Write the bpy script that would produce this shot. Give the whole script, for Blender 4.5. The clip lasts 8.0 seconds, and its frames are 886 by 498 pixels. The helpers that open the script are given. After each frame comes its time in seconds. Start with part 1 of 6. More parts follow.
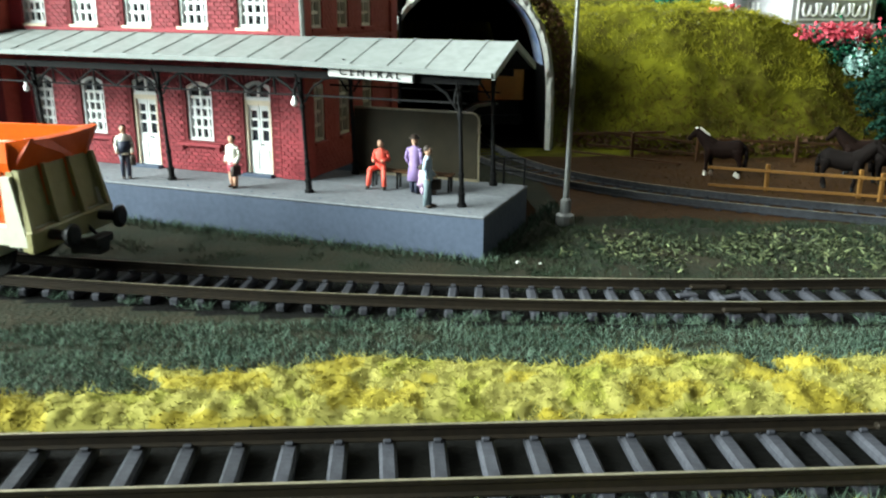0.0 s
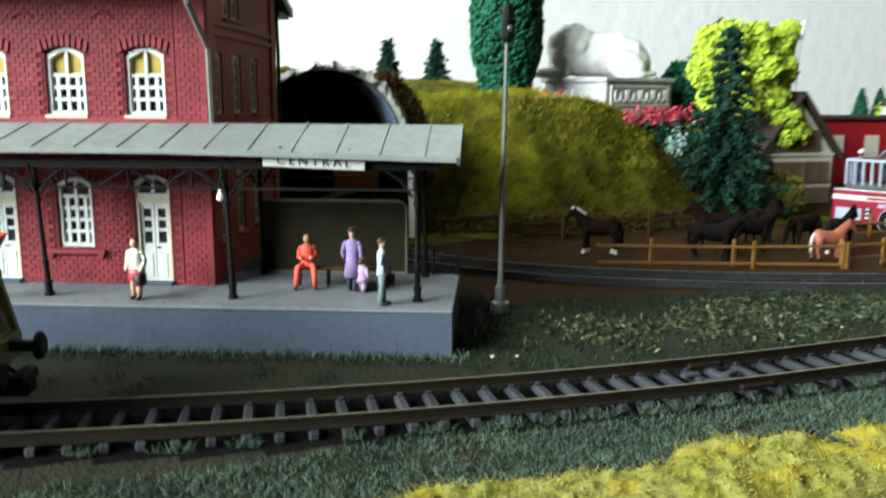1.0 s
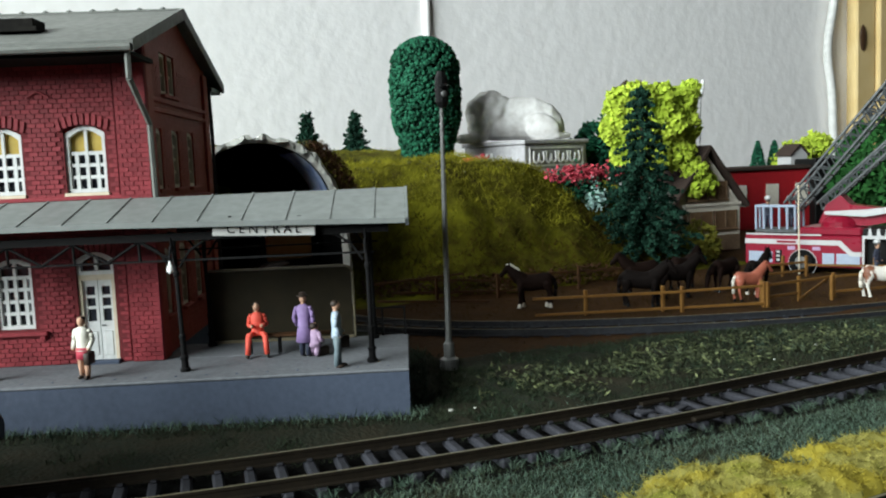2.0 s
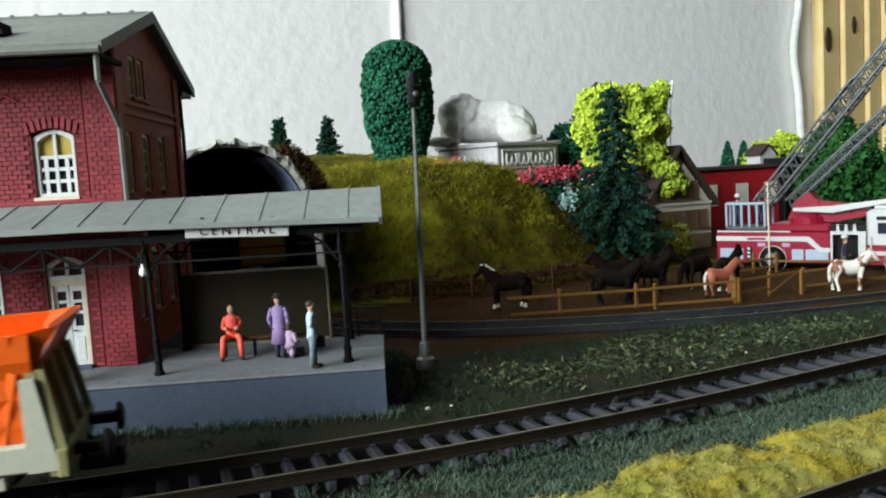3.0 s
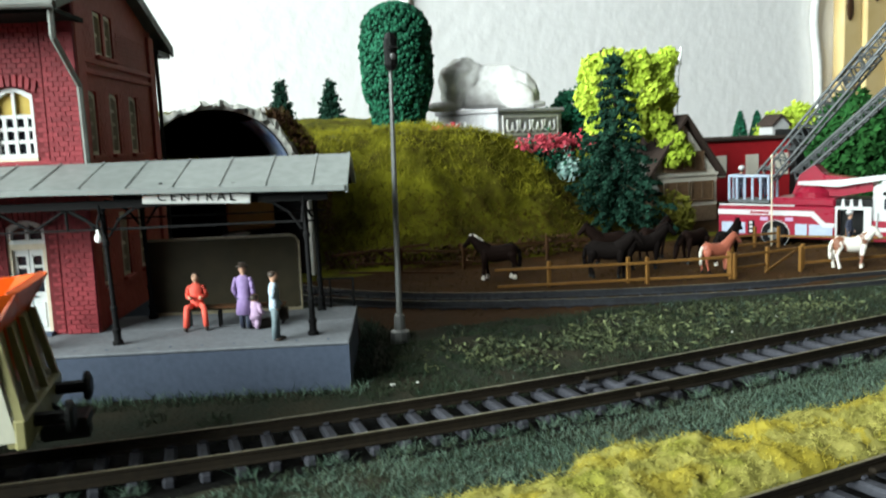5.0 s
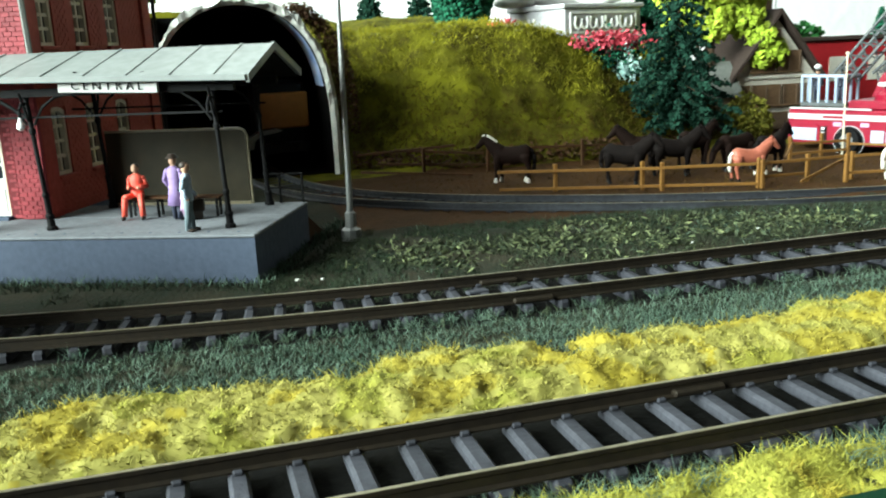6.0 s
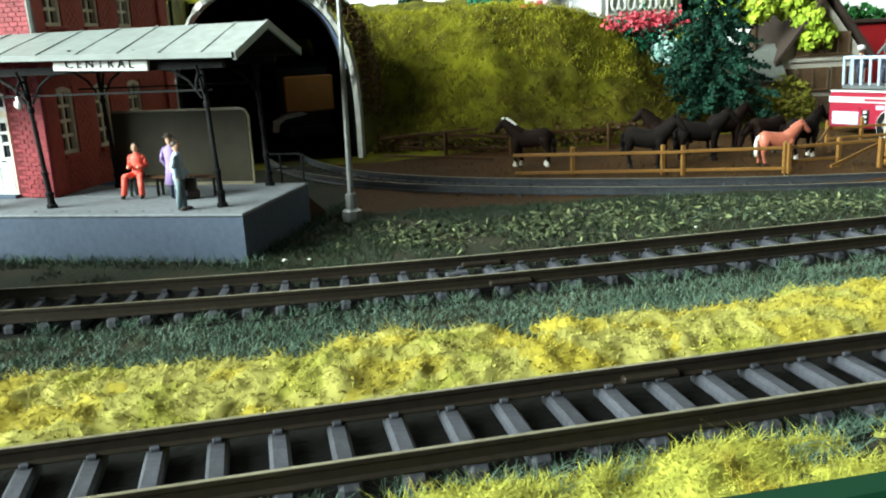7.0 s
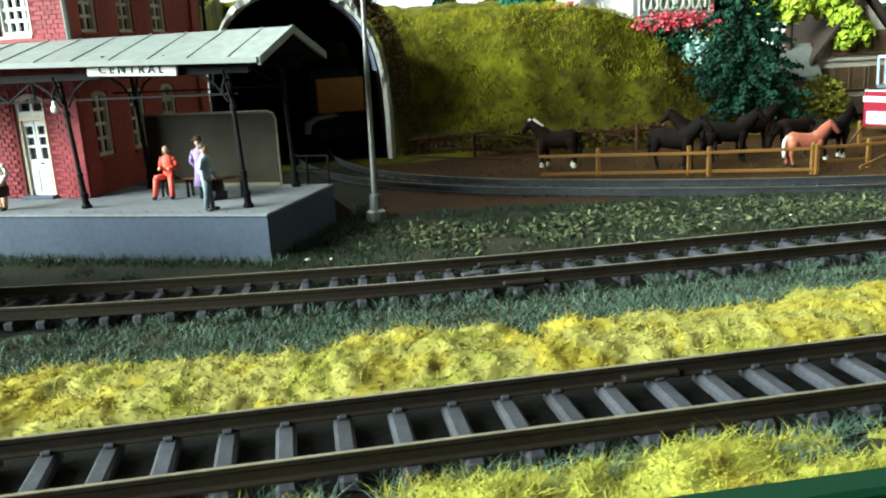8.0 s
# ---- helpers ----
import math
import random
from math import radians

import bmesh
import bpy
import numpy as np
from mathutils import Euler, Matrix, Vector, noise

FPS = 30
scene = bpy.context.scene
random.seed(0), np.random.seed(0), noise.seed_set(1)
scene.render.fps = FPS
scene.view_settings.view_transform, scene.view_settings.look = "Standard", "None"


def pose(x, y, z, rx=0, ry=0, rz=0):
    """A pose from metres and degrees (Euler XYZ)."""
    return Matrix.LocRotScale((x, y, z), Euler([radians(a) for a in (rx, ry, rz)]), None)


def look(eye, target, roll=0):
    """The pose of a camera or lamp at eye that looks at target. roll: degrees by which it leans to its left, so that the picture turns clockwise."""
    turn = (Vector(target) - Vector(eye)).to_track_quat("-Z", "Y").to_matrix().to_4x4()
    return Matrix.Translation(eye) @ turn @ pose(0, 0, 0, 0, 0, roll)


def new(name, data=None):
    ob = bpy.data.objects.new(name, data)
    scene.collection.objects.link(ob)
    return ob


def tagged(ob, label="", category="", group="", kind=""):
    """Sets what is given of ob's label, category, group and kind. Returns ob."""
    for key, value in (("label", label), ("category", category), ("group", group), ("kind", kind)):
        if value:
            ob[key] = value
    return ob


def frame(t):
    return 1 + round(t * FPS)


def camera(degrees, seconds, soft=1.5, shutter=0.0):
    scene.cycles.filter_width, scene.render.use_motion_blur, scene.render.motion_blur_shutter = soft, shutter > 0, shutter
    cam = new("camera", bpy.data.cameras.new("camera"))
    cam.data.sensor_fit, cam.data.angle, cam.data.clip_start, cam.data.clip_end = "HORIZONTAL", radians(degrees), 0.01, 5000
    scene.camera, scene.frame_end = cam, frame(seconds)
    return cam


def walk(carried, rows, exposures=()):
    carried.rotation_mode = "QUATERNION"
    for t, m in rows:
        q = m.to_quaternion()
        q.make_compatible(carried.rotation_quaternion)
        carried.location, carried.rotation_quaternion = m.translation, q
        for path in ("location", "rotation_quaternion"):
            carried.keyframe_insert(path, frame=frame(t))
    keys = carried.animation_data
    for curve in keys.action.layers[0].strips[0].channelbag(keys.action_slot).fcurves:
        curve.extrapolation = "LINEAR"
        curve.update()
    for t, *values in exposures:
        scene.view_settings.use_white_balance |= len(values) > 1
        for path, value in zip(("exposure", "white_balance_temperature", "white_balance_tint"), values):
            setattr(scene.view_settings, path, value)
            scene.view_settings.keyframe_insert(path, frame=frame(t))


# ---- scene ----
import itertools

cam = camera(54.8, 8.0, soft=2.0, shutter=0.4)
METRES, EYE, TILT, LEAN, TURN = 0.2, 0.070, 0.0, 0.0, -3.3
ROWS = [
    (0.0, 0.0, 0.0, 0.0, 0.15, -16.08, -0.52),
    (0.5, -0.0666, 0.0741, -0.0394, -5.38, -15.44, -1.25),
    (1.0, -0.2676, 0.1385, -0.015, -16.89, -10.1, -0.25),
    (1.5, -0.3154, 0.1287, -0.0206, -20.6, -6.37, 1.58),
    (1.7, -0.318, 0.127, -0.022, -21.6, -5.7, 1.95),
    (2.8, -0.3211, 0.1205, -0.0352, -24.42, -5.6, 3.1),
    (3.0, -0.3211, 0.1205, -0.0352, -24.62, -5.25, 3.13),
    (3.5, -0.3194, 0.1193, -0.0246, -25.42, -5.08, 3.05),
    (4.0, -0.3229, 0.1197, -0.0257, -26.26, -5.14, 2.98),
    (4.2, -0.3229, 0.1197, -0.0257, -26.3, -5.06, 2.98),
    (5.3, -0.142, 0.15, -0.052, -20.6, -9.9, 2.2),
    (5.5, -0.0484, 0.1233, -0.0693, -18.15, -11.73, 2.45),
    (6.0, 0.065, 0.0833, -0.0709, -12.76, -13.16, 2.39),
    (6.5, 0.1206, 0.1186, -0.0885, -10.14, -13.79, 2.34),
    (7.0, 0.1555, 0.0861, -0.0883, -8.69, -13.75, 2.65),
    (7.5, 0.1567, 0.0736, -0.0928, -7.13, -13.7, 2.91),
    (8.0, 0.1789, 0.0646, -0.0843, -6.07, -13.64, 3.04),
]
EXPOSURES = [(t, e, 6400, w) for t, e, w in ((0.0, 0.88, -6), (0.5, 0.8, -6), (1.0, 0.3, -3), (1.5, -0.38, 2), (3.0, -0.3, 2), (4.2, -0.33, 2), (5.3, 0.55, -5), (5.5, 0.77, -7), (6.0, 0.9, -8), (6.5, 0.96, -9), (8.0, 0.97, -10))]
walk(cam, [(t, pose(0, 0, EYE, TILT, LEAN, TURN) @ pose(METRES * x, METRES * y, METRES * z, 90 + pitch, roll, yaw)) for t, x, y, z, yaw, pitch, roll in ROWS], EXPOSURES)

# ---- light: one daylight window in the left wall of the room ----
world = bpy.data.worlds.new("world")
scene.world = world
world.use_nodes = True
sky = world.node_tree.nodes.new("ShaderNodeTexSky")
sky.sky_type, sky.sun_disc, sky.sun_elevation, sky.sun_rotation = "NISHITA", False, radians(35), radians(250)
world.node_tree.links.new(sky.outputs[0], world.node_tree.nodes["Background"].inputs[0])
world.node_tree.nodes["Background"].inputs[1].default_value = 0.12
WINDOW_AT = (-1.95, -0.12, 0.95)
lamp = bpy.data.lights.new("window_daylight", "AREA")
lamp.shape, lamp.size, lamp.size_y, lamp.energy, lamp.color = "RECTANGLE", 1.75, 1.2, 190, (0.93, 0.97, 1.0)
new("window_daylight", lamp).matrix_world = look(WINDOW_AT, (0.6, 0.3, 0.3))

# ---- materials ----
MM = 0.001


def mat(name, base, other=None, rough=0.6, scale=300.0, bump=0.15, metal=0.0, fine=None, island=0.0, piece=0.0, spec=0.4, deep=0.6, edge=(0.7, 1.3)):
    """A procedural surface: base and other mixed by two scales of noise, with fine relief. scale: features per metre."""
    m = bpy.data.materials.new(name)
    m.use_nodes = True
    n, l = m.node_tree.nodes, m.node_tree.links
    b = n["Principled BSDF"]
    b.inputs["Metallic"].default_value = metal
    b.inputs["Specular IOR Level"].default_value = spec
    other = other or tuple(c * 0.7 for c in base)
    co = n.new("ShaderNodeTexCoord")
    big, small = n.new("ShaderNodeTexNoise"), n.new("ShaderNodeTexNoise")
    big.inputs["Scale"].default_value, small.inputs["Scale"].default_value = scale * 0.18, fine or scale * 2.2
    big.inputs["Detail"].default_value, small.inputs["Detail"].default_value = 4, 3
    for t in (big, small):
        l.new(co.outputs["Object"], t.inputs["Vector"])
    add = n.new("ShaderNodeMath")
    add.operation = "ADD"
    l.new(big.outputs["Fac"], add.inputs[0])
    l.new(small.outputs["Fac"], add.inputs[1])
    ramp = n.new("ShaderNodeMapRange")
    ramp.inputs["From Min"].default_value, ramp.inputs["From Max"].default_value = edge
    l.new(add.outputs[0], ramp.inputs["Value"])
    mix = n.new("ShaderNodeMix")
    mix.data_type = "RGBA"
    mix.inputs["A"].default_value, mix.inputs["B"].default_value = (*base, 1), (*other, 1)
    l.new(ramp.outputs[0], mix.inputs["Factor"])
    out = mix.outputs["Result"]
    if island or piece:
        if island:
            g = n.new("ShaderNodeNewGeometry")
            r = g.outputs["Random Per Island"]
        else:
            g = n.new("ShaderNodeObjectInfo")
            r = g.outputs["Random"]
        mr = n.new("ShaderNodeMapRange")
        mr.inputs["To Min"].default_value, mr.inputs["To Max"].default_value = 1 - (island or piece), 1 + (island or piece)
        l.new(r, mr.inputs["Value"])
        hsv = n.new("ShaderNodeHueSaturation")
        l.new(mr.outputs[0], hsv.inputs["Value"])
        l.new(out, hsv.inputs["Color"])
        out = hsv.outputs["Color"]
    l.new(out, b.inputs["Base Color"])
    rr = n.new("ShaderNodeMapRange")
    rr.inputs["To Min"].default_value, rr.inputs["To Max"].default_value = max(0.05, rough - 0.1), min(1.0, rough + 0.1)
    l.new(small.outputs["Fac"], rr.inputs["Value"])
    l.new(rr.outputs[0], b.inputs["Roughness"])
    if bump:
        bp = n.new("ShaderNodeBump")
        bp.inputs["Strength"].default_value, bp.inputs["Distance"].default_value = bump, deep * 0.001
        l.new(add.outputs[0], bp.inputs["Height"])
        l.new(bp.outputs[0], b.inputs["Normal"])
    return m


def glass_mat(name, tint, rough=0.08):
    m = bpy.data.materials.new(name)
    m.use_nodes = True
    b = m.node_tree.nodes["Principled BSDF"]
    b.inputs["Base Color"].default_value = (*tint, 1)
    b.inputs["Roughness"].default_value = rough
    b.inputs["Specular IOR Level"].default_value = 0.6
    return m


M = {
    "brick": mat("brick_red_plastic", (0.23, 0.034, 0.042), (0.165, 0.023, 0.029), 0.55, 400, 0.2, island=0.18, spec=0.2),
    "brick_piece": mat("brick_red_piece", (0.23, 0.034, 0.042), (0.165, 0.023, 0.029), 0.55, 400, 0.2, piece=0.18, spec=0.2),
    "mortar": mat("brick_joint", (0.125, 0.019, 0.022), (0.09, 0.013, 0.016), 0.8, 500, 0.2, spec=0.2),
    # Same brick as the front, lightened: bounced light is put into this colour.
    "brown_wall": mat("gable_brick_with_bounce", (0.36, 0.07, 0.05), (0.26, 0.047, 0.034), 0.6, 260, 0.2, spec=0.15),
    "white": mat("white_plastic", (0.62, 0.63, 0.62), (0.5, 0.51, 0.5), 0.45, 300, 0.08),
    "cream": mat("cream_window_frame", (0.62, 0.55, 0.42), (0.5, 0.42, 0.3), 0.5, 300, 0.08),
    "pane": glass_mat("dark_window_pane", (0.02, 0.022, 0.03)),
    "pane_lit": mat("yellow_blind", (0.45, 0.33, 0.06), (0.36, 0.25, 0.04), 0.6, 200, 0.05),
    "roof": mat("grey_roof_plastic", (0.16, 0.165, 0.15), (0.11, 0.115, 0.105), 0.55, 200, 0.12, spec=0.2),
    "canopy": mat("canopy_sheet_grey", (0.2, 0.215, 0.205), (0.155, 0.165, 0.158), 0.5, 160, 0.1, spec=0.2),
    "iron": mat("black_ironwork", (0.006, 0.006, 0.0065), (0.011, 0.0105, 0.0105), 0.7, 400, 0.1, spec=0.08),
    # Dark wood; also paints the shade under eaves and canopy.
    "dark_wood": mat("dark_wood_and_soffit_shade", (0.011, 0.01, 0.008), (0.006, 0.0055, 0.005), 0.8, 300, 0.15, spec=0.08),
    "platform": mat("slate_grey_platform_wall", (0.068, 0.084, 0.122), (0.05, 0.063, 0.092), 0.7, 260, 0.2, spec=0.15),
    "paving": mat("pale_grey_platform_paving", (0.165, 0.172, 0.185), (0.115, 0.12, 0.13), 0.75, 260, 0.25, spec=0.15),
    "steel": mat("grey_metal_post", (0.24, 0.24, 0.235), (0.15, 0.15, 0.145), 0.35, 300, 0.05, metal=0.6),
    "rail": mat("brown_rail_side", (0.024, 0.0185, 0.0125), (0.013, 0.0105, 0.008), 0.5, 300, 0.1, metal=0.3, spec=0.15),
    "sleeper": mat("grey_brown_sleeper", (0.036, 0.037, 0.044), (0.019, 0.019, 0.024), 0.7, 350, 0.3, piece=0.25, spec=0.15),
    "leaf_dark": mat("dull_olive_leaf_flakes", (0.06, 0.068, 0.034), (0.035, 0.042, 0.022), 0.85, 250, 0, island=0.4, spec=0.08),
    # Rail tops catching the light, as a lighter colour.
    "rail_head": mat("rail_head_highlight", (0.17, 0.15, 0.095), (0.1, 0.088, 0.055), 0.4, 300, 0.05, metal=0.3),
    "flock_cream": mat("pale_yellow_foam", (0.28, 0.25, 0.07), (0.225, 0.21, 0.046), 0.9, 160, 0, island=0.16, spec=0.1),
    # Brown of the moss; low on the hill it also carries shade.
    "moss_brown": mat("brown_moss_with_shade", (0.062, 0.036, 0.008), (0.034, 0.019, 0.005), 0.95, 160, 0.2, fine=90, island=0.12, spec=0.05),
    # Far rails: grey, with their shine put into the colour.
    "rail_worn": mat("grey_rail_with_sheen", (0.055, 0.058, 0.066), (0.025, 0.026, 0.03), 0.4, 300, 0.1, metal=0.4),
    "panel_frame": mat("dull_brass_frame", (0.2, 0.17, 0.11), (0.13, 0.11, 0.07), 0.4, 300, 0.1),
    "sign_white": mat("sign_board", (0.5, 0.5, 0.48), (0.42, 0.42, 0.4), 0.5, 200, 0.05),
    # Dark earth, made blacker still to paint the shade between sleepers.
    "shaded_soil": mat("soil_with_gap_shade", (0.0012, 0.0012, 0.001), (0.003, 0.0027, 0.002), 0.95, 300, 0.6, spec=0.08),
    "ground_green": mat("green_scatter_ground", (0.013, 0.018, 0.012), (0.028, 0.023, 0.014), 0.95, 350, 0.9, spec=0.08),
    "ground_yellow": mat("yellow_scatter_ground", (0.16, 0.14, 0.03), (0.1, 0.1, 0.03), 0.95, 350, 0.7, spec=0.08),
    "ground_brown": mat("brown_paddock_ground", (0.05, 0.022, 0.007), (0.026, 0.014, 0.006), 0.95, 250, 0.6, spec=0.08),
    "hill": mat("olive_moss_hill", (0.125, 0.122, 0.008), (0.03, 0.024, 0.005), 0.95, 150, 0.8, fine=110, spec=0.05),
    "moss": mat("olive_moss_tufts", (0.155, 0.148, 0.01), (0.042, 0.036, 0.006), 0.95, 130, 0.2, fine=90, island=0.08, spec=0.08),
    "blade_green": mat("grass_fibre_green", (0.056, 0.09, 0.066), (0.08, 0.11, 0.08), 0.8, 250, 0, island=0.4, spec=0.08),
    "blade_dark": mat("grass_fibre_dark", (0.016, 0.03, 0.017), (0.03, 0.034, 0.018), 0.85, 250, 0, island=0.4, spec=0.08),
    "flower_yellow": mat("yellow_foam_flock", (0.275, 0.22, 0.02), (0.235, 0.2, 0.032), 0.9, 160, 0, island=0.16, spec=0.2),
    "flock_lime": mat("lime_foam_flock", (0.25, 0.235, 0.034), (0.19, 0.19, 0.03), 0.9, 160, 0, island=0.3, spec=0.2),
    "leaf_flake": mat("pale_leaf_flakes", (0.12, 0.13, 0.055), (0.045, 0.06, 0.03), 0.8, 250, 0, island=0.55, spec=0.2),
    "edge": mat("dark_green_fascia", (0.0025, 0.016, 0.007), (0.004, 0.022, 0.01), 0.7, 60, 0.15, spec=0.06),
    "topiary": mat("dark_green_foliage", (0.008, 0.05, 0.026), (0.02, 0.09, 0.05), 0.8, 200, 0.1, island=0.75, spec=0.08),
    "fir": mat("fir_needles_and_core_shade", (0.006, 0.022, 0.014), (0.014, 0.042, 0.026), 0.85, 200, 0.1, island=0.5, spec=0.08),
    "lime": mat("lime_foam_foliage", (0.45, 0.54, 0.06), (0.29, 0.4, 0.035), 0.9, 200, 0.2, island=0.25, spec=0.2),
    "bush": mat("mid_green_foliage", (0.014, 0.06, 0.015), (0.025, 0.085, 0.02), 0.85, 200, 0.2, island=0.4, spec=0.08),
    "bark": mat("brown_bark", (0.06, 0.04, 0.025), None, 0.9, 300, 0.5, spec=0.08),
    "plaster": mat("grey_white_plaster", (0.55, 0.55, 0.5), (0.36, 0.36, 0.33), 0.85, 120, 0.7),
    # Set this black so the tunnel's own darkness is in the colour.
    "tunnel": mat("tunnel_black_with_shade", (0.002, 0.002, 0.0023), (0.005, 0.0047, 0.0045), 0.9, 150, 0.3, spec=0.08),
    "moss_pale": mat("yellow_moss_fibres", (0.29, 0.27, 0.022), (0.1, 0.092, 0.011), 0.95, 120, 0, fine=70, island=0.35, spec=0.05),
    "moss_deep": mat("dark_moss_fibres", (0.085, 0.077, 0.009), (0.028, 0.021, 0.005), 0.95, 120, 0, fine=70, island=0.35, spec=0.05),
    "straw": mat("grey_straw_litter", (0.17, 0.165, 0.09), (0.08, 0.075, 0.035), 0.95, 150, 0, island=0.4, spec=0.05),
    "blue_foil": mat("blue_white_lining_paper", (0.02, 0.1, 0.42), (0.6, 0.7, 0.8), 0.5, 330, 0.3, fine=160),
    "orange": mat("orange_hopper_plastic", (0.68, 0.1, 0.006), (0.58, 0.078, 0.005), 0.38, 200, 0.05),
    "beige": mat("olive_beige_plastic", (0.23, 0.21, 0.095), (0.19, 0.17, 0.075), 0.45, 220, 0.05),
    "grey_white": mat("pale_grey_plastic", (0.46, 0.45, 0.36), (0.38, 0.37, 0.29), 0.45, 220, 0.05),
    "black": mat("black_plastic", (0.0035, 0.0035, 0.0035), (0.007, 0.007, 0.007), 0.45, 300, 0.1, spec=0.15),
    "wood_fence": mat("ochre_fence_plastic", (0.18, 0.09, 0.021), (0.13, 0.062, 0.016), 0.5, 350, 0.15, spec=0.2),
    "wood_old": mat("brown_weathered_rails", (0.065, 0.028, 0.01), (0.035, 0.017, 0.007), 0.7, 350, 0.2, spec=0.15),
    "notice": mat("brown_smoked_panel", (0.032, 0.026, 0.014), (0.02, 0.016, 0.009), 0.5, 80, 0.05, spec=0.15),
    "house_wall": mat("cream_house_plaster", (0.68, 0.64, 0.55), (0.56, 0.52, 0.44), 0.8, 200, 0.3),
    "house_timber": mat("brown_boarding", (0.17, 0.1, 0.05), (0.11, 0.062, 0.032), 0.8, 300, 0.3),
    "house_roof": mat("dark_brown_roof", (0.05, 0.035, 0.03), (0.035, 0.025, 0.02), 0.8, 250, 0.3, spec=0.08),
    "house_base": mat("brown_stone_base", (0.2, 0.13, 0.08), (0.12, 0.08, 0.05), 0.9, 250, 0.5),
    "truck_red": mat("fire_engine_red", (0.2, 0.006, 0.022), (0.17, 0.005, 0.018), 0.3, 120, 0.03),
    "red_wall": mat("red_painted_wall", (0.33, 0.012, 0.018), (0.27, 0.01, 0.015), 0.5, 120, 0.1),
    "truck_white": mat("white_gloss_paint", (0.44, 0.44, 0.44), (0.38, 0.38, 0.38), 0.3, 120, 0.03),
    "truck_grey": mat("blue_grey_shutter", (0.3, 0.34, 0.42), (0.24, 0.28, 0.36), 0.4, 200, 0.05),
    "silver": mat("silver_ladder_plastic", (0.075, 0.08, 0.082), (0.045, 0.05, 0.052), 0.45, 200, 0.05, metal=0.3),
    "tyre": mat("black_tyre", (0.008, 0.008, 0.008), None, 0.85, 300, 0.2, spec=0.08),
    "statue": mat("white_plaster_statue", (0.85, 0.84, 0.83), (0.5, 0.48, 0.46), 0.7, 80, 0.3),
    "stone": mat("grey_carved_stone", (0.42, 0.41, 0.42), (0.3, 0.29, 0.3), 0.8, 150, 0.3),
    "petal": mat("pink_red_petals", (0.45, 0.05, 0.075), (0.3, 0.022, 0.04), 0.7, 200, 0, island=0.3),
    "petal_white": mat("pale_blue_petals", (0.55, 0.72, 0.7), (0.4, 0.6, 0.55), 0.7, 200, 0, island=0.3),
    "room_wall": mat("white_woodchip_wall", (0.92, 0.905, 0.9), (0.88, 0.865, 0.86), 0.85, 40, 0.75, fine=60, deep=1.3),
    # Colour of the unseen walls and ceiling, dark to swallow bounced light.
    "room_dark": mat("unseen_room_dark", (0.04, 0.039, 0.037), (0.03, 0.029, 0.028), 0.9, 10, 0.1),
    "room_floor": mat("wooden_room_floor", (0.16, 0.1, 0.06), (0.1, 0.06, 0.035), 0.6, 12, 0.1),
    "pine": mat("yellow_pine_board", (0.74, 0.58, 0.3), (0.62, 0.44, 0.18), 0.5, 12, 0.1),
    "door_brown": mat("dark_brown_wood", (0.07, 0.035, 0.015), (0.045, 0.022, 0.01), 0.5, 20, 0.1),
    "cable": mat("white_cable", (0.75, 0.75, 0.72), None, 0.5, 50, 0.02),
    "skin": mat("skin_paint", (0.5, 0.3, 0.2), (0.42, 0.24, 0.16), 0.6, 300, 0.05),
    "hair": mat("dark_hair_paint", (0.035, 0.022, 0.015), None, 0.6, 300, 0.05),
    "coat_orange": mat("orange_red_paint", (0.8, 0.115, 0.08), (0.64, 0.075, 0.045), 0.6, 300, 0.1),
    "coat_purple": mat("mauve_paint", (0.27, 0.19, 0.38), (0.19, 0.12, 0.27), 0.6, 300, 0.1),
    "coat_blue": mat("grey_blue_paint", (0.4, 0.47, 0.54), (0.26, 0.33, 0.42), 0.6, 300, 0.1),
    "cloth_dark": mat("dark_navy_paint", (0.03, 0.035, 0.06), None, 0.6, 300, 0.1),
    "trouser": mat("slate_trouser_paint", (0.13, 0.17, 0.19), (0.09, 0.12, 0.13), 0.6, 300, 0.1),
    "cloth_white": mat("off_white_paint", (0.7, 0.68, 0.6), (0.58, 0.56, 0.48), 0.6, 300, 0.1),
    "cloth_pink": mat("pale_pink_paint", (0.4, 0.28, 0.4), (0.3, 0.2, 0.32), 0.6, 300, 0.1),
    "cloth_red": mat("crimson_paint", (0.45, 0.04, 0.07), None, 0.6, 300, 0.1),
    "horse_black": mat("horse_black_brown", (0.004, 0.003, 0.0027), (0.008, 0.0055, 0.0048), 0.75, 200, 0.1, spec=0.05),
    "horse_brown": mat("horse_dark_brown", (0.012, 0.006, 0.0045), (0.007, 0.004, 0.003), 0.75, 200, 0.1, spec=0.05),
    "horse_red": mat("horse_chestnut_pink", (0.34, 0.1, 0.06), (0.26, 0.075, 0.045), 0.5, 200, 0.1),
    "horse_white": mat("horse_white", (0.62, 0.58, 0.5), (0.5, 0.46, 0.4), 0.5, 200, 0.1),
    "horse_pinto": mat("horse_pinto_patches", (0.68, 0.64, 0.58), (0.16, 0.06, 0.03), 0.5, 1000, 0.02, fine=110, edge=(1.0, 1.06)),
    "yellow_panel": mat("ochre_yellow_panel", (0.25, 0.11, 0.02), (0.2, 0.09, 0.015), 0.5, 150, 0.1),
    "white_dot": mat("white_enamel", (0.8, 0.8, 0.78), None, 0.3, 200, 0.02),
}


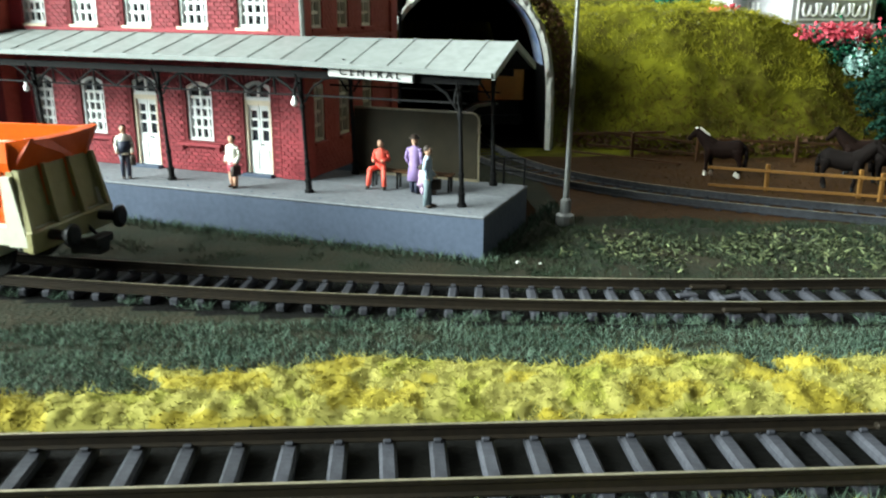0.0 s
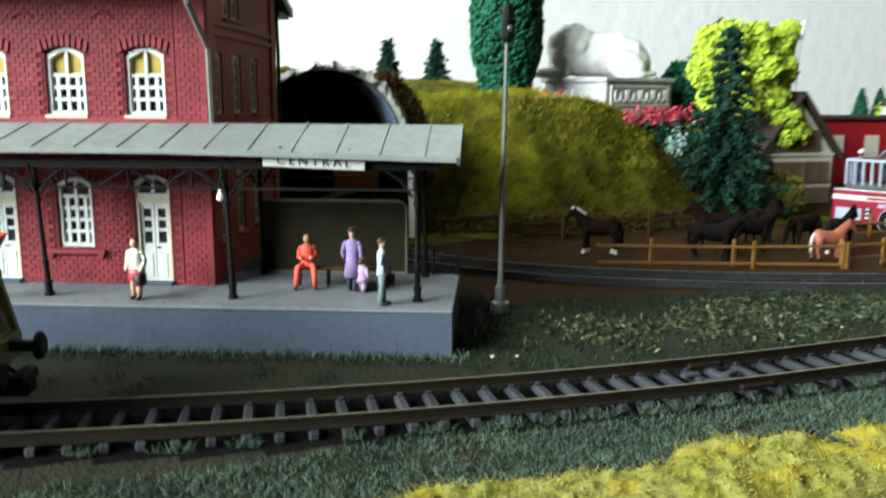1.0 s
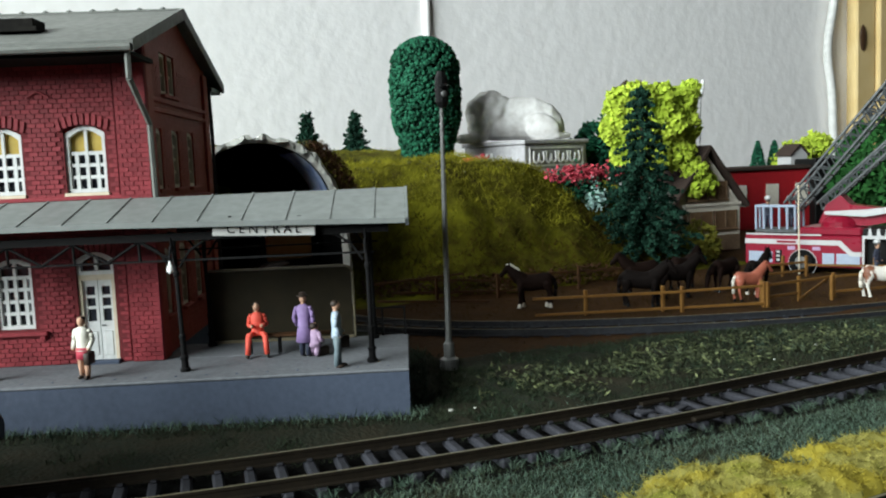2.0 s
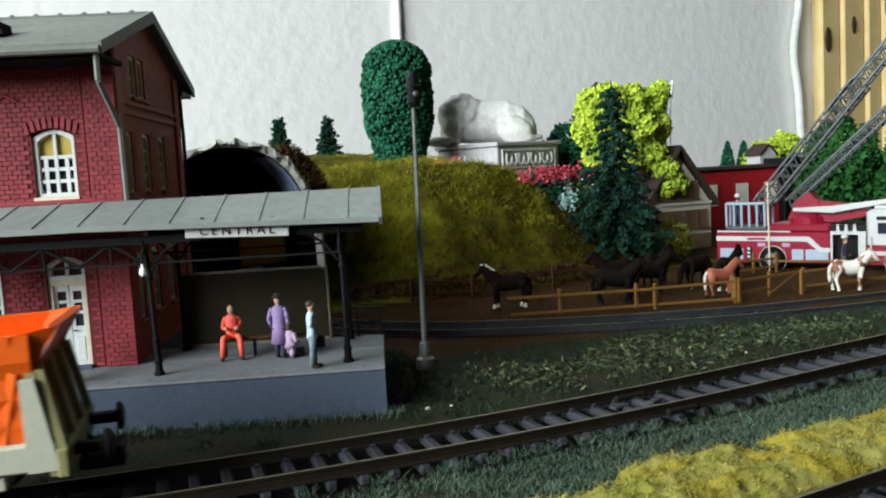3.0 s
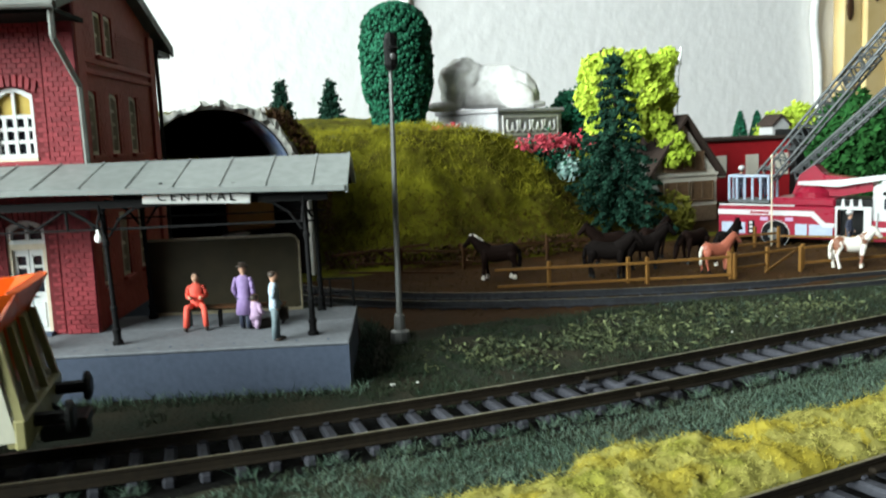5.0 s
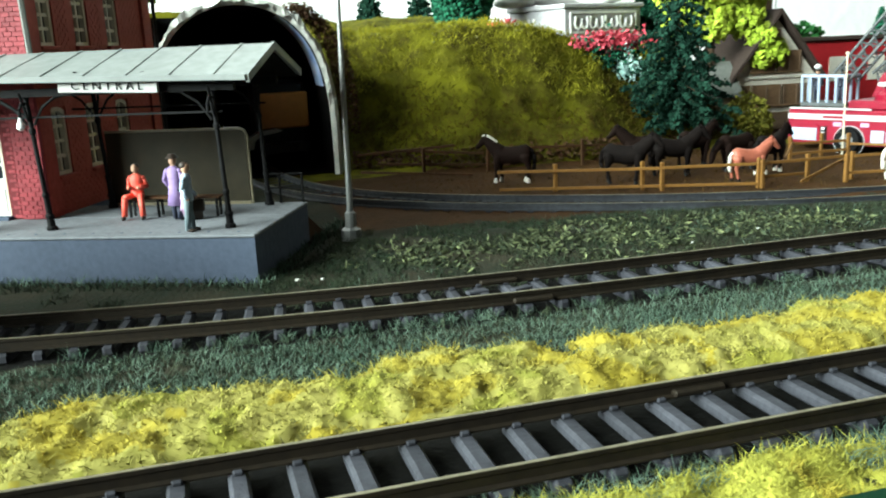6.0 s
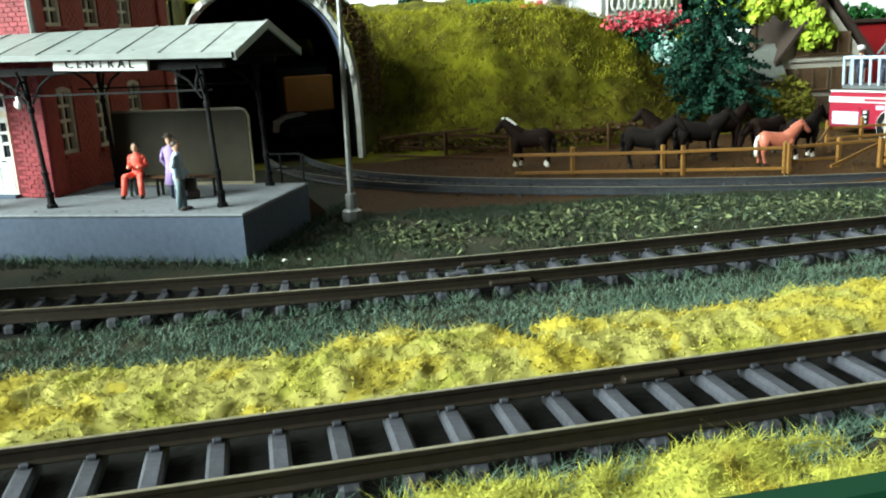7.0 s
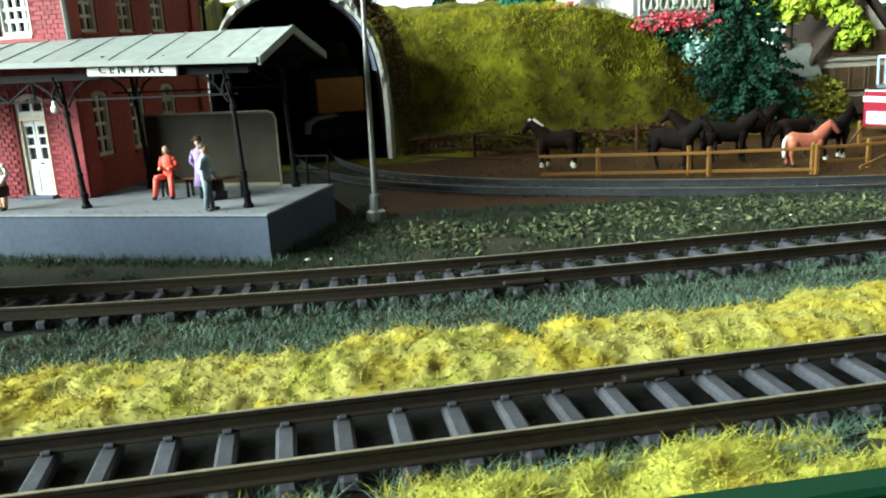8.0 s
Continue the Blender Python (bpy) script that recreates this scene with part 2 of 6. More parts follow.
# ---- building helpers; all lengths in millimetres ----
def thing(name, label, category, at=(0, 0, 0), rz=0.0, group="", kind=""):
    ob = new(name)
    ob.empty_display_size = 0.005
    ob.matrix_world = pose(at[0] * MM, at[1] * MM, at[2] * MM, 0, 0, rz)
    return tagged(ob, label, category, group, kind)


def as_mesh(name, bm, materials, smooth=False):
    bmesh.ops.recalc_face_normals(bm, faces=bm.faces)
    bmesh.ops.scale(bm, vec=(MM, MM, MM), verts=bm.verts)
    me = bpy.data.meshes.new(name)
    bm.to_mesh(me)
    bm.free()
    for m in materials if isinstance(materials, (list, tuple)) else [materials]:
        me.materials.append(M[m])
    if smooth:
        me.polygons.foreach_set("use_smooth", [True] * len(me.polygons))
    return me


def part(name, bm, material, parent, label="", smooth=False):
    ob = new(name, as_mesh(name, bm, material, smooth))
    ob.parent = parent
    return tagged(ob, label)


def solid(name, bm, material, label, category, at=(0, 0, 0), rz=0.0, kind="", group="", smooth=False):
    ob = new(name, as_mesh(name, bm, material, smooth))
    ob.matrix_world = pose(at[0] * MM, at[1] * MM, at[2] * MM, 0, 0, rz)
    return tagged(ob, label, category, group, kind)


def raw(name, verts, faces, materials, label="", category="", kind="stuff", parent=None, index=None):
    me = bpy.data.meshes.new(name)
    me.from_pydata((np.asarray(verts) * MM).tolist(), [], np.asarray(faces).tolist())
    for m in materials:
        me.materials.append(M[m])
    if index is not None:
        me.polygons.foreach_set("material_index", index)
    me.update()
    ob = new(name, me)
    if parent:
        ob.parent = parent
    return tagged(ob, label, category, "", kind)


def box(x0, x1, y0, y1, z0, z1, bm=None, bevel=0.0, mi=0):
    bm = bm or bmesh.new()
    v = [bm.verts.new(p) for p in ((x0, y0, z0), (x1, y0, z0), (x1, y1, z0), (x0, y1, z0), (x0, y0, z1), (x1, y0, z1), (x1, y1, z1), (x0, y1, z1))]
    fs = [bm.faces.new([v[i] for i in q]) for q in ((0, 3, 2, 1), (4, 5, 6, 7), (0, 1, 5, 4), (1, 2, 6, 5), (2, 3, 7, 6), (3, 0, 4, 7))]
    for f in fs:
        f.material_index = mi
    if bevel:
        es = list({e for f in fs for e in f.edges})
        bmesh.ops.bevel(bm, geom=es, offset=bevel, segments=1, affect="EDGES", material=-1)
    return bm


def rod(p, q, r, r2=None, bm=None, seg=8, mi=0):
    """A tapered round bar from p to q."""
    bm = bm or bmesh.new()
    p, q = Vector(p), Vector(q)
    r2 = r if r2 is None else r2
    m = Matrix.Translation((p + q) / 2) @ (q - p).to_track_quat("Z", "Y").to_matrix().to_4x4()
    out = bmesh.ops.create_cone(bm, cap_ends=True, segments=seg, radius1=r, radius2=max(r2, 0.01), depth=(q - p).length, matrix=m)
    for f in {f for v in out["verts"] for f in v.link_faces}:
        f.material_index = mi
    return bm


def ball(c, rx, ry=None, rz=None, bm=None, sub=2, mi=0, rough=0.0, seed=0, turn=None):
    bm = bm or bmesh.new()
    ry, rz = ry or rx, rz or rx
    m = Matrix.Translation(c) @ (turn or Matrix.Identity(4)) @ Matrix.Diagonal((rx, ry, rz, 1))
    out = bmesh.ops.create_icosphere(bm, subdivisions=sub, radius=1)
    for v in out["verts"]:
        if rough:
            v.co *= 1 + rough * noise.noise(v.co * 2.3 + Vector((seed, seed * 2.1, 0)))
        v.co = m @ v.co
    for f in {f for v in out["verts"] for f in v.link_faces}:
        f.material_index = mi
    return bm


def prism(pts, a0, a1, axis="y", bm=None, mi=0):
    """A polygon given in the two other axes, pushed along axis from a0 to a1."""
    bm = bm or bmesh.new()
    put = {"x": lambda p, a: (a, p[0], p[1]), "y": lambda p, a: (p[0], a, p[1]), "z": lambda p, a: (p[0], p[1], a)}[axis]
    lo, hi = [bm.verts.new(put(p, a0)) for p in pts], [bm.verts.new(put(p, a1)) for p in pts]
    fs = [bm.faces.new(lo[::-1]), bm.faces.new(hi)]
    for i in range(len(pts)):
        j = (i + 1) % len(pts)
        fs.append(bm.faces.new((lo[i], lo[j], hi[j], hi[i])))
    for f in fs:
        f.material_index = mi
    return bm


def loft(rings, bm=None, seg=10, mi=0):
    """A closed skin over rings (x, y, z, rx, ry) stacked along z or a leaning axis."""
    bm = bm or bmesh.new()
    loops = []
    for x, y, z, rx, ry in rings:
        loops.append([bm.verts.new((x + rx * math.cos(2 * math.pi * k / seg), y + ry * math.sin(2 * math.pi * k / seg), z)) for k in range(seg)])
    fs = [bm.faces.new(loops[0][::-1]), bm.faces.new(loops[-1])]
    for a, b in zip(loops, loops[1:]):
        for k in range(seg):
            j = (k + 1) % seg
            fs.append(bm.faces.new((a[k], a[j], b[j], b[k])))
    for f in fs:
        f.material_index = mi
    return bm


def tube(pts, r, bm=None, seg=6, mi=0):
    bm = bm or bmesh.new()
    for a, b in zip(pts, pts[1:]):
        rod(a, b, r, None, bm, seg, mi)
    return bm


rng = np.random.default_rng(7)


# ---- ground: one sheet with the hill ----
def smooth(a, b, x):
    t = min(1.0, max(0.0, (x - a) / (b - a)))
    return t * t * (3 - 2 * t)


def mid_y(x):
    """Centre line of the middle track."""
    return 188.3 + (x - 105) ** 2 / 1570 * (x < 105)


FAR_PTS = [(38, 520), (39, 440), (47, 388), (64, 348), (93, 316), (141, 286), (197, 262), (262, 246), (342, 234), (460, 225), (600, 220)]


def far_at(s):
    """Point on the far track's centre line, s from 0 to 10, by Catmull-Rom."""
    i = min(len(FAR_PTS) - 2, int(s))
    p = [Vector(FAR_PTS[max(0, min(len(FAR_PTS) - 1, i + k))]) for k in (-1, 0, 1, 2)]
    t = s - i
    return 0.5 * (2 * p[1] + (p[2] - p[0]) * t + (2 * p[0] - 5 * p[1] + 4 * p[2] - p[3]) * t * t + (3 * p[1] - p[0] - 3 * p[2] + p[3]) * t ** 3)


def foot(x):
    """Where the hill's slope starts, in y."""
    return 412 - 28 * smooth(80, 150, x) + 14 * smooth(200, 262, x) + 34 * smooth(262, 330, x)


def hill(x, y):
    f = foot(x)
    top = (66 - 19 * smooth(180, 245, x) - 14 * smooth(275, 330, x) - 38 * smooth(288, 342, x)) + 12 * smooth(470, 640, y) * (1 - smooth(300, 420, x))
    if x < 95:
        top += 9 * (1 - smooth(60, 95, x))
    up = smooth(0, 1, (y - f) / 78.0) * 0.6 + 0.4 * min(1.0, max(0.0, (y - f) / 70.0))
    side = 1 - smooth(400, 470, x)
    if x < 79 and y < 421:
        return 0.0
    if x < -40:
        up *= smooth(-140, -40, x)
    return top * up * side


FIRMNESS = Vector((3.1, 7.7, 1.3))


def ground_z(x, y):
    h = hill(x, y)
    n1 = noise.noise(Vector((x / 14, y / 14, 0)) + FIRMNESS)
    n2 = noise.noise(Vector((x / 4.5, y / 4.5, 5)))
    lift = 0.35 * n1 + 0.2 * n2
    if h > 1:
        lift += (3.0 * n1 + 1.3 * n2 + 4.0 * noise.noise(Vector((x / 34, y / 30, h / 26))) + 1.6 * noise.noise(Vector((x / 8, y / 8, h / 8)))) * min(1, h / 25)
    mound = 0.0
    if 128 < y < 178:
        mound = 2.2 * smooth(131, 140, y) * (1 - smooth(150, 172, y))
    e = abs(y - mid_y(x))
    if 10.5 < e < 40 and y < 200:
        mound = max(mound, 1.1 * smooth(10.5, 13.5, e))
    if y < 106:
        mound = 1.0 - smooth(102, 106, y)
    if 204 < y < 262 and 55 < x < 330:
        mound = 1.2 * smooth(206, 222, y)
    return h + lift + mound


def in_tunnel(x, y):
    return -12 < x < 84 and 419 < y < 640


def zone(x, y):
    j = 9 * noise.noise(Vector((x / 22, y / 10, 2))) + 3 * noise.noise(Vector((x / 5, y / 5, 8)))
    if hill(x, y) > 2 or y > 400 and x < 330:
        return 3
    # Track bands: dark earth with the sleeper gaps' shade in its colour.
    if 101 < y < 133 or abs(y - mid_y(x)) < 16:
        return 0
    if y < 101:
        return 1
    if y < 153.5 + j:
        return 2 if x > -48 + 2 * j or (x > -80 and y < 142) else 1
    if y > 268 - 0.16 * (x - 150) + j and x > 60:
        return 4
    return 1


def build_ground():
    xs = np.concatenate([np.arange(-420, -130, 10), np.arange(-130, 300, 3.0), np.arange(300, 900, 12)])
    ys = np.concatenate([np.arange(86.5, 300, 3.0), np.arange(300, 384, 4.0), np.arange(384, 500, 1.8), np.arange(500, 890, 12)])
    verts = [(x, y, ground_z(x, y) if not in_tunnel(x, y) else 0.0) for y in ys for x in xs]
    w = len(xs)
    faces, index = [], []
    for b in range(len(ys) - 1):
        for a in range(w - 1):
            x, y = (xs[a] + xs[a + 1]) / 2, (ys[b] + ys[b + 1]) / 2
            faces.append((b * w + a, b * w + a + 1, (b + 1) * w + a + 1, (b + 1) * w + a))
            index.append(zone(x, y))
    g = raw("ground", verts, faces, ["shaded_soil", "ground_green", "ground_yellow", "hill", "ground_brown"], "scenic ground of a model railway with green scatter and an olive hill", "ground", "structure", index=index)
    g.data.polygons.foreach_set("use_smooth", [True] * len(g.data.polygons))
    return g


ground = build_ground()
fascia = solid("layout_fascia", box(-420, 900, 82, 86.6, -60, 6.3, bevel=0.6), "edge", "dark green painted edge board along the layout's front", "trim", kind="structure")
table = thing("layout_table", "dark wooden trestle table under the model railway", "table")
part("table_top", box(-420, 900, 90, 885, -80, -8), "dark_wood", table)
for lx in (-380, 820):
    for ly in (120, 820):
        part("leg", box(lx, lx + 60, ly, ly + 60, -900, -80, bevel=4), "dark_wood", table)


# ---- grass and flock ----
def blades(name, pts, hmin, hmax, width, material, label, lean=0.5):
    """Thin upright fibres at the points given, one triangle pair each."""
    n = len(pts)
    pts = np.asarray(pts)
    a = rng.uniform(0, 2 * np.pi, n)
    h = rng.uniform(hmin, hmax, n)
    d = np.stack([np.cos(a), np.sin(a), np.zeros(n)], 1) * (width / 2)
    tip = np.stack([rng.normal(0, lean, n) * h, rng.normal(0, lean, n) * h, h], 1)
    mid = tip * 0.5 + np.stack([np.zeros(n), np.zeros(n), h * 0.12], 1)
    v = np.stack([pts - d, pts + d, pts + mid + d * 0.7, pts + mid - d * 0.7, pts + tip], 1).reshape(-1, 3)
    k = np.arange(n)[:, None] * 5
    quads = [[int(i) for i in r] for r in (k + np.array([[0, 1, 2, 3]]))]
    tris = [[int(i) for i in r] for r in (k + np.array([[3, 2, 4]]))]
    me = bpy.data.meshes.new(name)
    me.from_pydata((v * MM).tolist(), [], quads + tris)
    me.materials.append(M[material])
    return tagged(new(name, me), label, "grass", "", "stuff")


def scatter(n, x0, x1, y0, y1, keep=None):
    out = []
    for x, y in zip(rng.uniform(x0, x1, n), rng.uniform(y0, y1, n)):
        if keep is None or keep(x, y):
            out.append((x, y, ground_z(x, y) - 0.1))
    return out


def flakes(name, pts, size, material, label, category="grass", up=0.5, parent=None, slim=1.0):
    """Small crumpled flakes, each a bent pair of triangles."""
    n = len(pts)
    pts = np.asarray(pts, float)
    s = rng.uniform(0.5, 1.3, n)[:, None] * size
    a = rng.normal(0, 1, (n, 3))
    b = rng.normal(0, 1, (n, 3))
    a[:, 2] *= up
    b[:, 2] *= up
    a /= np.linalg.norm(a, axis=1)[:, None]
    b -= (a * b).sum(1)[:, None] * a
    b /= np.linalg.norm(b, axis=1)[:, None]
    c = np.cross(a, b)
    b = b * slim
    v = np.stack([pts - a * s * 0.7, pts + b * s * 0.45, pts + a * s * 0.7 + c * s * 0.2, pts - b * s * 0.45 + c * s * 0.25], 1).reshape(-1, 3)
    k = np.arange(n)[:, None] * 4
    tri = np.concatenate([k + np.array([[0, 1, 2]]), k + np.array([[0, 2, 3]])])
    return raw(name, v, tri, [material], label, category, "stuff", parent)


STATION_TURN = -23.5
SU = Vector((math.cos(radians(23.5)), -math.sin(radians(23.5))))
SV = Vector((math.sin(radians(23.5)), math.cos(radians(23.5))))
SP = Vector((24.8, 231.0))


def station_uv(x, y):
    d = Vector((x, y)) - SP
    return d.dot(SU), d.dot(SV)


def off_platform(x, y, gap=0.0):
    u, v = station_uv(x, y)
    return v < -gap or u > gap or v > 140


def far_gap(x, y):
    return min((Vector((x, y)) - p).length for p in FAR_LINE)


FAR_LINE = [far_at(s / 8) for s in range(0, 80)]


# ---- tracks ----
def rail_profile(side):
    """Half-section of a rail: foot, web and head, in (across, up)."""
    return [(-0.9, 2.35), (0.9, 2.35), (0.9, 2.6), (0.22, 2.85), (0.22, 4.1), (0.42, 4.3), (0.42, 4.85), (-0.42, 4.85), (-0.42, 4.3), (-0.22, 4.1), (-0.22, 2.85), (-0.9, 2.6)]


def sweep_rail(line, off, prof=None):
    bm = bmesh.new()
    prof = prof or rail_profile(1)
    loops = []
    for i, p in enumerate(line):
        t = (line[min(i + 1, len(line) - 1)] - line[max(i - 1, 0)]).normalized()
        nrm = Vector((-t.y, t.x))
        loops.append([bm.verts.new((*(p + nrm * (off + a)), z)) for a, z in prof])
    for a, b in zip(loops, loops[1:]):
        for k in range(len(prof)):
            j = (k + 1) % len(prof)
            bm.faces.new((a[k], a[j], b[j], b[k]))
    bm.faces.new(loops[0][::-1])
    bm.faces.new(loops[-1])
    return bm


def sleeper_mesh(half):
    bm = box(-half, half, -10.0, 10.0, 0.1, 2.25, bevel=0.5)
    for off in (-8.25, 8.25):
        for side in (-1 if off > 0 else 1,):
            box(-0.7, 0.7, off + side * 1.15 - 0.4, off + side * 1.15 + 0.4, 2.2, 2.95, bm, bevel=0.2)
    return as_mesh("sleeper", bm, "sleeper")


WIDE_SLEEPER, SLIM_SLEEPER = sleeper_mesh(1.4), sleeper_mesh(1.2)


def track(name, label, line, spacing, jitter=0.0, rail="rail", sink=0.0, first=0.0, sleeper=SLIM_SLEEPER):
    t = thing(name, label, "railway track", (0, 0, -sink))
    for off in (-8.25, 8.25):
        r = part("rail", sweep_rail(line, off), rail, t, "dark brown metal rail with a lighter head")
        # Thin strip that paints the lit line on the rail's top.
        part("running_surface", sweep_rail(line, off, [(-0.3, 4.8), (0.3, 4.8), (0.3, 4.93), (-0.3, 4.93)]), "rail_head", r, "lighter strip along the rail head, its highlight in the colour")
    run, want = 0.0, first
    for a, b in zip(line, line[1:]):
        d = (b - a).length
        while want <= run + d:
            p = a.lerp(b, (want - run) / d)
            ang = math.degrees(math.atan2((b - a).y, (b - a).x))
            s = new("sleeper", sleeper)
            s.parent = t
            s.matrix_local = pose(p.x * MM, p.y * MM, rng.uniform(-0.08, 0.05) * MM, 0, 0, ang + rng.normal(0, 0.5 + jitter))
            want += spacing(p.x) if callable(spacing) else spacing
        run += d
    return t


NEAR_LINE = [Vector((x, 116.4 + 0.012 * (x - 50))) for x in range(-200, 330, 10)]
MID_LINE = [Vector((x, mid_y(x))) for x in range(-260, 520, 8)]
track("near_track", "dark brown model railway track with grey-brown sleepers by the layout's edge", NEAR_LINE, 7.86, first=10.1, sleeper=WIDE_SLEEPER)
track("middle_track", "dark brown curving model railway track passing the station platform", MID_LINE, lambda x: 6.5 if x < 77 else 7.7)
track("far_track", "grey model railway track running out of the tunnel along the paddock", FAR_LINE, 7.4, 0.5, "rail_worn", 2.0)
# rail joiners at the middle track's joint
for x, off in ((77, 8.25), (79, -8.25)):
    solid("rail_joiner", box(-4.5, 4.5, -1.5, 1.5, 2.5, 3.6, bevel=0.3), "rail", "dark metal rail joiner clamped round a rail foot", "rail joiner", at=(x, mid_y(x) + off, 0), rz=-2)

for x, o, a in ((70.5, 3.4, 8), (74.0, -2.0, -14), (80.5, 2.2, 20), (85.0, -3.2, -6)):
    solid("joint_plate", box(-2.6, 2.6, -1.1, 1.1, 1.9, 2.7, bevel=0.25), "sleeper", "loose dark plate lying at the track's joint", "plate", at=(x, mid_y(x) + o, 0), rz=a)
solid("rail_joiner", box(-4.5, 4.5, -1.4, 1.4, 2.5, 3.6, bevel=0.3), "rail", "dark metal rail joiner on the near track", "rail joiner", at=(84, 125.0, 0), rz=0.7)
solid("weed_tuft", ball((0, 0, 0), 1.6, 1.2, 1.0, sub=2, rough=0.8, seed=3), "bush", "small green weed tuft between two sleepers", "weed", at=(65, 112.4, 1.2))

# ---- station ----
station = thing("station_building", "two-storey red brick model railway station with grey gabled roof", "station", (SP.x, SP.y, 0), STATION_TURN)
PZ, FV, GU, BACK, LEFT, EAVE = 12.5, 26.0, -71.0, 102.0, -190.0, 103.0
AXES = [-88.5, -111.5, -134.2, -157.0, -180.0]
# openings of the front: (u0, u1, z0, z1)
FRONT = []
for i, c in enumerate(AXES):
    if i in (0, 2):
        FRONT.append((c - 5.3, c + 5.3, PZ, 44.5))
    else:
        FRONT.append((c - 5.3, c + 5.3, 23.2, 43.5))
    FRONT.append((c - 5.7, c + 5.7, 61.5, 80.3))
GABLE = []
for c in (37.0, 56.3, 75.5):
    GABLE += [(c - 4.2, c + 4.2, 24.0, 44.0), (c - 4.2, c + 4.2, 61.5, 79.5)]
GABLE += [(44.0, 51.2, 90.0, 102.5), (53.0, 60.2, 90.0, 102.5)]


def pierced(a0, a1, z0, z1, holes, d0, d1, axis):
    """A wall from a0 to a1 and z0 to z1 with rectangular holes, d0 to d1 thick."""
    bm = bmesh.new()
    cuts = sorted({a0, a1, *[h[0] for h in holes], *[h[1] for h in holes]})
    for p, q in zip(cuts, cuts[1:]):
        m = (p + q) / 2
        inside = sorted((h[2], h[3]) for h in holes if h[0] < m < h[1])
        z = z0
        for lo, hi in inside + [(z1, z1)]:
            if lo > z + 0.01:
                if axis == "x":
                    box(p, q, d0, d1, z, lo, bm)
                else:
                    box(d0, d1, p, q, z, lo, bm)
            z = max(z, hi)
    return bm


part("front_wall", pierced(LEFT, GU, PZ, EAVE, FRONT, FV, FV + 4, "x"), "mortar", station, "red brick front wall")
part("gable_wall", pierced(FV + 4, BACK - 4, PZ, 102.5, GABLE, GU - 4, GU, "y"), "brown_wall", station, "brown-red brick gable wall, lightened for bounced light")
gb = bmesh.new()
for pts in ([(FV + 4, 102.5), (54, 102.5), (54, 112.6), (FV + 4, EAVE + 1.5)], [(54, 102.5), (BACK - 4, 102.5), (BACK - 4, EAVE), (64, 115.2), (54, 112.6)]):
    prism(pts, GU - 4, GU, "x", gb)
part("gable_top", gb, "brown_wall", station)
part("rear_wall", box(LEFT, GU, BACK - 4, BACK, 0, EAVE), "brown_wall", station)
part("inner_floor", box(LEFT, GU - 4, FV + 4, BACK - 4, 52, 54), "dark_wood", station)
part("base", box(LEFT - 60, GU, FV + 0.5, BACK, 0, PZ), "platform", station)
# corner pilasters and string courses
for a, b in ((GU - 8, GU + 0.8), (LEFT, LEFT + 6)):
    part("pilaster", box(a, b, FV - 1.0, FV, PZ, EAVE - 1, bevel=0.2), "brick", station, "plain red corner pilaster")
part("gable_pilaster", box(GU, GU + 1.0, FV, FV + 6, PZ, EAVE, bevel=0.2), "brown_wall", station)
part("gable_pilaster", box(GU, GU + 1.0, BACK - 6, BACK, PZ, EAVE - 2, bevel=0.2), "brown_wall", station)
for z in (57.6, 59.4):
    part("string_course", box(LEFT, GU + 0.9, FV - 1.1, FV, z, z + 1.2, bevel=0.2), "brick", station, "projecting brick string course")
for z in (57.6, 84.0, 87.0):
    part("gable_string", box(GU, GU + 0.9, FV, BACK, z, z + 1.4, bevel=0.2), "brown_wall", station)
# projecting wing at the building's other end
part("wing_front", box(LEFT - 60, LEFT, FV - 12, FV - 8, PZ, EAVE), "mortar", station)
part("wing_side", box(LEFT - 4, LEFT, FV - 8, FV + 4, PZ, EAVE), "brown_wall", station)


def roof_slab(u0, u1):
    bm = bmesh.new()
    prism([(7.5, 98.2), (64, 115.6), (119.5, 97), (119.5, 99.4), (64, 118.2), (7.5, 100.6)], u0, u1, "x", bm)
    return bm


part("roof", roof_slab(LEFT - 70, GU + 2.6), "roof", station, "grey sheet roof with raised seams")
for k in range(22):
    part("ridge_nub", ball((GU - 3 - k * 7.4, 64, 118.5), 1.1, 1.2, 0.9, sub=1), "roof", station)
part("ridge_cap", box(LEFT - 60, GU + 2.6, 63, 65, 117.7, 118.6, bevel=0.3), "roof", station)
for d in (0, 1):
    e, low = (119.7, 96.4) if d else (7.3, 97.6)
    part("verge_board", prism([(64, 115.0), (64, 118.7), (e, low + 3.3), (e, low)], GU + 2.6, GU + 3.6, "x"), "roof", station, "grey verge board along the gable")
# Eave undersides are near-black, their shade put into the colour.
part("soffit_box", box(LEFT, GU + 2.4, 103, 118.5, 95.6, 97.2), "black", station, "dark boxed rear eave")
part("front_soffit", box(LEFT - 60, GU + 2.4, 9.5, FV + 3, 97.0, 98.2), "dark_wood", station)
part("gutter", rod((LEFT - 60, 7.4, 98.8), (GU + 3, 7.4, 98.8), 1.1), "roof", station)
part("downpipe", tube([(GU + 1.5, 9, 99), (GU + 1.5, 9, 91), (GU + 1.6, 24, 80), (GU + 1.6, 25, 57)], 0.8), "roof", station)
part("rear_downpipe", tube([(GU + 1, 104, 96), (GU + 1.2, 104.5, 80), (GU + 1.2, 104, 30)], 0.7), "iron", station)
sk = box(-108, -98, 22, 30, 107, 109.6, bevel=0.3)
box(-109, -97, 21, 31, 106, 107.2, sk)
part("roof_hatch", sk, "dark_wood", station, "small dark roof hatch")


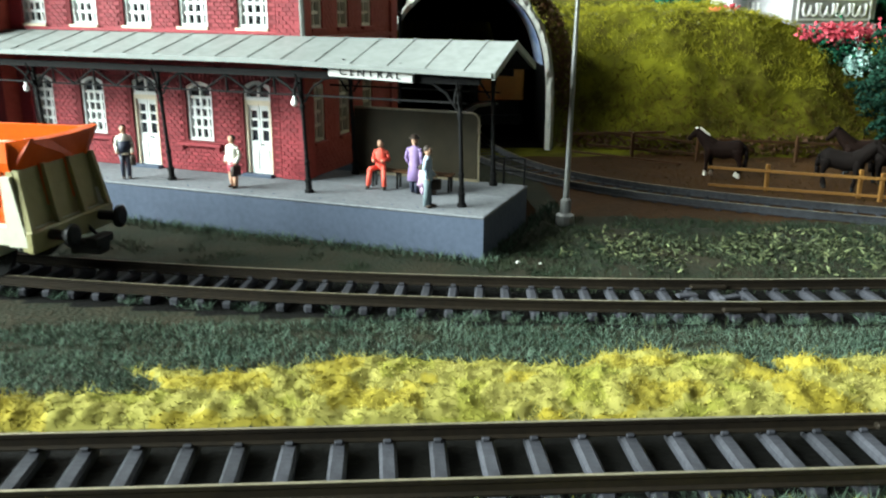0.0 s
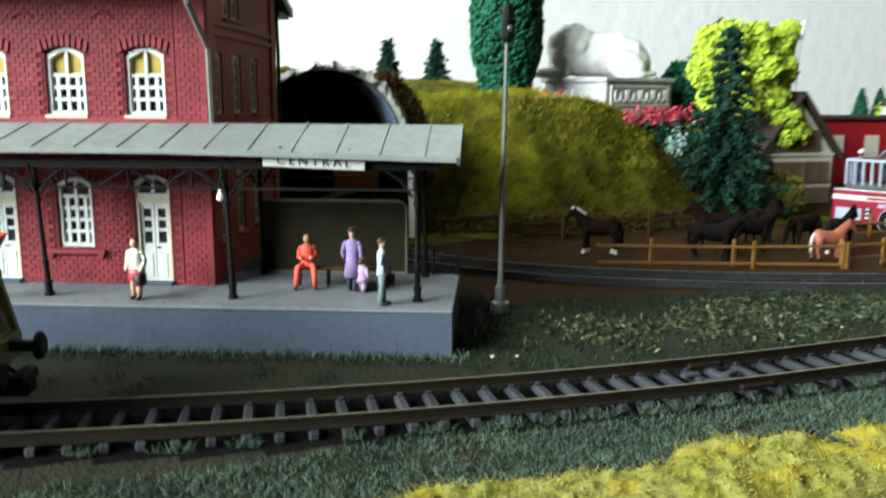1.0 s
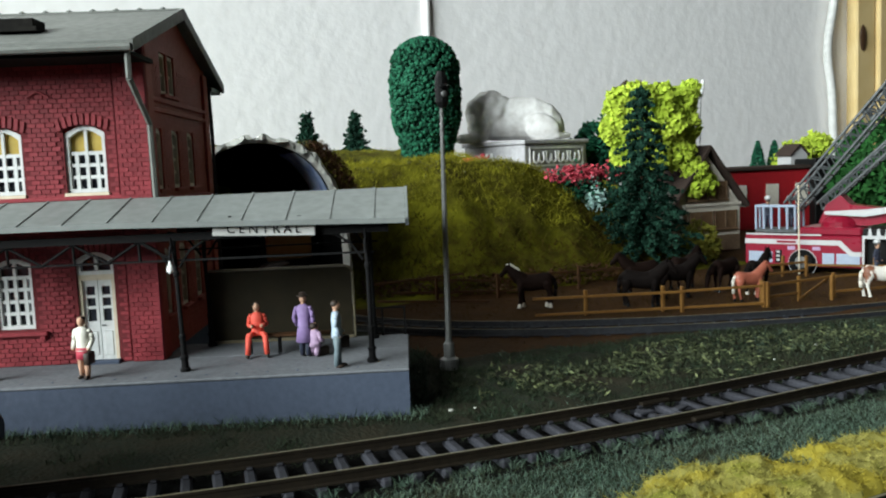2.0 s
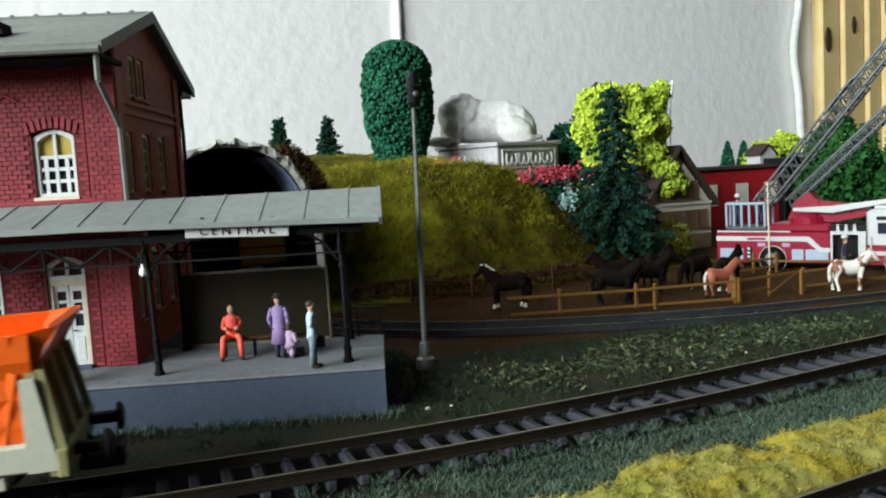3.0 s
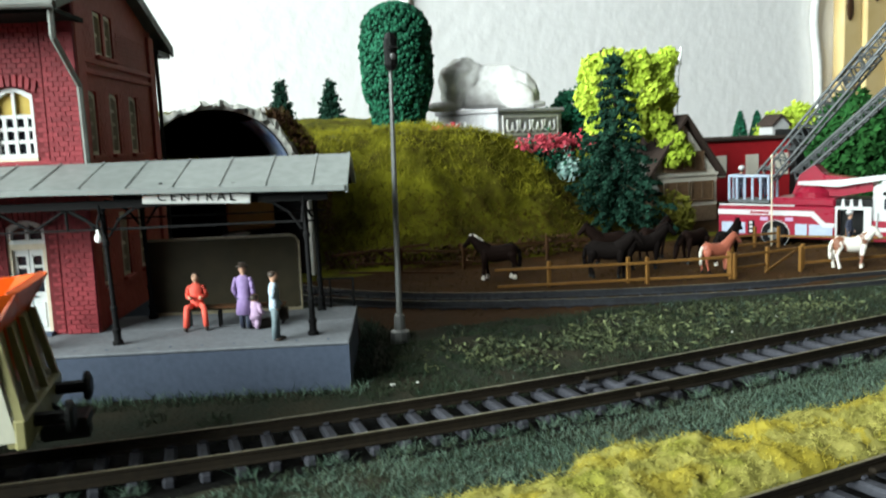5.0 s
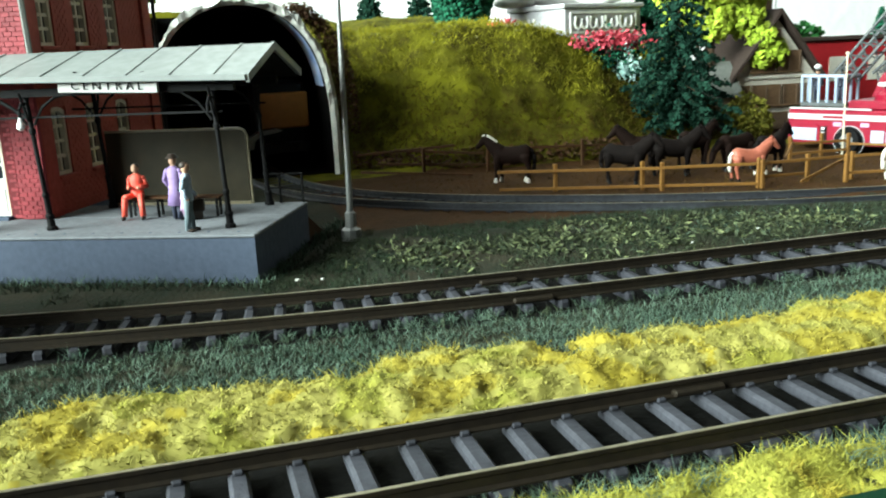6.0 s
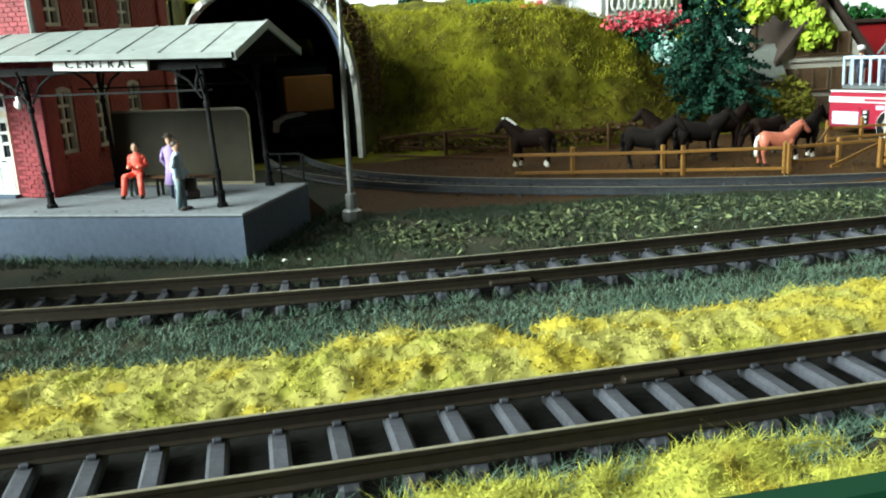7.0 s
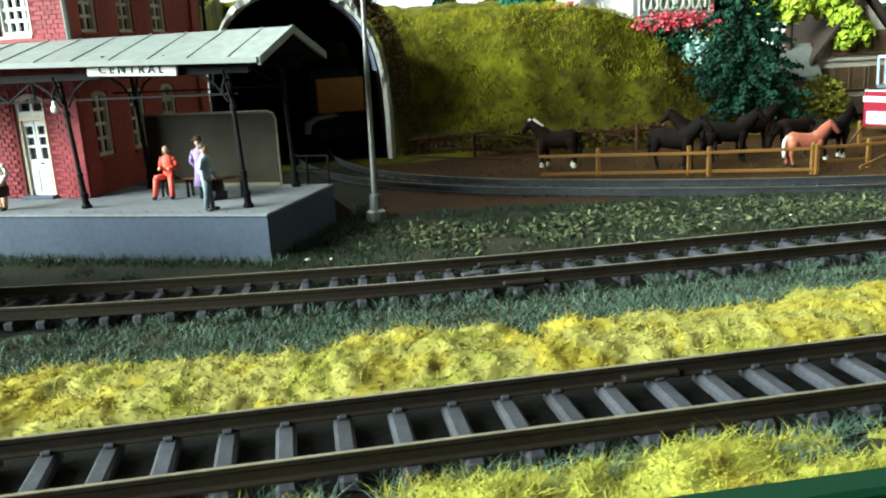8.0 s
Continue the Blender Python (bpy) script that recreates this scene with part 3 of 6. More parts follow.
def arch_pts(u0, u1, z0, z1, rise, inset=0.0, n=8):
    """Outline of an opening with a shallow arched head."""
    c, w = (u0 + u1) / 2, (u1 - u0) / 2 - inset
    pts = [(c - w, z0 + inset), (c + w, z0 + inset)]
    for k in range(n + 1):
        a = k / n
        pts.append((c + w - 2 * w * a, z1 - inset - rise + rise * math.sin(math.pi * a)))
    return pts


def ring_part(name, outer, inner, a0, a1, axis, material, parent):
    """A frame between two outlines with the same count of points."""
    bm = bmesh.new()
    put = (lambda p, a: (p[0], a, p[1])) if axis == "y" else (lambda p, a: (a, p[0], p[1]))
    L = [[bm.verts.new(put(p, a)) for p in o] for o, a in ((outer, a0), (inner, a0), (inner, a1), (outer, a1))]
    n = len(outer)
    for A, B in ((0, 1), (1, 2), (2, 3), (3, 0)):
        for k in range(n):
            j = (k + 1) % n
            bm.faces.new((L[A][k], L[A][j], L[B][j], L[B][k]))
    return part(name, bm, material, parent)


def window(u0, u1, z0, z1, depth, axis, rows, cols, frame_mat, rise, lit=False, transom=None):
    """A moulded window in its opening: frame, bars and dark panes, with corner fill under the arch."""
    d = depth
    w = new("window")
    w.parent = station
    tagged(w, "white-barred sash window with arched head" if frame_mat == "white" else "cream-framed gable window in shade")

    def bx(a0, a1, b0, b1, za, zb, bm=None):
        return box(a0, a1, b0, b1, za, zb, bm) if axis == "y" else box(-b1, -b0, a0, a1, za, zb, bm)

    s = (lambda v: v) if axis == "y" else (lambda v: -v)
    outer, inner = arch_pts(u0, u1, z0, z1, rise), arch_pts(u0, u1, z0, z1, rise, 1.1)
    lo, hi = d - 0.4, d + 1.2
    ring_part("window_frame", outer, inner, s(lo), s(hi), axis, frame_mat, w)
    fill = bmesh.new()
    c = (u0 + u1) / 2
    for half in (1, -1):
        arc = [p for p in outer[2:] if (p[0] - c) * half >= -0.01]
        arc = arc if half == 1 else arc[::-1]
        prism([(c + half * (u1 - u0) / 2, z1)] + arc + [(c, z1)] if arc[-1][1] < z1 - 0.01 else [(c + half * (u1 - u0) / 2, z1)] + arc, s(lo + 0.1), s(hi + 2), "y" if axis == "y" else "x", fill)
    part("arch_fill", fill, "mortar" if axis == "y" else "brown_wall", w)
    split = transom or z1 - 1.2
    bars = bmesh.new()
    for k in range(1, cols):
        x = u0 + (u1 - u0) * k / cols
        bx(x - 0.5, x + 0.5, d + 0.1, d + 0.9, z0 + 1, split, bars)
    for k in range(1, rows + 1):
        z = z0 + 1 + (split - z0 - 1) * k / rows
        if z < z1 - 1.6:
            bx(u0 + 1, u1 - 1, d + 0.15, d + 0.85, z - 0.5, z + 0.5, bars)
    bx(c - 0.4, c + 0.4, d + 0.05, d + 0.95, z0 + 1, z1 - 0.8, bars)
    part("glazing_grid", bars, frame_mat, w)
    part("pane", bx(u0 + 0.6, u1 - 0.6, d + 1.2, d + 1.6, z0 + 0.6, split), "pane", w)
    if transom:
        part("pane", bx(u0 + 0.6, u1 - 0.6, d + 1.2, d + 1.6, split, z1 - 0.3), "pane_lit" if lit else "pane", w)
    return w


def door(u0, u1):
    c = (u0 + u1) / 2
    w = new("door")
    w.parent = station
    tagged(w, "white panelled double door with small dark panes")
    d = FV + 1.2
    fr = box(u0, u0 + 1.1, d - 0.5, d + 1.5, PZ, 36.8)
    box(u1 - 1.1, u1, d - 0.5, d + 1.5, PZ, 36.8, fr)
    box(u0, u1, d - 0.5, d + 1.5, 36.4, 38.0, fr)
    part("door_frame", fr, "cream", w)
    for k in (0, 1):
        a, b = (u0 + 1.1, c - 0.1) if k == 0 else (c + 0.1, u1 - 1.1)
        leaf = pierced(a, b, PZ + 0.3, 36.3, [(a + 0.9, b - 0.8, 24.4, 28.0), (a + 0.9, b - 0.8, 28.8, 31.2), (a + 0.9, b - 0.8, 32.0, 34.6)], d + 0.3, d + 1.3, "x")
        box(a + 0.8, b - 0.8, d + 0.05, d + 0.4, 14.5, 21.5, leaf, 0.15)
        part("door_leaf", leaf, "white", w)
        part("pane", box(a + 0.5, b - 0.5, d + 1.0, d + 1.25, 24, 35), "pane", w)
    part("handle", rod((c + 0.5, d - 0.1, 23.2), (c + 1.6, d - 0.1, 23.2), 0.2, seg=6), "iron", w)
    part("step", box(u0 - 0.5, u1 + 0.5, FV - 2.4, FV + 0.2, PZ - 0.1, PZ + 1.0, bevel=0.2), "platform", w)
    window(u0, u1, 38.0, 44.5, FV + 1.2, "y", 1, 2, "white", 2.0)


for i, c in enumerate(AXES):
    if i in (0, 2):
        door(c - 5.3, c + 5.3)
    else:
        window(c - 5.3, c + 5.3, 23.2, 43.5, FV + 1.2, "y", 4, 4, "white", 1.8, transom=38.0)
        sill = box(c - 9, c + 9, FV - 1.8, FV + 1.5, 21.4, 22.6, bevel=0.2)
        for s in (-7.5, 7.5):
            box(c + s - 0.8, c + s + 0.8, FV - 1.4, FV, 20.2, 21.4, sill, 0.15)
        part("window_sill", sill, "brick", station, "red brick window sill")
    window(c - 5.7, c + 5.7, 61.5, 80.3, FV + 1.2, "y", 3, 4, "white", 2.2, lit=True, transom=72.6)
    part("window_sill", box(c - 6.2, c + 6.2, FV - 0.9, FV + 1.5, 60.5, 61.5, bevel=0.15), "cream", station)
for a, b, z0, z1 in GABLE:
    window(a, b, z0, z1, -(GU - 1.0), "x", 4 if z0 < 85 else 2, 2, "cream", 1.2 if z0 < 85 else 0.4)
    part("window_sill", box(GU - 0.5, GU + 1.3, a - 0.6, b + 0.6, z0 - 1.1, z0, bevel=0.15), "brown_wall", station)

# ---- canopy over the platform ----
canopy = thing("platform_canopy", "grey sheet-roofed platform canopy on black iron columns", "canopy", (SP.x, SP.y, 0), STATION_TURN)
CE, CR = 50.6, 58.2
cw = LEFT - 30
EAVE_U = [0.6, -25.0, -50.0, -75.0, cw]


def eave(u):
    """The front eave sags a little towards its free end."""
    return CE + 0.2 + 1.7 * min(1.0, max(0.0, -u / 75.0))


def skin_roof(v0, zf, v1, z1, us, thick=1.2):
    """A thin bent sheet from the eave line (v0, zf(u)) to the ridge line (v1, z1)."""
    bm = bmesh.new()
    rows = [[bm.verts.new(p) for p in ((u, v0, zf(u)), (u, v1, z1), (u, v1, z1 + thick), (u, v0, zf(u) + thick))] for u in us]
    for a, b in zip(rows, rows[1:]):
        for k in range(4):
            bm.faces.new((a[k], a[(k + 1) % 4], b[(k + 1) % 4], b[k]))
    bm.faces.new(rows[0])
    bm.faces.new(rows[-1][::-1])
    return bm


part("front_slope", skin_roof(2, eave, 24.0, CR, EAVE_U), "canopy", canopy)
part("rear_slope", prism([(24.0, CR), (46.4, CE), (46.4, CE + 1.2), (24.0, CR + 1.2)], GU + 1.2, 0.6, "x"), "canopy", canopy)
part("wall_slope", prism([(24.0, CR), (FV - 1.2, CR - 0.3), (FV - 1.2, CR + 1.0), (24.0, CR + 1.2)], cw, GU, "x"), "canopy", canopy)
u = -8.0
while u > cw:
    part("seam", skin_roof(2, lambda x: eave(x) + 1.15, 24, CR + 1.15, [u + 0.55, u], 0.32), "canopy", canopy)
    u -= 11.4
fb = bmesh.new()
rows = [[fb.verts.new(p) for p in ((u, 1.4, eave(u) - 0.2), (u, 1.96, eave(u) - 0.2), (u, 1.96, eave(u) + 1.1), (u, 1.4, eave(u) + 1.1))] for u in EAVE_U]
for a, b in zip(rows, rows[1:]):
    for k in range(4):
        fb.faces.new((a[k], a[(k + 1) % 4], b[(k + 1) % 4], b[k]))
fb.faces.new(rows[0])
fb.faces.new(rows[-1][::-1])
part("front_fascia", fb, "canopy", canopy, "pale grey eave fascia")
for s in (2, 46.4):
    part("verge", prism([(s, CE - 0.6), (24, CR - 0.6), (24, CR + 1.5), (s, CE + 1.5)], 0.65, 1.4, "x"), "canopy", canopy)
# Near-black sheets under the canopy; its shade is in their colour.
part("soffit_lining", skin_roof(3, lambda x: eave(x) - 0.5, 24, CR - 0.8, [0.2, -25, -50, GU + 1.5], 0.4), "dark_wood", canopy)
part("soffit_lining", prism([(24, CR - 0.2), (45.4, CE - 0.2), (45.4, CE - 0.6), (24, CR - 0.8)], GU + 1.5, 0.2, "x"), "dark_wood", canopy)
part("front_beam", box(cw, -4, 5.5, 7.1, 48.2, 50.2), "iron", canopy)
part("rear_beam", box(GU + 3, -4, 38.6, 40.2, 48.2, 50.4), "iron", canopy)
part("tie_rail", box(cw, -8, 6.55, 7.0, 42.7, 43.2), "iron", canopy)
part("rear_tie_rail", box(GU + 3, -8, 39.6, 40.0, 42.7, 43.2), "iron", canopy)
COLS = [(-10.0, 8.4), (-60.5, 8.4), (-112.0, 8.4), (-163.0, 8.4), (-10.5, 41.4), (-60.5, 41.4)]
for cu, cv in COLS:
    col = new("column")
    col.parent = canopy
    tagged(col, "black cast-iron column with moulded foot and collar")
    lean = lambda z: cv + 1.2 - 3.4 * (z - PZ) / 36.0
    rings = ([(cu, cv, PZ, 1.44, 1.44), (cu, cv, PZ + 0.9, 1.44, 1.44), (cu, cv, PZ + 1.2, 1.03, 1.03), (cu, cv, PZ + 3.2, 0.96, 0.96), (cu, cv, PZ + 3.5, 1.17, 1.17), (cu, cv, PZ + 4.2, 1.17, 1.17), (cu, cv, PZ + 4.6, 0.79, 0.79), (cu, cv, PZ + 9, 0.76, 0.76), (cu, cv, PZ + 9.3, 0.92, 0.92), (cu, cv, PZ + 10, 0.92, 0.92), (cu, cv, PZ + 10.4, 0.65, 0.65),
               (cu, cv, 38.5, 0.58, 0.58), (cu, cv, 38.8, 0.89, 0.89), (cu, cv, 39.8, 0.89, 0.89), (cu, cv, 40.2, 0.62, 0.62), (cu, cv, 47.6, 0.62, 0.62), (cu, cv, 48.3, 1.10, 1.10)])
    sh = loft([(a, lean(z), z, p, q) for a, b, z, p, q in rings])
    part("shaft", sh, "iron", col)
    for s in (-1, 1):
        if cu + s * 12 > 0:
            continue
        pts = [(cu + s * 1.0, lean(41), 41.0), (cu + s * 4.0, lean(45), 45.4), (cu + s * 8.0, lean(48), 48.0), (cu + s * 12.0, lean(48.5), 48.6)]
        part("bracket", tube(pts, 0.36), "iron", col)
    ang = 1 if cv < 20 else -1
    part("bracket", tube([(cu, lean(42) - ang * 0.8, 42.0), (cu, lean(42) - ang * 2.2, 46.8), (cu, lean(42) - ang * 3.4, 49.4)], 0.36), "iron", col)
for a in range(-163, -62, 17):
    n = a + 17 / 2
    for p, q in (((a, 6.7, 43), (n, 6.4, 48.2)), ((n, 6.4, 48.2), (a + 17, 6.7, 43)), ((n, 6.7, 43), (n, 6.4, 48.2))):
        part("lattice_bar", rod(p, q, 0.36, None, None, 6), "iron", canopy)
for cu in (-60.5, -10.0, -163.0):
    lampt = new("platform_lamp")
    lampt.parent = canopy
    part("lamp_arm", tube([(cu, 6.3, 46.5), (cu - 0.2, 4.4, 46.8), (cu - 0.3, 3.2, 45.0), (cu - 0.3, 3.0, 43.0)], 0.35), "iron", lampt)
    if cu < -20:
        part("lamp_shade", loft([(cu - 0.3, 3.0, 40.0, 0.5, 0.5), (cu - 0.3, 3.0, 40.6, 1.0, 1.0), (cu - 0.3, 3.0, 41.5, 0.95, 0.95), (cu - 0.3, 3.0, 42.3, 0.5, 0.5), (cu - 0.3, 3.0, 43.2, 0.35, 0.35)]), "white_dot", lampt, "white enamel platform lamp")

sign = thing("station_sign", "white station name board hanging from the canopy eave", "sign", (SP.x, SP.y, 0), STATION_TURN)
SIGN = pose(-36.2 * MM, 3.9 * MM, 50.85 * MM, 0, 2.0, 0)
part("board", box(-13.3, 13.3, -0.5, 0.5, -2.2, 2.2, bevel=0.2), "sign_white", sign).matrix_local = SIGN
for su in (-9, 9):
    part("hanger", box(su - 0.4, su + 0.4, 0.6, 1.1, 0, 3.0), "iron", sign).matrix_local = SIGN
text = bpy.data.curves.new("lettering", "FONT")
text.body, text.align_x, text.align_y, text.size, text.extrude, text.space_character = "CENTRAL", "CENTER", "CENTER", 3.3 * MM, 0.1 * MM, 1.5
text.materials.append(M["black"])
lt = new("lettering", text)
lt.parent = sign
lt.matrix_local = SIGN @ pose(0, -0.6 * MM, -0.45 * MM, 90, 0, 0)

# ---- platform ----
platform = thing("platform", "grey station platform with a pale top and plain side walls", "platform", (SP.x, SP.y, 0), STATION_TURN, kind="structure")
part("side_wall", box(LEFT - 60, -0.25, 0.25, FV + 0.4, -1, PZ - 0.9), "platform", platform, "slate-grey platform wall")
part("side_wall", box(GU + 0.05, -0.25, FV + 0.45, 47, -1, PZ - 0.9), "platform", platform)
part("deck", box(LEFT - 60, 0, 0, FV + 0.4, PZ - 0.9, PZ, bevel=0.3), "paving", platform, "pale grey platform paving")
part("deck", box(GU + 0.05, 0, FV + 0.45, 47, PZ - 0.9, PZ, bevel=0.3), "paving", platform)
part("end_ramp", prism([(47.2, -1), (62, -1), (62, 0.5), (47.2, 8)], -14, -0.4, "x"), "ground_brown", platform)
for k in range(30):
    part("paving_stud", box(-6 - 8 * k, -5.4 - 8 * k, 3.6, 4.2, PZ - 0.1, PZ + 0.12), "platform", platform)

# ---- room ----
def room():
    solid("wall_back", box(-2030, 1900, 900, 1000, -900, 2250), "room_wall", "white woodchip-papered room wall behind the layout", "wall", kind="structure")
    # Remaining walls and ceiling are unseen, added dark to keep fill low.
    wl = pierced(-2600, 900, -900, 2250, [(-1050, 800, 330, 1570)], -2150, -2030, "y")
    solid("wall_left", wl, "room_dark", "unseen dark room wall, added to cut fill light, pierced by the daylight window", "wall", kind="structure")
    solid("wall_right", box(1900, 2000, -2600, 1000, -900, 2250), "room_dark", "unseen dark room wall, added to cut fill light", "wall", kind="structure")
    solid("wall_front", box(-2030, 1900, -2700, -2600, -900, 2250), "room_dark", "unseen dark room wall behind the viewer, added to cut fill light", "wall", kind="structure")
    solid("ceiling", box(-2150, 2000, -2700, 1000, 2250, 2350), "room_dark", "unseen dark ceiling, added to cut fill light", "ceiling", kind="structure")
    solid("floor", box(-2150, 2000, -2700, 1000, -1000, -900), "room_floor", "brown wooden floor", "floor", kind="structure")
    w = thing("window_1", "wide two-leaf daylight window with a pale frame", "window", kind="structure")
    part("window_frame", pierced(-1050, 800, 330, 1570, [(-1020, -140, 360, 1540), (-110, 770, 360, 1540)], -2120, -2080, "y"), "cable", w)
    # rounded crease of the wall paper and the white cable
    solid("wallpaper_seam", rod((351, 899, 60), (353.5, 899, 420), 4.6, 5.0, seg=12), "room_wall", "raised vertical seam in the white wallpaper", "trim", kind="structure", smooth=True)
    cv = bpy.data.curves.new("wall_cable", "CURVE")
    cv.dimensions, cv.bevel_depth, cv.bevel_resolution, cv.resolution_u = "3D", 6.0 * MM, 3, 6
    sp = cv.splines.new("NURBS")
    zs = list(range(40, 700, 26))
    sp.points.add(len(zs) - 1)
    for q, z in zip(sp.points, zs):
        q.co = ((981 + 7 * math.sin(z / 42.0) + 3 * math.sin(z / 19.0)) * MM, 889 * MM, z * MM, 1)
    sp.use_endpoint_u = True
    cv.materials.append(M["cable"])
    tagged(new("wall_cable", cv), "white cable hanging down the wall", "cable")
    pl = thing("pine_door_frame", "yellow pine boards standing against the wall", "door frame", (0, 0, 0))
    for a, b, d in ((1022, 1060, 880), (1062, 1106, 874), (1108, 1136, 868)):
        part("board", box(a, b, d, 899, -300, 900, bevel=2), "pine", pl)
    part("side_board", box(1138, 1196, 862, 899, -300, 900, bevel=2), "pine", pl)
    part("door_panel", box(1198, 1500, 850, 899, -300, 900, bevel=2), "door_brown", pl, "dark brown door")
    part("knot", ball((1033, 879, 222), 7, 2.5, 19), "door_brown", pl)
    part("knot", ball((1082, 873, 243), 5, 2, 13), "door_brown", pl)
    part("hook", rod((1140, 858, 260), (1140, 858, 420), 5, 9), "steel", pl, "steel hook")
    part("screw", ball((1162, 860, 262), 5), "steel", pl)


room()

# ---- wagon on the middle track ----
def hopper_wagon():
    """Four-wheeled tipping wagon; its origin on the rail head at the leading end, x forward."""
    w = thing("hopper_wagon", "orange tipping hopper wagon on a beige frame, standing on the track", "wagon")
    L = 92.0
    x1, x0 = -8.5, -8.5 - L
    # frame and ends
    part("side_sill", box(x0, x1, -16, -13.5, 9.5, 14.5, bevel=0.4), "grey_white", w, "pale grey side sill")
    part("side_sill", box(x0, x1, 13.5, 16, 9.5, 14.5, bevel=0.4), "grey_white", w)
    part("deck", box(x0, x1, -13.5, 13.5, 10.5, 13.5), "grey_white", w)
    part("lower_frame", box(x0 + 6, x1 - 9, -15, 15, 6.5, 9.6, bevel=0.4), "grey_white", w)
    for s, e in ((1, x1), (-1, x0)):
        end = new("end_bulkhead")
        end.parent = w
        tagged(end, "olive-beige sloping end frame with upright ribs")
        bm = bmesh.new()
        q = [(e, -16, 8.5), (e, 16, 8.5), (e - s * 3.0, 15.0, 27), (e - s * 3.0, -15.0, 27)]
        r = [(p[0] - s * 1.6, p[1], p[2]) for p in q]
        a, b = [bm.verts.new(p) for p in q], [bm.verts.new(p) for p in r]
        bm.faces.new(a)
        bm.faces.new(b[::-1])
        for k in range(4):
            bm.faces.new((a[k], a[(k + 1) % 4], b[(k + 1) % 4], b[k]))
        part("end_plate", bm, "beige", end)
        for yb, yt in ((-15.4, -14.2), (-5.2, -4.8), (5.2, 4.8), (15.4, 14.2)):
            rb = bmesh.new()
            q = [(e + s * 0.2, yb - 0.7, 13.2), (e + s * 0.2, yb + 0.7, 13.2), (e - s * 2.7, yt + 0.6, 27.4), (e - s * 2.7, yt - 0.6, 27.4)]
            a, b = [rb.verts.new((p[0] + s * 1.1, p[1], p[2])) for p in q], [rb.verts.new((p[0] - s * 0.3, p[1], p[2])) for p in q]
            rb.faces.new(a)
            rb.faces.new(b[::-1])
            for k in range(4):
                rb.faces.new((a[k], a[(k + 1) % 4], b[(k + 1) % 4], b[k]))
            part("rib", rb, "beige", end)
        part("headstock", box(*sorted((e - s * 0.5, e + s * 1.6)), -16.4, 16.4, 8.0, 13.4, bevel=0.4), "beige", end)
        for y in (-1, 1):
            wing = bmesh.new()
            prism([(e, 9.5), (e - s * 5.2, 9.5), (e - s * 5.4, 26.0), (e - s * 3.0, 26.0)], y * 13.6, y * 16.2, "y", wing)
            part("side_gusset", wing, "grey_white", end, "pale grey side gusset")
            bf = rod((e + s * 1.4, y * 10, 11.4), (e + s * 7.0, y * 10, 11.4), 1.3)
            part("buffer_stem", bf, "black", end)
            part("buffer_head", loft([(0, 0, 0, 2.9, 2.9), (0, 0, 0.8, 2.9, 2.9), (0, 0, 1.3, 2.0, 2.0)], seg=16), "black", end).matrix_local = pose((e + s * 6.9) * MM, y * 10 * MM, 11.4 * MM, 0, s * 90, 0)
        part("coupling", box(*sorted((e + s * 0.5, e + s * 9)), -2.2, 2.2, 4.5, 7.5, bevel=0.4), "black", end)
        part("coupling_hook", box(*sorted((e + s * 6, e + s * 9)), -4, 4, 6.8, 9.0, bevel=0.3), "black", end)
        part("brake_hose", tube([(e + s * 1, 5, 10), (e + s * 4, 5.2, 7), (e + s * 5, 5.4, 4)], 0.5), "black", end)
    # orange hopper: profile across, with a flared lip
    hop = new("hopper")
    hop.parent = w
    tagged(hop, "bright orange hopper body with flared ribbed sides")
    bx0, bx1 = x0 + 6.0, x1 - 6.0
    for s in (-1, 1):
        prof = [(13.6, 14.0), (14.3, 17.5), (14.0, 20.5), (14.8, 22.5), (14.5, 26.0), (15.5, 29.0), (15.3, 33.6), (13.6, 33.6), (14.6, 29.0), (12.5, 26), (12.5, 14.0)]
        part("side_panel", prism([(s * a, z) for a, z in prof], bx0 - 2.6, bx1 + 2.6, "x"), "orange", hop)
    for s, e in ((1, bx1), (-1, bx0)):
        bm = bmesh.new()
        q = [(e - s * 3, -14, 14), (e - s * 3, 14, 14), (e + s * 0.2, 15.4, 27.0), (e + s * 0.2, -15.4, 27.0)]
        t = [(e + s * 1.4, -15.0, 24.4), (e + s * 1.4, 15.0, 24.4), (e + s * 7.6, 13.0, 34.2), (e + s * 5.8, 4, 33.2), (e + s * 5.6, -4, 33.2), (e + s * 7.0, -13.0, 34.0)]
        for poly in (q, t):
            a = [bm.verts.new(p) for p in poly]
            b = [bm.verts.new((p[0] - s * 1.4, p[1] * 0.97, p[2] + 0.5)) for p in poly]
            bm.faces.new(a)
            bm.faces.new(b[::-1])
            n = len(poly)
            for k in range(n):
                bm.faces.new((a[k], a[(k + 1) % n], b[(k + 1) % n], b[k]))
        part("end_chute", bm, "orange", hop, "flared orange end chute")
        for y in (-1, 1):
            cb = bmesh.new()
            tri = [(e - s * 0.5, y * 14.4, 22.0), (e - s * 0.5, y * 15.6, 33.5), (e + s * 7.4, y * 12.9, 34.6), (e + s * 1.4, y * 14.6, 23.6)]
            a = [cb.verts.new(p) for p in tri]
            b = [cb.verts.new((p[0], p[1] - y * 1.3, p[2] - 0.2)) for p in tri]
            cb.faces.new(a)
            cb.faces.new(b[::-1])
            for k in range(4):
                cb.faces.new((a[k], a[(k + 1) % 4], b[(k + 1) % 4], b[k]))
            bmesh.ops.recalc_face_normals(cb, faces=cb.faces)
            part("corner_plate", cb, "orange", hop, "folded orange corner plate")
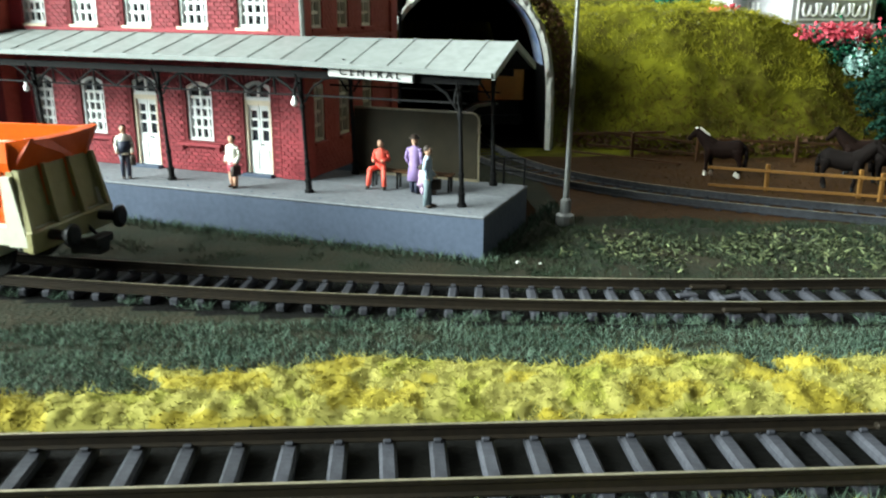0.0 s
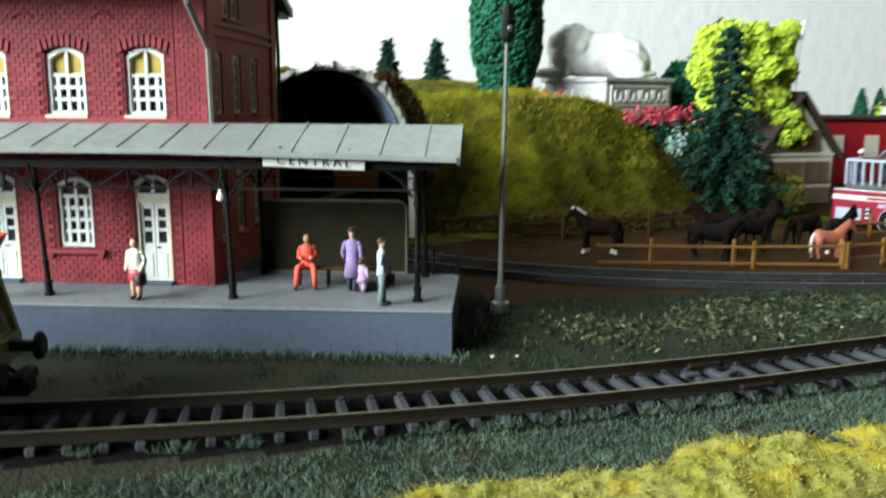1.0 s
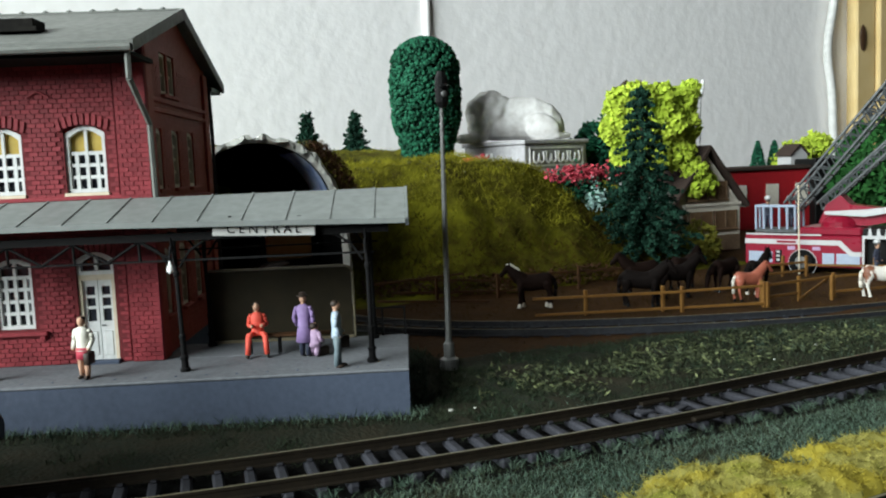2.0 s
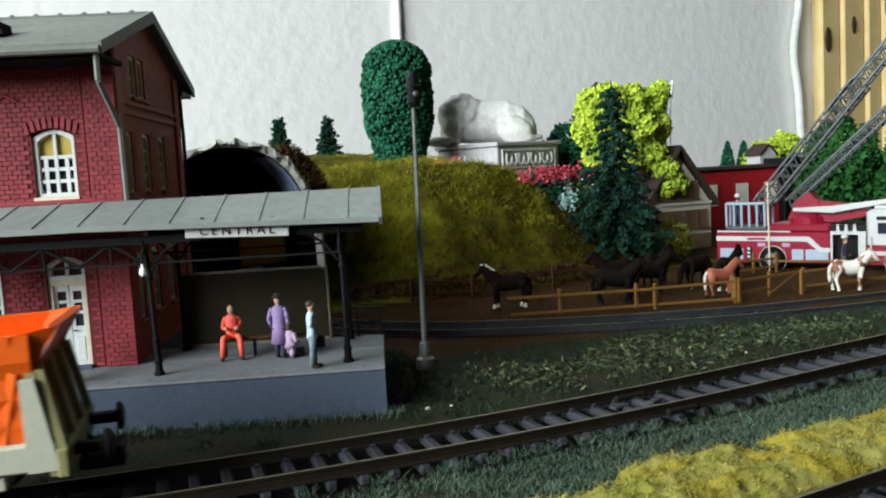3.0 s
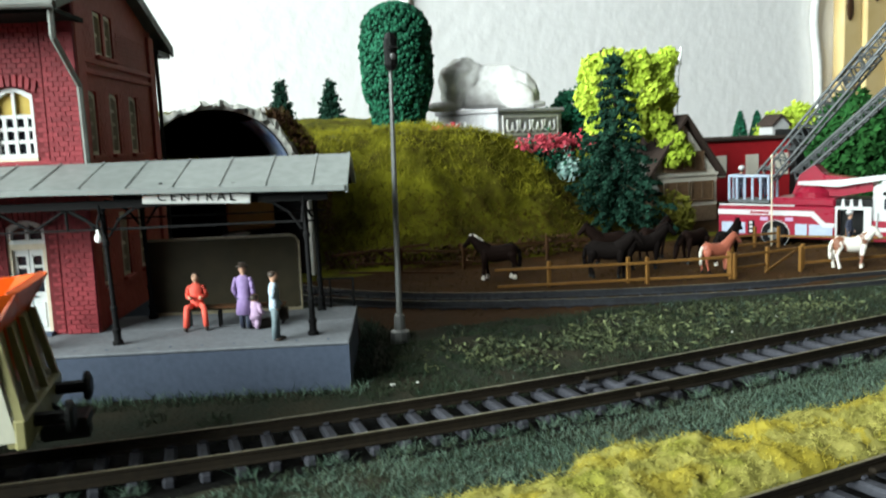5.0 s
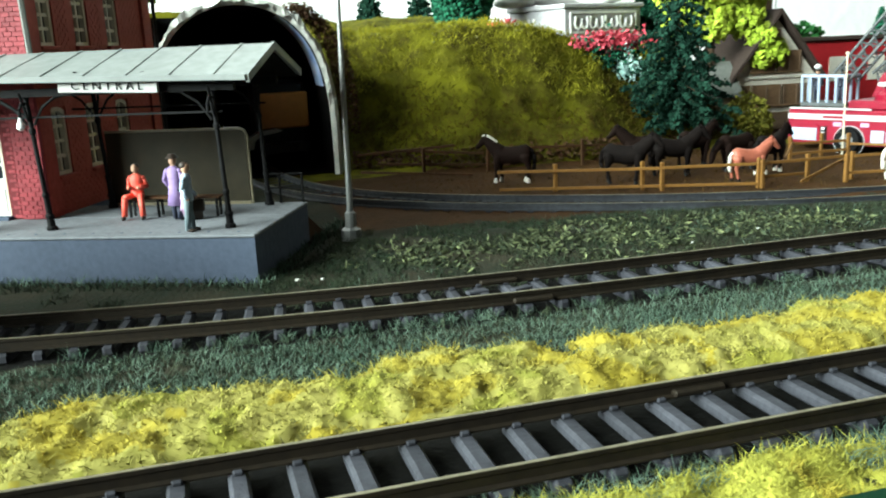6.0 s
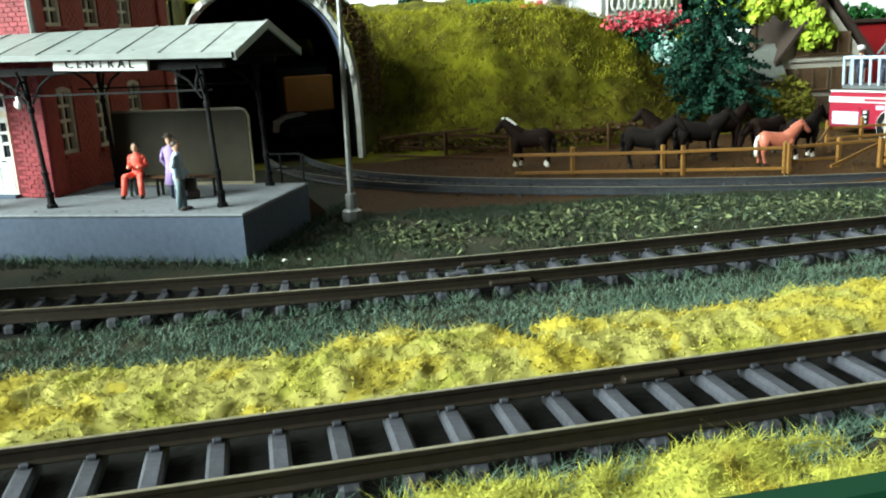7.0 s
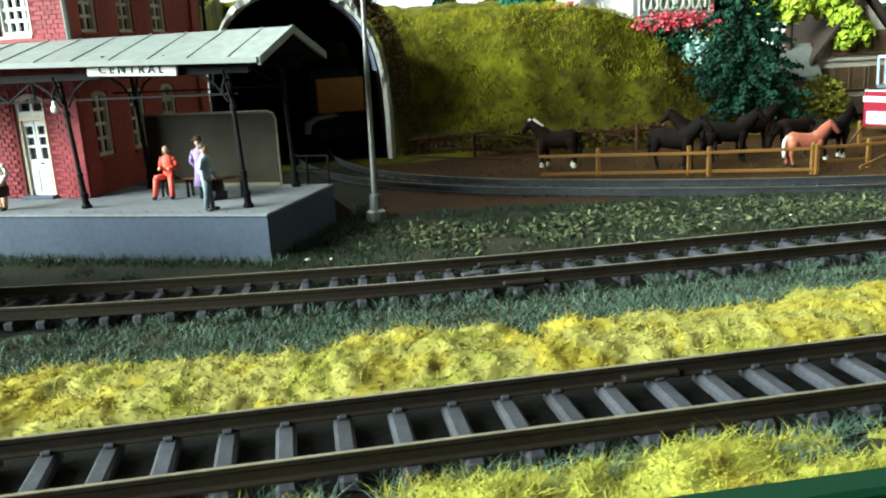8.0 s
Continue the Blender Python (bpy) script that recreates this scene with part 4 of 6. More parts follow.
        for y in (-5.0, 5.0):
            part("chute_stay", prism([(e + s * 1.6, 28), (e + s * 3.4, 28), (e + s * 4.6, 17), (e + s * 3.8, 17)], y - 0.8, y + 0.8, "y"), "orange", hop, "orange stay under the chute")
    part("hopper_floor", box(bx0, bx1, -13, 13, 14.2, 16), "orange", hop)
    # running gear
    for xw in (x1 - 16, x0 + 16):
        for y in (-8.3, 8.3):
            wh = new("wheel")
            wh.parent = w
            wl = loft([(0, 0, -1.2, 5.4, 5.4), (0, 0, 0.6, 5.4, 5.4), (0, 0, 0.7, 6.0, 6.0), (0, 0, 1.2, 6.0, 6.0)], seg=24)
            part("tread", wl, "black", wh)
            part("hub", ball((0, 0, -1.3), 1.6, 1.6, 0.6, sub=1), "steel", wh)
            wh.matrix_local = pose(xw * MM, y * MM, 5.4 * MM, 90 if y < 0 else -90, 0, 0)
            ag = box(xw - 5, xw + 5, y * 1.35 - 1, y * 1.35 + 1, 4.2, 9.8, bevel=0.5)
            box(xw - 1.8, xw + 1.8, y * 1.35 - 1.6, y * 1.35 + 1.6, 3.6, 7.0, ag, 0.4)
            part("axle_guard", ag, "black", w)
        part("axle", rod((xw, -9, 5.4), (xw, 9, 5.4), 0.9), "black", w)
    part("underframe", box(x0 + 12, x1 - 3, -9, 9, 7.2, 10.4), "black", w)
    return w


wagon = hopper_wagon()


# ---- tunnel mouth ----
def arch_half(z, top, half):
    return half * math.sqrt(max(0.0, 1 - (min(z, top) / top) ** 4))


def arch_line(cx, half, top, n=70):
    """Points of a steep arch from its right foot over the crown to its left foot."""
    pts = []
    for k in range(n + 1):
        a = math.pi * k / n
        z = top * abs(math.sin(a)) ** 0.62
        pts.append((cx + (1 if a < math.pi / 2 else -1) * arch_half(z, top, half), z))
    return pts


def tunnel():
    t = thing("tunnel_portal", "rough whitish plaster tunnel mouth in the olive hillside", "tunnel")
    inner, outer = arch_line(35, 39.5, 78.8), arch_line(35.3, 42.6, 81.8)

    def skin(rows, closed=False):
        bm = bmesh.new()
        vs = [[bm.verts.new(p) for p in r] for r in rows]
        for a, b in zip(vs, vs[1:]):
            for k in range(len(a) - 1):
                bm.faces.new((a[k], a[k + 1], b[k + 1], b[k]))
        return bm

    j = lambda p, s: 2.3 * noise.noise(Vector((p[0] / 5, p[1] / 5, s))) + 0.8 * noise.noise(Vector((p[0] / 2, p[1] / 2, s + 7)))
    rows = [[(x, 421.5, z) for x, z in inner], [(x, 419 + j((x, z), 1), z) for x, z in inner], [((a[0] + b[0]) / 2, 416.8 + j(a, 3), (a[1] + b[1]) / 2 + j(a, 2)) for a, b in zip(inner, outer)], [(x, 418 + j((x, z), 4), z + j((x, z), 5)) for x, z in outer], [(x + 0.5, 432, z - 1.5) for x, z in outer]]
    part("arch_ring", skin(rows), "plaster", t, "rough grey-white plaster rim")
    part("lining", skin([[(x, 421.5, z) for x, z in inner], [(x, 640, z) for x, z in inner]]), "tunnel", t, "near-black tunnel lining, the inside's shade in its colour")
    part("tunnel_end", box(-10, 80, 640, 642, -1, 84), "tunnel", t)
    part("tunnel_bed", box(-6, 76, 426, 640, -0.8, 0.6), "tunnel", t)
    patch = [p for p in inner if p[0] > 35 and 40 < p[1] < 74]
    part("lining_paper", skin([[(x - 0.8, 422, z) for x, z in patch], [(x - 0.8, 450, z) for x, z in patch]]), "blue_foil", t, "crumpled blue and white lining paper")
    # plaster flank left of the mouth
    bm = skin([[(-8 - 5 * a + 1.5 * noise.noise(Vector((a, z / 7, 0))), 421 + a * 3 + 2 * noise.noise(Vector((z / 9, a, 4))), z) for z in range(0, 84, 6)] for a in range(0, 12)])
    part("flank", bm, "plaster", t, "rough plaster flank", True)
    # shunter standing inside the tunnel
    e = thing("railcar", "dark railcar with an ochre end panel standing inside the tunnel", "railcar", (55, 440, 0), 8)
    part("body", box(-15, 13, 8, 90, 9, 44, bevel=2), "black", e)
    part("end_panel", box(-11, 13.5, 6, 8.2, 21, 38.5, bevel=0.8), "yellow_panel", e, "ochre yellow end panel")
    part("buffer_beam", box(-14, 13, 4.5, 8, 9, 14, bevel=0.5), "black", e)
    part("hood", prism([(-19, 12.5), (-18.4, 17.5), (-13, 20.6), (-4, 21.4), (-1.5, 20.4), (-4.5, 19.6), (-12.4, 18.6), (-15.4, 16.2), (-16.2, 12.5)], 0.5, 6, "y"), "steel", e, "pale grey curved hood")
    for x in (-9, 8):
        part("buffer", rod((x, 4.6, 12), (x, 0.5, 12), 2.4, 2.8), "black", e)
    for x in (-8.2, 8.2):
        part("wheel", rod((x - 1, 18, 10.5), (x + 1, 18, 10.5), 5.3, seg=20), "black", e)


tunnel()


# ---- platform furniture and figures ----
def on_platform(u, v):
    p = SP + SU * u + SV * v
    return (p.x, p.y, PZ)


def bench():
    b = thing("platform_bench", "low wooden platform bench with thin legs", "bench", on_platform(-33, 27), STATION_TURN)
    for y in (-1.4, 0, 1.4):
        part("seat_slat", box(-14, 14, y - 0.55, y + 0.55, 5.2, 5.8, bevel=0.1), "wood_old", b)
    for x in (-13, -4.5, 4.5, 13):
        leg = box(x - 0.3, x + 0.3, -1.6, -1.0, 0, 5.2)
        box(x - 0.3, x + 0.3, 1.0, 1.6, 0, 5.2, leg)
        box(x - 0.3, x + 0.3, -1.6, 1.6, 4.5, 5.2, leg)
        part("leg_frame", leg, "iron", b)


bench()
nb = thing("windbreak_panel", "large brown smoked panel with rounded pale frame behind the bench", "panel", (SP.x, SP.y, 0), STATION_TURN)
part("panel", box(-62, -17.2, 45.2, 45.9, PZ, 35.0), "notice", nb)
part("frame", tube([(-16.6, 45.4, PZ), (-16.6, 45.4, 33.2), (-17.6, 45.4, 34.8), (-19.2, 45.4, 35.4), (-62, 45.4, 35.4)], 0.35), "panel_frame", nb, "thin dull metal frame")
part("bottom_rail", box(-62, -17, 44.9, 46.0, PZ, PZ + 0.9), "panel_frame", nb)
rl = thing("platform_railing", "thin dark railing at the platform's rear end", "railing", (SP.x, SP.y, 0), STATION_TURN)
for x in (-8, -1):
    part("post", rod((x, 46, PZ), (x, 46, PZ + 9), 0.35, seg=6), "iron", rl)
for z in (PZ + 4.5, PZ + 8.8):
    part("rail", rod((-12, 46, z), (-1, 46, z), 0.28, seg=6), "iron", rl)


def figure(name, label, at, rz, coat, legs, hat, h=18.6, seated=False, skirt=0.0, bag=None, wide=1.0, waist=None, waist_at=(0.0, 1.0)):
    """A painted scale figurine, one mesh; slots: coat, legs, skin, hair, bag."""
    bm = bmesh.new()
    k = h / 18.6
    hip = 8.8 * k if not seated else 6.4
    if seated:
        for s in (-1, 1):
            tube([(s * 1.0, 0, hip), (s * 2.3, -4.0, hip - 0.1), (s * 2.7, -4.6, 1.0)], 0.8, bm, 8, 1)
            ball((s * 2.8, -5.3, 0.6), 0.7, 1.4, 0.6, bm, 1, 3)
    else:
        for s in (-1, 1):
            loft([(s * 0.95, -0.4 * s, 0.5, 0.6, 0.7), (s * 0.95, -0.2 * s, 3.5 * k, 0.85, 0.9), (s * 0.9, 0, 5.2 * k, 0.8, 0.85), (s * 0.9, 0, hip, 1.15, 1.2)], bm, 8, 1)
            ball((s * 1.05, -0.9 - 0.4 * s, 0.5), 0.65, 1.35, 0.55, bm, 1, 3)
    low = hip - (skirt if skirt else 0.6)
    sh = hip + 6.0 * k
    loft([(0, 0, low, (1.9 + 0.12 * skirt) * wide, 1.5 + 0.08 * skirt), (0, 0, hip, 1.85 * wide, 1.4), (0, 0, hip + 2.2 * k, 1.65 * wide, 1.2), (0, 0, hip + 4.4 * k, 2.0 * wide, 1.35), (0, 0, sh - 0.8, 1.95 * wide, 1.2), (0, 0, sh - 0.1, 1.45 * wide, 1.0), (0, 0, sh + 0.4, 0.75, 0.7)], bm, 12, 0)
    if waist:
        lo, hi = (hip + f * k for f in waist_at)
        loft([(0, 0, lo, 2.0 * wide, 1.6), (0, 0, (lo + hi) / 2, 1.95 * wide, 1.5), (0, 0, hi, 2.06 * wide, 1.45)], bm, 12, 5)
    for s in (-1, 1):
        el = (s * 2.55 * wide, 0.5, hip + 2.5 * k)
        hd = (s * 2.3 * wide, -1.2 - 0.5 * s, hip + 0.1) if not seated else (s * 1.4, -2.6, hip + 2.4)
        tube([(s * 1.6 * wide, 0, sh - 0.45), (s * 2.15 * wide, 0.2, sh - 1.4), el, hd], 0.62, bm, 8, 0)
        ball(el, 0.63, bm=bm, sub=1, mi=0)
        ball(hd, 0.6, bm=bm, sub=1, mi=2)
        if bag and s == bag:
            box(hd[0] - 0.8, hd[0] + 0.8, hd[1] - 1.8, hd[1] + 1.8, hd[2] - 4.0, hd[2] - 0.8, bm, 0.2, 4)
            tube([(hd[0], hd[1] - 0.8, hd[2] - 0.8), hd, (hd[0], hd[1] + 0.8, hd[2] - 0.8)], 0.15, bm, 5, 4)
    rod((0, 0, sh), (0, 0, sh + 1.2), 0.6, None, bm, 8, 2)
    ball((0, -0.15, sh + 1.9 * k), 1.02, 1.15, 1.35, bm, 2, 2)
    if hat == "hat":
        loft([(0, 0, sh + 2.6 * k, 1.75, 1.8), (0, 0, sh + 2.8 * k, 1.75, 1.8), (0, 0, sh + 2.85 * k, 1.1, 1.2), (0, 0, sh + 3.7 * k, 0.95, 1.05)], bm, 12, 3)
    else:
        ball((0, 0.15, sh + 2.35 * k), 1.1, 1.15, 1.05, bm, 2, 3)
    return solid(name, bm, [coat, legs, "skin", "hair", "hair" if bag else "cloth_pink", waist or coat], label, "figurine", at, rz, smooth=True)


figure("seated_figurine", "painted model figure in orange-red sitting on the bench", on_platform(-43.6, 26.5), -18, "coat_orange", "coat_orange", "hair", 18.0, seated=True)
figure("coat_figurine", "painted model figure in a mauve coat with a dark hat", on_platform(-29.4, 20.5), 150, "coat_purple", "cloth_dark", "hat", 18.6, skirt=4.5, wide=1.05)
figure("child_figurine", "small painted model figure in pale mauve by the mauve coat", on_platform(-26.6, 20.0), 120, "cloth_pink", "cloth_pink", "hair", 9.5, skirt=1.5)
figure("traveller_figurine", "painted model figure in grey-blue suit carrying a case", on_platform(-19.0, 5.0), 75, "coat_blue", "trouser", "hair", 18.6, bag=1)
figure("visitor_figurine", "painted model figure in white shirt and crimson shorts with a bag", on_platform(-86.2, 7.0), -30, "cloth_white", "skin", "hair", 17.2, bag=1, skirt=0.5, waist="cloth_red", waist_at=(-3.0, 0.4))
figure("porter_figurine", "painted model figure in white shirt and dark waistcoat with a case", on_platform(-127.2, 5.6), 20, "cloth_white", "cloth_dark", "hair", 18.4, bag=1, waist="cloth_dark", waist_at=(0.2, 4.0))
solid("travel_bag", box(-1.8, 1.8, -0.9, 0.9, 0, 2.6, bevel=0.4), "hair", "small brown travel bag standing on the platform", "bag", on_platform(-24.5, 21.5), 10)

# ---- lamp mast beyond the platform ----
mast = thing("yard_lamp", "tall slim grey yard lamp mast with a hooded black head", "lamp", (55.6, 270.0, 0))
part("foot", loft([(0, 0, 0, 3.2, 3.2), (0, 0, 3.5, 3.0, 3.0), (0, 0, 4.2, 1.8, 1.8), (0, 0, 8.5, 1.7, 1.7), (0, 0, 9.0, 1.15, 1.15)]), "steel", mast)
part("pole", loft([(0, 0, 8.5, 0.95, 0.95), (0.4, 0, 54, 0.75, 0.75), (0.8, 0, 85, 0.6, 0.6)]), "steel", mast)
part("head_box", loft([(0.8, -0.6, 83, 1.3, 1.2), (0.8, -0.6, 84.5, 2.1, 1.8), (0.8, -0.6, 92, 2.1, 1.8), (0.8, -0.6, 94, 1.2, 1.2)]), "black", mast, "black hooded lamp head")
part("lamp_lens", ball((0.8, -2.3, 87.0), 1.0, 0.5, 1.0), "steel", mast, "pale round lens")
part("hood", loft([(0.8, -2.2, 88.8, 1.6, 1.2), (0.8, -2.4, 89.4, 1.7, 1.5), (0.8, -1.2, 90.2, 1.2, 1.0)]), "black", mast)


# ---- paddock: fences and horses ----
def post_rail(name, label, posts, rails, material="wood_fence", h=10.8):
    f = thing(name, label, "fence")
    for x, y in posts:
        part("post", box(x - 0.7, x + 0.7, y - 0.7, y + 0.7, -0.5, h, bevel=0.15), material, f)
    for (xa, ya, za), (xb, yb, zb) in rails:
        a, b = Vector((xa, ya, za)), Vector((xb, yb, zb))
        bm = box(-0.35, 0.35, -0.55, 0.55, -(b - a).length / 2, (b - a).length / 2, bevel=0.12)
        bmesh.ops.transform(bm, matrix=Matrix.Translation((a + b) / 2) @ (b - a).to_track_quat("Z", "Y").to_matrix().to_4x4(), verts=bm.verts)
        part("rail", bm, material, f)
    return f


post_rail("paddock_fence", "ochre post-and-rail paddock fence beside the far track", [(145, 321), (176, 309), (181, 303), (214, 290), (217, 294)],
          [((124, 329, 8.2), (181, 302, 8.6)), ((181, 302, 8.8), (217, 289, 9.2)), ((124, 327, 1.6), (216, 288.6, 1.8))])
post_rail("gate_fence", "ochre fence with a broken gate rail lying askew", [(215, 289), (238, 293), (249.5, 285.5), (256, 290)],
          [((214, 290, 9.2), (252, 289, 9.4)), ((216, 290, 4.2), (236, 292, 3.6)), ((231, 287.5, 1.4), (256, 293, 8.0)), ((256, 289, 9.2), (292, 283, 9.4)), ((250, 286, 3.4), (300, 272, 4.0))])
post_rail("rear_fence", "ochre fence between the horses and the fire engine", [(271, 346), (291, 350), (299, 342), (320, 318)],
          [((250, 322, 5), (272, 346, 8)), ((270, 346, 7.4), (300, 343, 7.4)), ((271, 345, 3), (299, 342, 3.4)), ((299, 342, 6), (330, 300, 6))])
post_rail("old_rails", "brown weathered rails leaning along the hill foot", [(112, 396), (140, 386), (186, 384)],
          [((84, 412, 9), (128, 398, 12)), ((92, 405, 5), (150, 384, 3)), ((100, 404, 11), (140, 392, 8)), ((150, 388, 10), (215, 384, 8)), ((84, 404, 2), (128, 372, 1.5))], "wood_old", 12)


def limb(path, bm, seg=10):
    """A continuous limb in the xz plane through (x, y, z, radius)."""
    loops = []
    for k, (x, y, z, rad) in enumerate(path):
        a, b = path[max(0, k - 1)], path[min(len(path) - 1, k + 1)]
        t = Vector((b[0] - a[0], 0, b[2] - a[2])).normalized()
        side = Vector((0, 1, 0))
        up = t.cross(side)
        loops.append([bm.verts.new(Vector((x, y, z)) + side * (0.78 * rad * math.cos(2 * math.pi * q / seg)) + up * (rad * math.sin(2 * math.pi * q / seg))) for q in range(seg)])
    bm.faces.new(loops[0])
    bm.faces.new(loops[-1][::-1])
    for a, b in zip(loops, loops[1:]):
        for q in range(seg):
            bm.faces.new((a[q], b[q], b[(q + 1) % seg], a[(q + 1) % seg]))


def horse(name, label, at, rz, coat, mane, tail=None, hoof=None, graze=False, k=1.0):
    """A model horse facing local +x, standing about 21 mm at the head."""
    h = thing(name, label, "horse figurine", at, rz, "horses in the paddock")
    bm = bmesh.new()
    rings = [(-9.0, 11.6, 0.6), (-8.6, 11.8, 2.6), (-6.6, 11.9, 3.9), (-3.5, 11.5, 3.7), (0, 11.0, 3.7), (3.2, 11.2, 3.8), (5.6, 11.8, 3.6), (7.2, 12.4, 2.6), (7.9, 12.7, 0.8)]
    loops = []
    for x, z, r in rings:
        loops.append([bm.verts.new((x, 0.78 * r * math.cos(2 * math.pi * q / 12), z + r * math.sin(2 * math.pi * q / 12))) for q in range(12)])
    bm.faces.new(loops[0])
    bm.faces.new(loops[-1][::-1])
    for a, b in zip(loops, loops[1:]):
        for q in range(12):
            bm.faces.new((a[q], b[q], b[(q + 1) % 12], a[(q + 1) % 12]))
    neck = [(5.0, 12.8, 3.3), (7.6, 15.0, 2.6), (9.6, 17.0, 2.0), (10.6, 18.0, 1.6)] if not graze else [(5.2, 12.6, 2.6), (8.6, 12.0, 1.9), (11.0, 9.6, 1.5), (12.2, 8.0, 1.3)]
    e = Vector((neck[-1][0], 0, neck[-1][1]))
    d = Vector((3.6, 0, -3.4)) if not graze else Vector((1.6, 0, -5.0))
    limb([(neck[0][0] - 1.5, 0, neck[0][1] - 1.2, 3.4)] + [(x, 0, z, ra) for x, z, ra in neck] + [(e.x + 0.7, 0, e.z + 0.3, 1.3)], bm, 12)
    limb([(e.x - 0.5, 0, e.z + 1.0, 0.9), (e.x, 0, e.z + 0.3, 1.55), (e.x + d.x * 0.35, 0, e.z + d.z * 0.35, 1.5), (e.x + d.x * 0.7, 0, e.z + d.z * 0.7, 1.05), (e.x + d.x, 0, e.z + d.z, 0.95), (e.x + d.x * 1.12, 0, e.z + d.z * 1.12, 0.5)], bm, 10)
    for s in (-1, 1):
        rod((e.x - 0.4, s * 0.7, e.z + 1.0), (e.x - 0.5, s * 0.9, e.z + 2.6), 0.45, 0.1, bm, 6)
        for x, kx, fx, thigh in ((5.0, 5.3 + 0.5 * s, 5.0 + 0.9 * s, 1.9), (-6.4, -7.7 - 0.4 * s, -7.0 - 0.8 * s, 2.6)):
            y = s * 1.7
            limb([(x, y, 12.0, thigh * 0.9), (x, y, 10.2, thigh), ((x + kx) / 2, y, 8.0, 1.4), (kx, y, 6.0, 0.95), ((kx + fx) / 2, y, 3.6, 0.68), (fx, y, 1.8, 0.8), (fx, y, 1.2, 0.7)], bm, 8)
    part("body", bm, coat, h, "", True)
    for s in (-1, 1):
        for fx in (5.0 + 0.9 * s, -7.0 - 0.8 * s):
            part("hoof", rod((fx, s * 1.7, 2.0 if hoof else 1.5), (fx + 0.3, s * 1.7, 0), 0.65, 0.95, seg=8), hoof or "black", h)
    mb = bmesh.new()
    for (xa, za, ra), (xb, zb, rb) in list(zip(neck, neck[1:]))[1:]:
        for q in (0.1, 0.5, 0.9):
            x, z, r = xa + (xb - xa) * q, za + (zb - za) * q, ra + (rb - ra) * q
            nx, nz = -(zb - za), (xb - xa)
            ln = math.hypot(nx, nz)
            ball((x + nx / ln * r * 0.8, 0, z + nz / ln * r * 0.8), 1.2, 0.8, 1.2, mb, 1)
    ball((e.x + 0.3, 0, e.z + 1.2), 1.2, 0.7, 0.8, mb, 1)
    part("mane", mb, mane, h, "", True)
    part("tail", tube([(-8.4, 0, 13.6), (-9.8, 0, 11.5), (-10.0, 0, 8.0), (-9.6, 0, 4.5)], 0.9), tail or mane, h, "", True)
    h.scale = (k, k, k)
    return h


horse("horse", "dark brown model horse with a white mane standing in the paddock", (137.5, 350, 0.5), 148, "horse_brown", "horse_white", "horse_black", "horse_white")
horse("horse", "black model horse with its head turned away by the fence", (176, 322, 0.5), -42, "horse_black", "horse_black", k=1.02)
horse("horse", "black model horse with raised head behind the fence", (203, 331, 0.5), -18, "horse_black", "horse_black", k=1.02)
horse("horse", "dark brown model horse near the hill", (199, 352, 0.5), 160, "horse_brown", "horse_black")
horse("horse", "dark model horse with a white rump grazing", (232, 331, 0.5), -170, "horse_brown", "horse_black", "horse_white", graze=True)
horse("horse", "chestnut model horse with a pale tail beside the gate", (220, 304, 0.5), -8, "horse_red", "horse_red", "horse_white", k=0.84)
horse("horse", "dark grey model horse behind the chestnut horse", (240, 318, 0.5), 20, "horse_black", "horse_brown", "horse_black", "horse_white")
horse("horse", "brown model horse near the house", (226, 352, 0.5), 10, "horse_brown", "horse_black")
horse("horse", "white and brown pinto model horse by the fire engine", (270, 277, 0.5), -30, "horse_pinto", "horse_white", "horse_white", "horse_white", k=0.88)


# ---- trees and shrubs ----
def leaf_cloud(points, size, seed):
    """Vertices and triangles of many small faceted clumps at the points."""
    r = np.random.default_rng(seed)
    base = np.array([(0, 0, 1), (0.94, 0, -0.33), (-0.47, 0.82, -0.33), (-0.47, -0.82, -0.33)])
    tri = np.array([(0, 1, 2), (0, 2, 3), (0, 3, 1), (1, 3, 2)])
    n = len(points)
    q = r.normal(0, 1, (n, 3, 3))
    rot = np.linalg.qr(q)[0]
    s = r.uniform(0.6, 1.3, n)[:, None, None] * size
    v = np.einsum("nij,kj->nki", rot, base) * s + np.asarray(points)[:, None, :]
    f = np.arange(n)[:, None, None] * 4 + tri[None]
    return v.reshape(-1, 3), f.reshape(-1, 3)


def bead_cloud(points, size, seed):
    """Vertices and triangles of small round beads at the points."""
    r = np.random.default_rng(seed)
    g = (1 + 5 ** 0.5) / 2
    base = np.array([(a, b * g, 0) for a in (-1, 1) for b in (-1, 1)] + [(0, a, b * g) for a in (-1, 1) for b in (-1, 1)] + [(b * g, 0, a) for a in (-1, 1) for b in (-1, 1)]) / math.sqrt(1 + g * g)
    edge = 2 / math.sqrt(1 + g * g) * 1.01
    near = [[np.linalg.norm(base[i] - base[j]) < edge for j in range(12)] for i in range(12)]
    tri = []
    for i, j, k in itertools.combinations(range(12), 3):
        if near[i][j] and near[j][k] and near[i][k]:
            out = np.dot(np.cross(base[j] - base[i], base[k] - base[i]), base[i]) > 0
            tri.append((i, j, k) if out else (i, k, j))
    n = len(points)
    s = r.uniform(0.7, 1.25, n)[:, None, None] * size
    v = base[None] * s + np.asarray(points)[:, None, :]
    f = np.arange(n)[:, None, None] * 12 + np.array(tri)[None]
    return v.reshape(-1, 3), f.reshape(-1, 3)


def crown(points, size, material, parent, seed=1, name="crown"):
    v, f = leaf_cloud(points, size, seed)
    ob = raw(name, v, f, [material], "", "", "", parent)
    return ob


